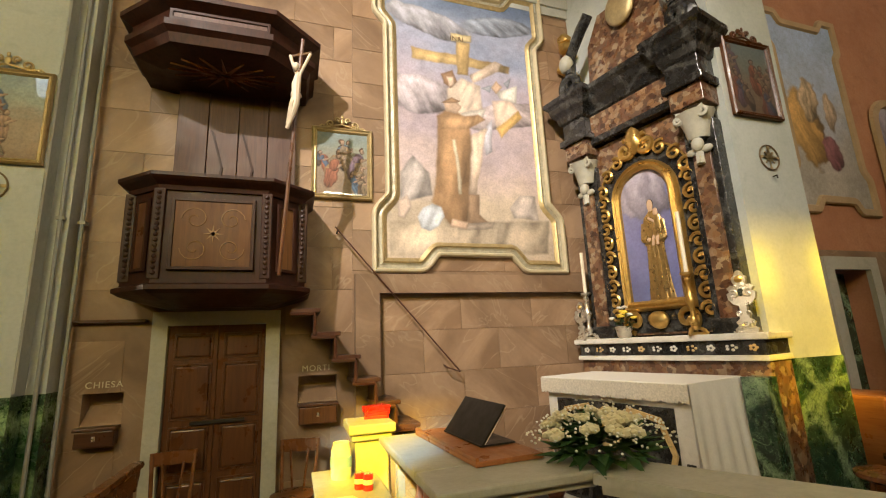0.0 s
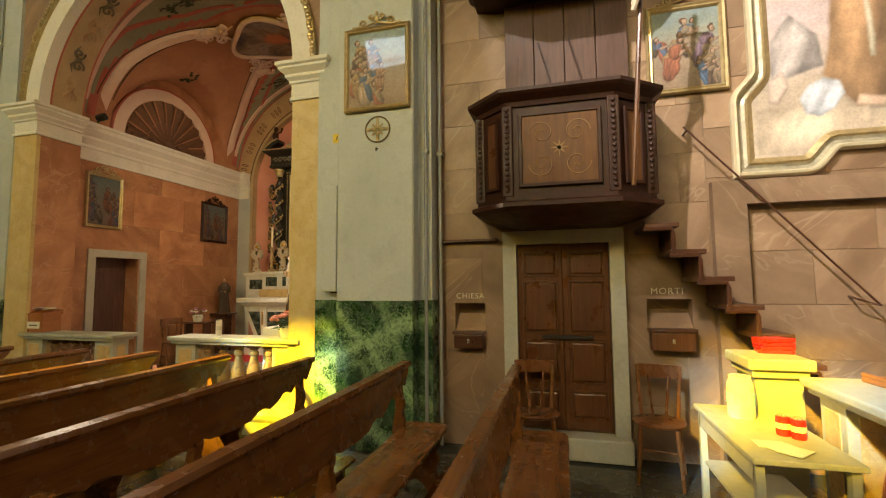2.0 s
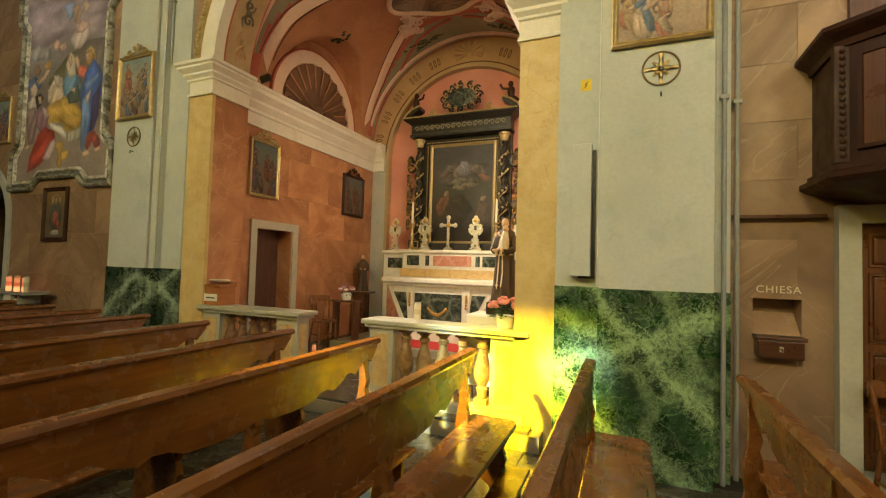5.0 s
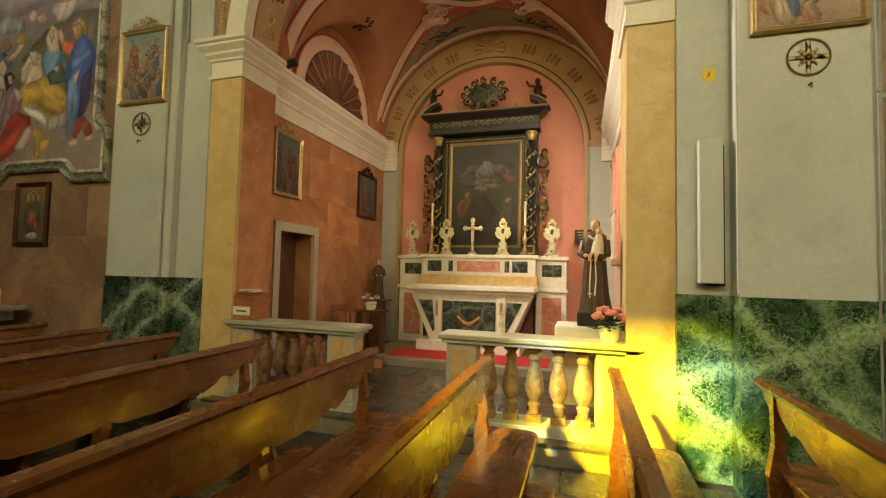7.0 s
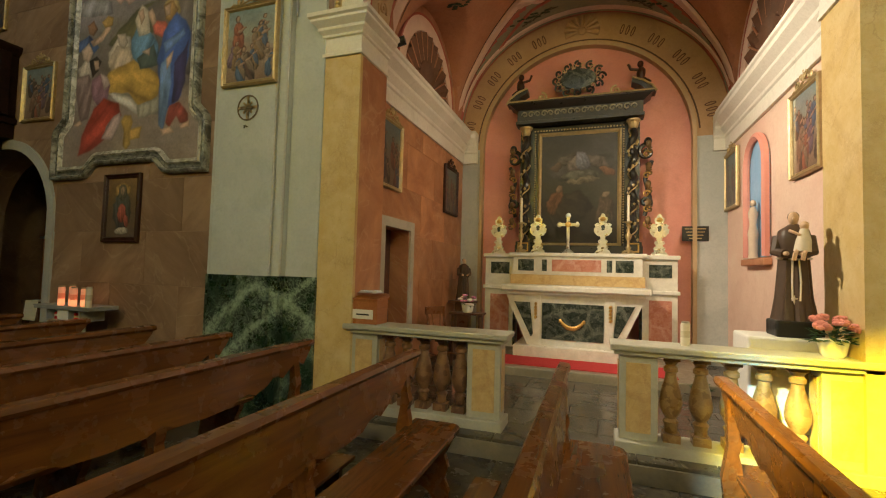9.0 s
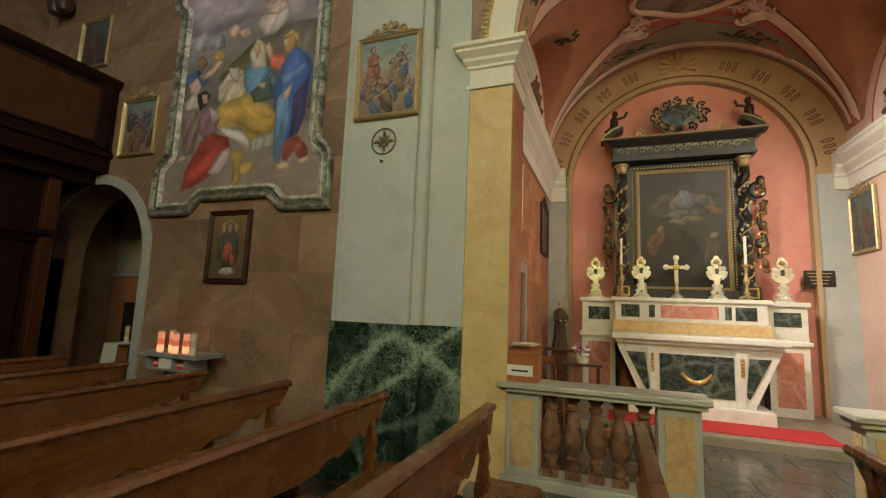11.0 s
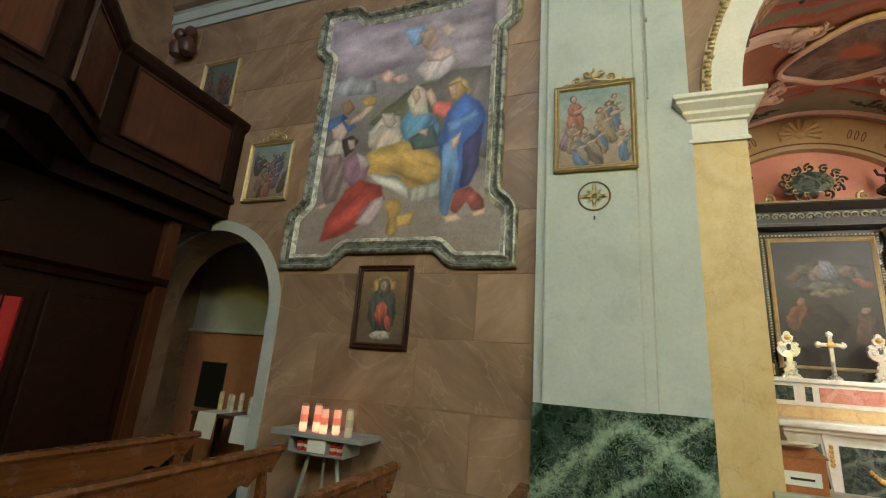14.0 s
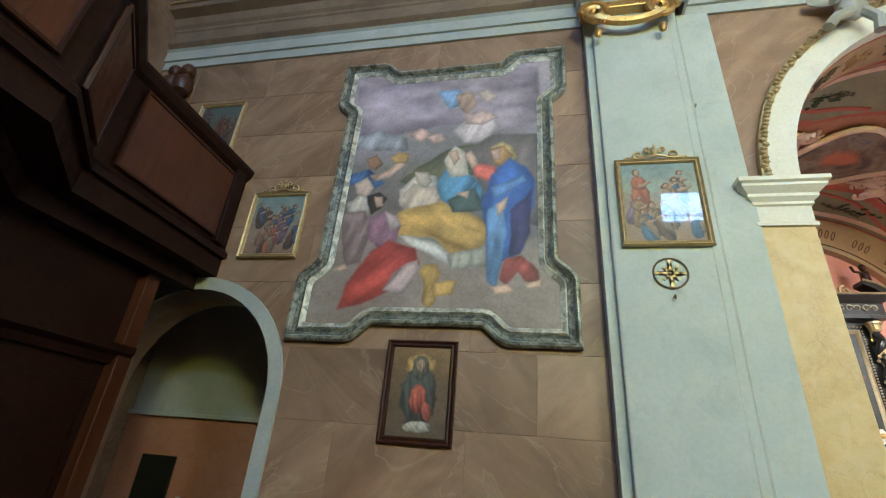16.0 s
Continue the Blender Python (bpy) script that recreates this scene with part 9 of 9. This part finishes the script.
def candle_stand(m, label):
    th = thing("candle_stand", m, label, "candle stand")
    part("tray", box(-0.47, 0.47, -0.17, 0.17, 0.955, 0.98, 0.006), PIPE, th)
    bm = sweep([(-0.47, -0.17, 0.98), (0.47, -0.17, 0.98), (0.47, 0.17, 0.98), (-0.47, 0.17, 0.98)], [(-0.012, 0), (0.0, 0), (0.0, 0.02), (-0.012, 0.02)], True)
    part("tray_rim", bm, PIPE, th)
    part("shelf", box(-0.28, 0.28, -0.14, 0.14, 0.82, 0.835), PIPE, th)
    for x in (-0.28, -0.08, 0.1, 0.28):
        part("divider", box(x - 0.006, x + 0.006, -0.14, 0.14, 0.835, 0.955), PIPE, th)
    part("coin_box", box(-0.08, 0.1, -0.145, 0.0, 0.84, 0.95, 0.005), CLOTH, th)
    for s in (-1, 1):
        part("leg", tube([(s * 0.14, 0, 0.82), (s * 0.3, -0.02, 0)], 0.018, 8), PIPE, th)
    part("foot_bar", tube([(-0.27, -0.02, 0.12), (0.27, -0.02, 0.12)], 0.012, 6), PIPE, th)
    part("post", tube([(0.02, 0, 0.82), (0.02, 0, 0.1)], 0.012, 6), PIPE, th)
    return th


candle_stand(pose(-11.12, 4.52, 0), "grey metal votive candle stand against the brown wall")
for k, (x, lit, h) in enumerate(((-11.36, 1, 0.24), (-11.25, 1, 0.25), (-11.14, 1, 0.23), (-11.04, 1, 0.23), (-10.88, 0, 0.24))):
    votive(pose(x, 4.5 + 0.05 * (k % 2), 0.98), h, bool(lit), "burning white votive candle on the stand" if lit else "unlit white votive candle on the stand", 0.034)
for x in (-11.32, -11.25, -10.98, -10.91):
    ob = votive(pose(x, 4.45, 0.835), 0.09, False, "red votive cup on the shelf of the stand", 0.03)
    for ch in ob.children:
        if ch.name.startswith("cup"):
            ch.data.materials[0] = REDGLASS
tb2 = thing("cloth_table", pose(-13.0, 5.5, 0), "dark table with white cloths in the side room", "table")
part("top", box(-0.55, 0.55, -0.25, 0.25, 0.86, 0.9, 0.006), DARKW, tb2)
for x in (-0.5, 0.5):
    for y in (-0.2, 0.2):
        part("leg", box(x - 0.03, x + 0.03, y - 0.03, y + 0.03, 0, 0.86), DARKW, tb2)
for a, b in ((-0.4, -0.12), (0.16, 0.4)):
    bm = box(a, b, -0.27, 0.2, 0.901, 0.908)
    prism([(-0.262, 0.908), (-0.272, 0.9), (-0.3, 0.62), (-0.288, 0.62)], "x", a, b, bm)
    part("cloth", bm, CLOTH, tb2, "white cloth strip hanging over the front edge")
for k in range(7):
    votive(pose(-13.35 + 0.09 * k + (0.12 if k > 3 else 0), 5.5 + 0.06 * (k % 2), 0.908), 0.2 + 0.03 * (k % 3 == 0), False, "white candle on the side room table", 0.03)
GRN = plain("green_mantle_paint", (0.16, 0.2, 0.04), 0.5)
th = thing("stone_plinth", pose(-12.8, 6.03, 0), "plain grey plinth in the side room", "plinth")
part("block", box(-0.2, 0.2, -0.2, 0.2, 0, 0.9, 0.01), GREY, th)
robed("mantled_statue", pose(-12.8, 6.03, 0.9, 0, 0, 20), 1.0, GRN, FLESH, "statue in a yellow-green mantle in the side room", "statue")
solid("wall_hatch", box(-14.6, -14.12, 6.25, 6.281, 0.8, 1.46, 0.01), BLACK, "dark framed panel on the side room wall", "panel")
# carved busts high on the wall, angel over the arch
PUT = plain("silvered_stucco", (0.4, 0.39, 0.36), 0.45, 0.1)
bm = blob(0, 0, 0, 0.13, 0.1, 0.18, sub=3, rough=0.2)
blob(-0.02, -0.06, 0.24, 0.08, 0.08, 0.09, bm, 3)
tube([(0.08, -0.03, 0.1), (0.25, -0.08, 0.14), (0.34, -0.1, 0.05)], 0.035, 7, bm=bm)
tube([(-0.08, -0.03, 0.1), (-0.2, -0.08, 0.0)], 0.035, 7, bm=bm)
tube([(-0.05, -0.04, -0.12), (-0.22, -0.08, -0.22), (-0.32, -0.08, -0.35)], 0.05, 7, bm=bm)
tube([(0.06, -0.04, -0.12), (0.1, -0.1, -0.3), (0.08, -0.08, -0.45)], 0.05, 7, bm=bm)
blob(-0.2, 0.02, 0.14, 0.16, 0.03, 0.08, bm, 2)
ob = solid("stucco_angel", bm, PUT, "silvery stucco putto sitting on the arch moulding", "sculpture", smooth=True)
ob.matrix_world = pose(-6.75, 4.66, 6.08)
for x, turn in ((0.0, 0), (0.2, 14)):
    ob = solid("carved_bust", lathe([(0.02, -0.16), (0.09, -0.13), (0.12, -0.02), (0.11, 0.06), (0.05, 0.11), (0.045, 0.14), (0.085, 0.18), (0.09, 0.24), (0.06, 0.3), (0.01, 0.32)], 18), DARKW, "dark carved bust on a wall bracket", "sculpture", smooth=True)
    ob.matrix_world = pose(-14.6, 4.66, 5.9) @ pose(x, 0, 0, 0, 0, turn)
bm = bmesh.new()
for k in range(7):
    blob(0.05 * math.sin(k * 2), 0, 0.12 * k, 0.13 - 0.008 * k, 0.1, 0.1, bm, 2, 0.5)
ob = solid("gilt_corbel", bm, GOLD, "large gilded leafy corbel beside the painting", "ornament", "structure", smooth=True)
ob.matrix_world = pose(3.62, 4.78, 5.15)
solid("corbel_shaft", box(3.5, 3.78, 4.7, 4.9, 4.55, 5.15), GREY, "pale grey shaft below the gilded corbel", "pillar", "structure")

# floodlight high on the south wall
fl = thing("floodlight", pose(-4.6, -3.45, 9.1), "grey floodlight on the nave wall", "lamp")
part("housing", box(-0.15, 0.15, -0.12, 0.05, -0.1, 0.1, 0.01), PIPE, fl)
part("bracket", box(-0.03, 0.03, -0.15, -0.1, -0.2, 0.1), IRON, fl)


# ---- laid and painted pieces ----
def slabs(name, parent, material, a0, a1, z0, z1, w, h, make, skip, seed):
    """Rows of slabs over a wall; make(a, b, c, d) gives one slab's mesh at its own centre and its pose."""
    rnd = random.Random(seed)
    cache = {}
    row = 0
    z = z0
    while z < z1 - 0.05:
        zt = min(z + h, z1)
        x = a0 - (w * 0.5 if row % 2 else 0)
        while x < a1 - 0.02:
            xa, xb = max(x, a0), min(x + w, a1)
            x += w
            if xb - xa < 0.04 or skip(xa, xb, z, zt):
                continue
            key = (round(xb - xa, 3), round(zt - z, 3))
            if key not in cache:
                me = bpy.data.meshes.new(name)
                bm = make(key[0] - 0.006, key[1] - 0.006)
                bm.to_mesh(me)
                bm.free()
                me.materials.append(material)
                cache[key] = me
            ob = new(name, cache[key])
            ob.parent = parent
            ob.location = place_of(parent, (xa + xb) / 2, (z + zt) / 2)
        z = zt
        row += 1


def facing_y(w, h):
    return box(-w / 2, w / 2, -0.006, 0.002, -h / 2, h / 2, 0.002)


def facing_x(w, h):
    return box(-0.002, 0.006, -w / 2, w / 2, -h / 2, h / 2, 0.002)


def flat(w, h):
    return box(-w / 2, w / 2, -h / 2, h / 2, -0.03, 0.0, 0.004)


def hits(rects):
    return lambda a, b, c, d: any(a < r[1] and b > r[0] and c < r[3] and d > r[2] for r in rects)


def place_of(parent, u, w):
    if parent is left_wall:
        return (u, WALL, w)
    if parent is right_wall:
        return (u, WALL + 0.1, w)
    if parent is chapel_west:
        return (CHX0, u, w)
    if parent is floor:
        return (u, w, 0.0)
    return (u, w, 0.158)


slabs("slab", left_wall, BROWN, -14.9, -9.3, 0.0, 6.3, 1.12, 0.63, facing_y, hits([(NX - NR - 0.05, NX + NR + 0.05, 0, NZ + NR + 0.05)]), 1)
slabs("slab", right_wall, BROWN, -1.92, 0.6, 0.0, 6.3, 0.92, 0.46, facing_y, hits([(-1.24, -0.12, 0, 2.08), (-1.745, -1.435, 0.95, 1.38), (0.06, 0.44, 0.97, 1.42)]), 2)
slabs("slab", right_wall, BROWN, 0.92, 3.9, 0.0, 2.2, 0.92, 0.46, facing_y, hits([]), 3)
slabs("slab", right_wall, BROWN, 0.6, 3.9, 2.51, 6.3, 0.92, 0.46, facing_y, hits([]), 4)
slabs("slab", chapel_west, ORANGE, 5.38, CHY, 0.13, 3.6, 1.05, 0.62, facing_x, hits([(5.7, 6.64, 0, 2.18)]), 5)
slabs("floor_slab", floor, FLOORM, -14.0, 3.4, 0.3, 4.6, 0.66, 0.48, flat, hits([]), 6)
slabs("floor_slab", platform, FLOORM, CHX0, CHX1, 4.62, 9.3, 0.55, 0.45, flat, hits([]), 7)
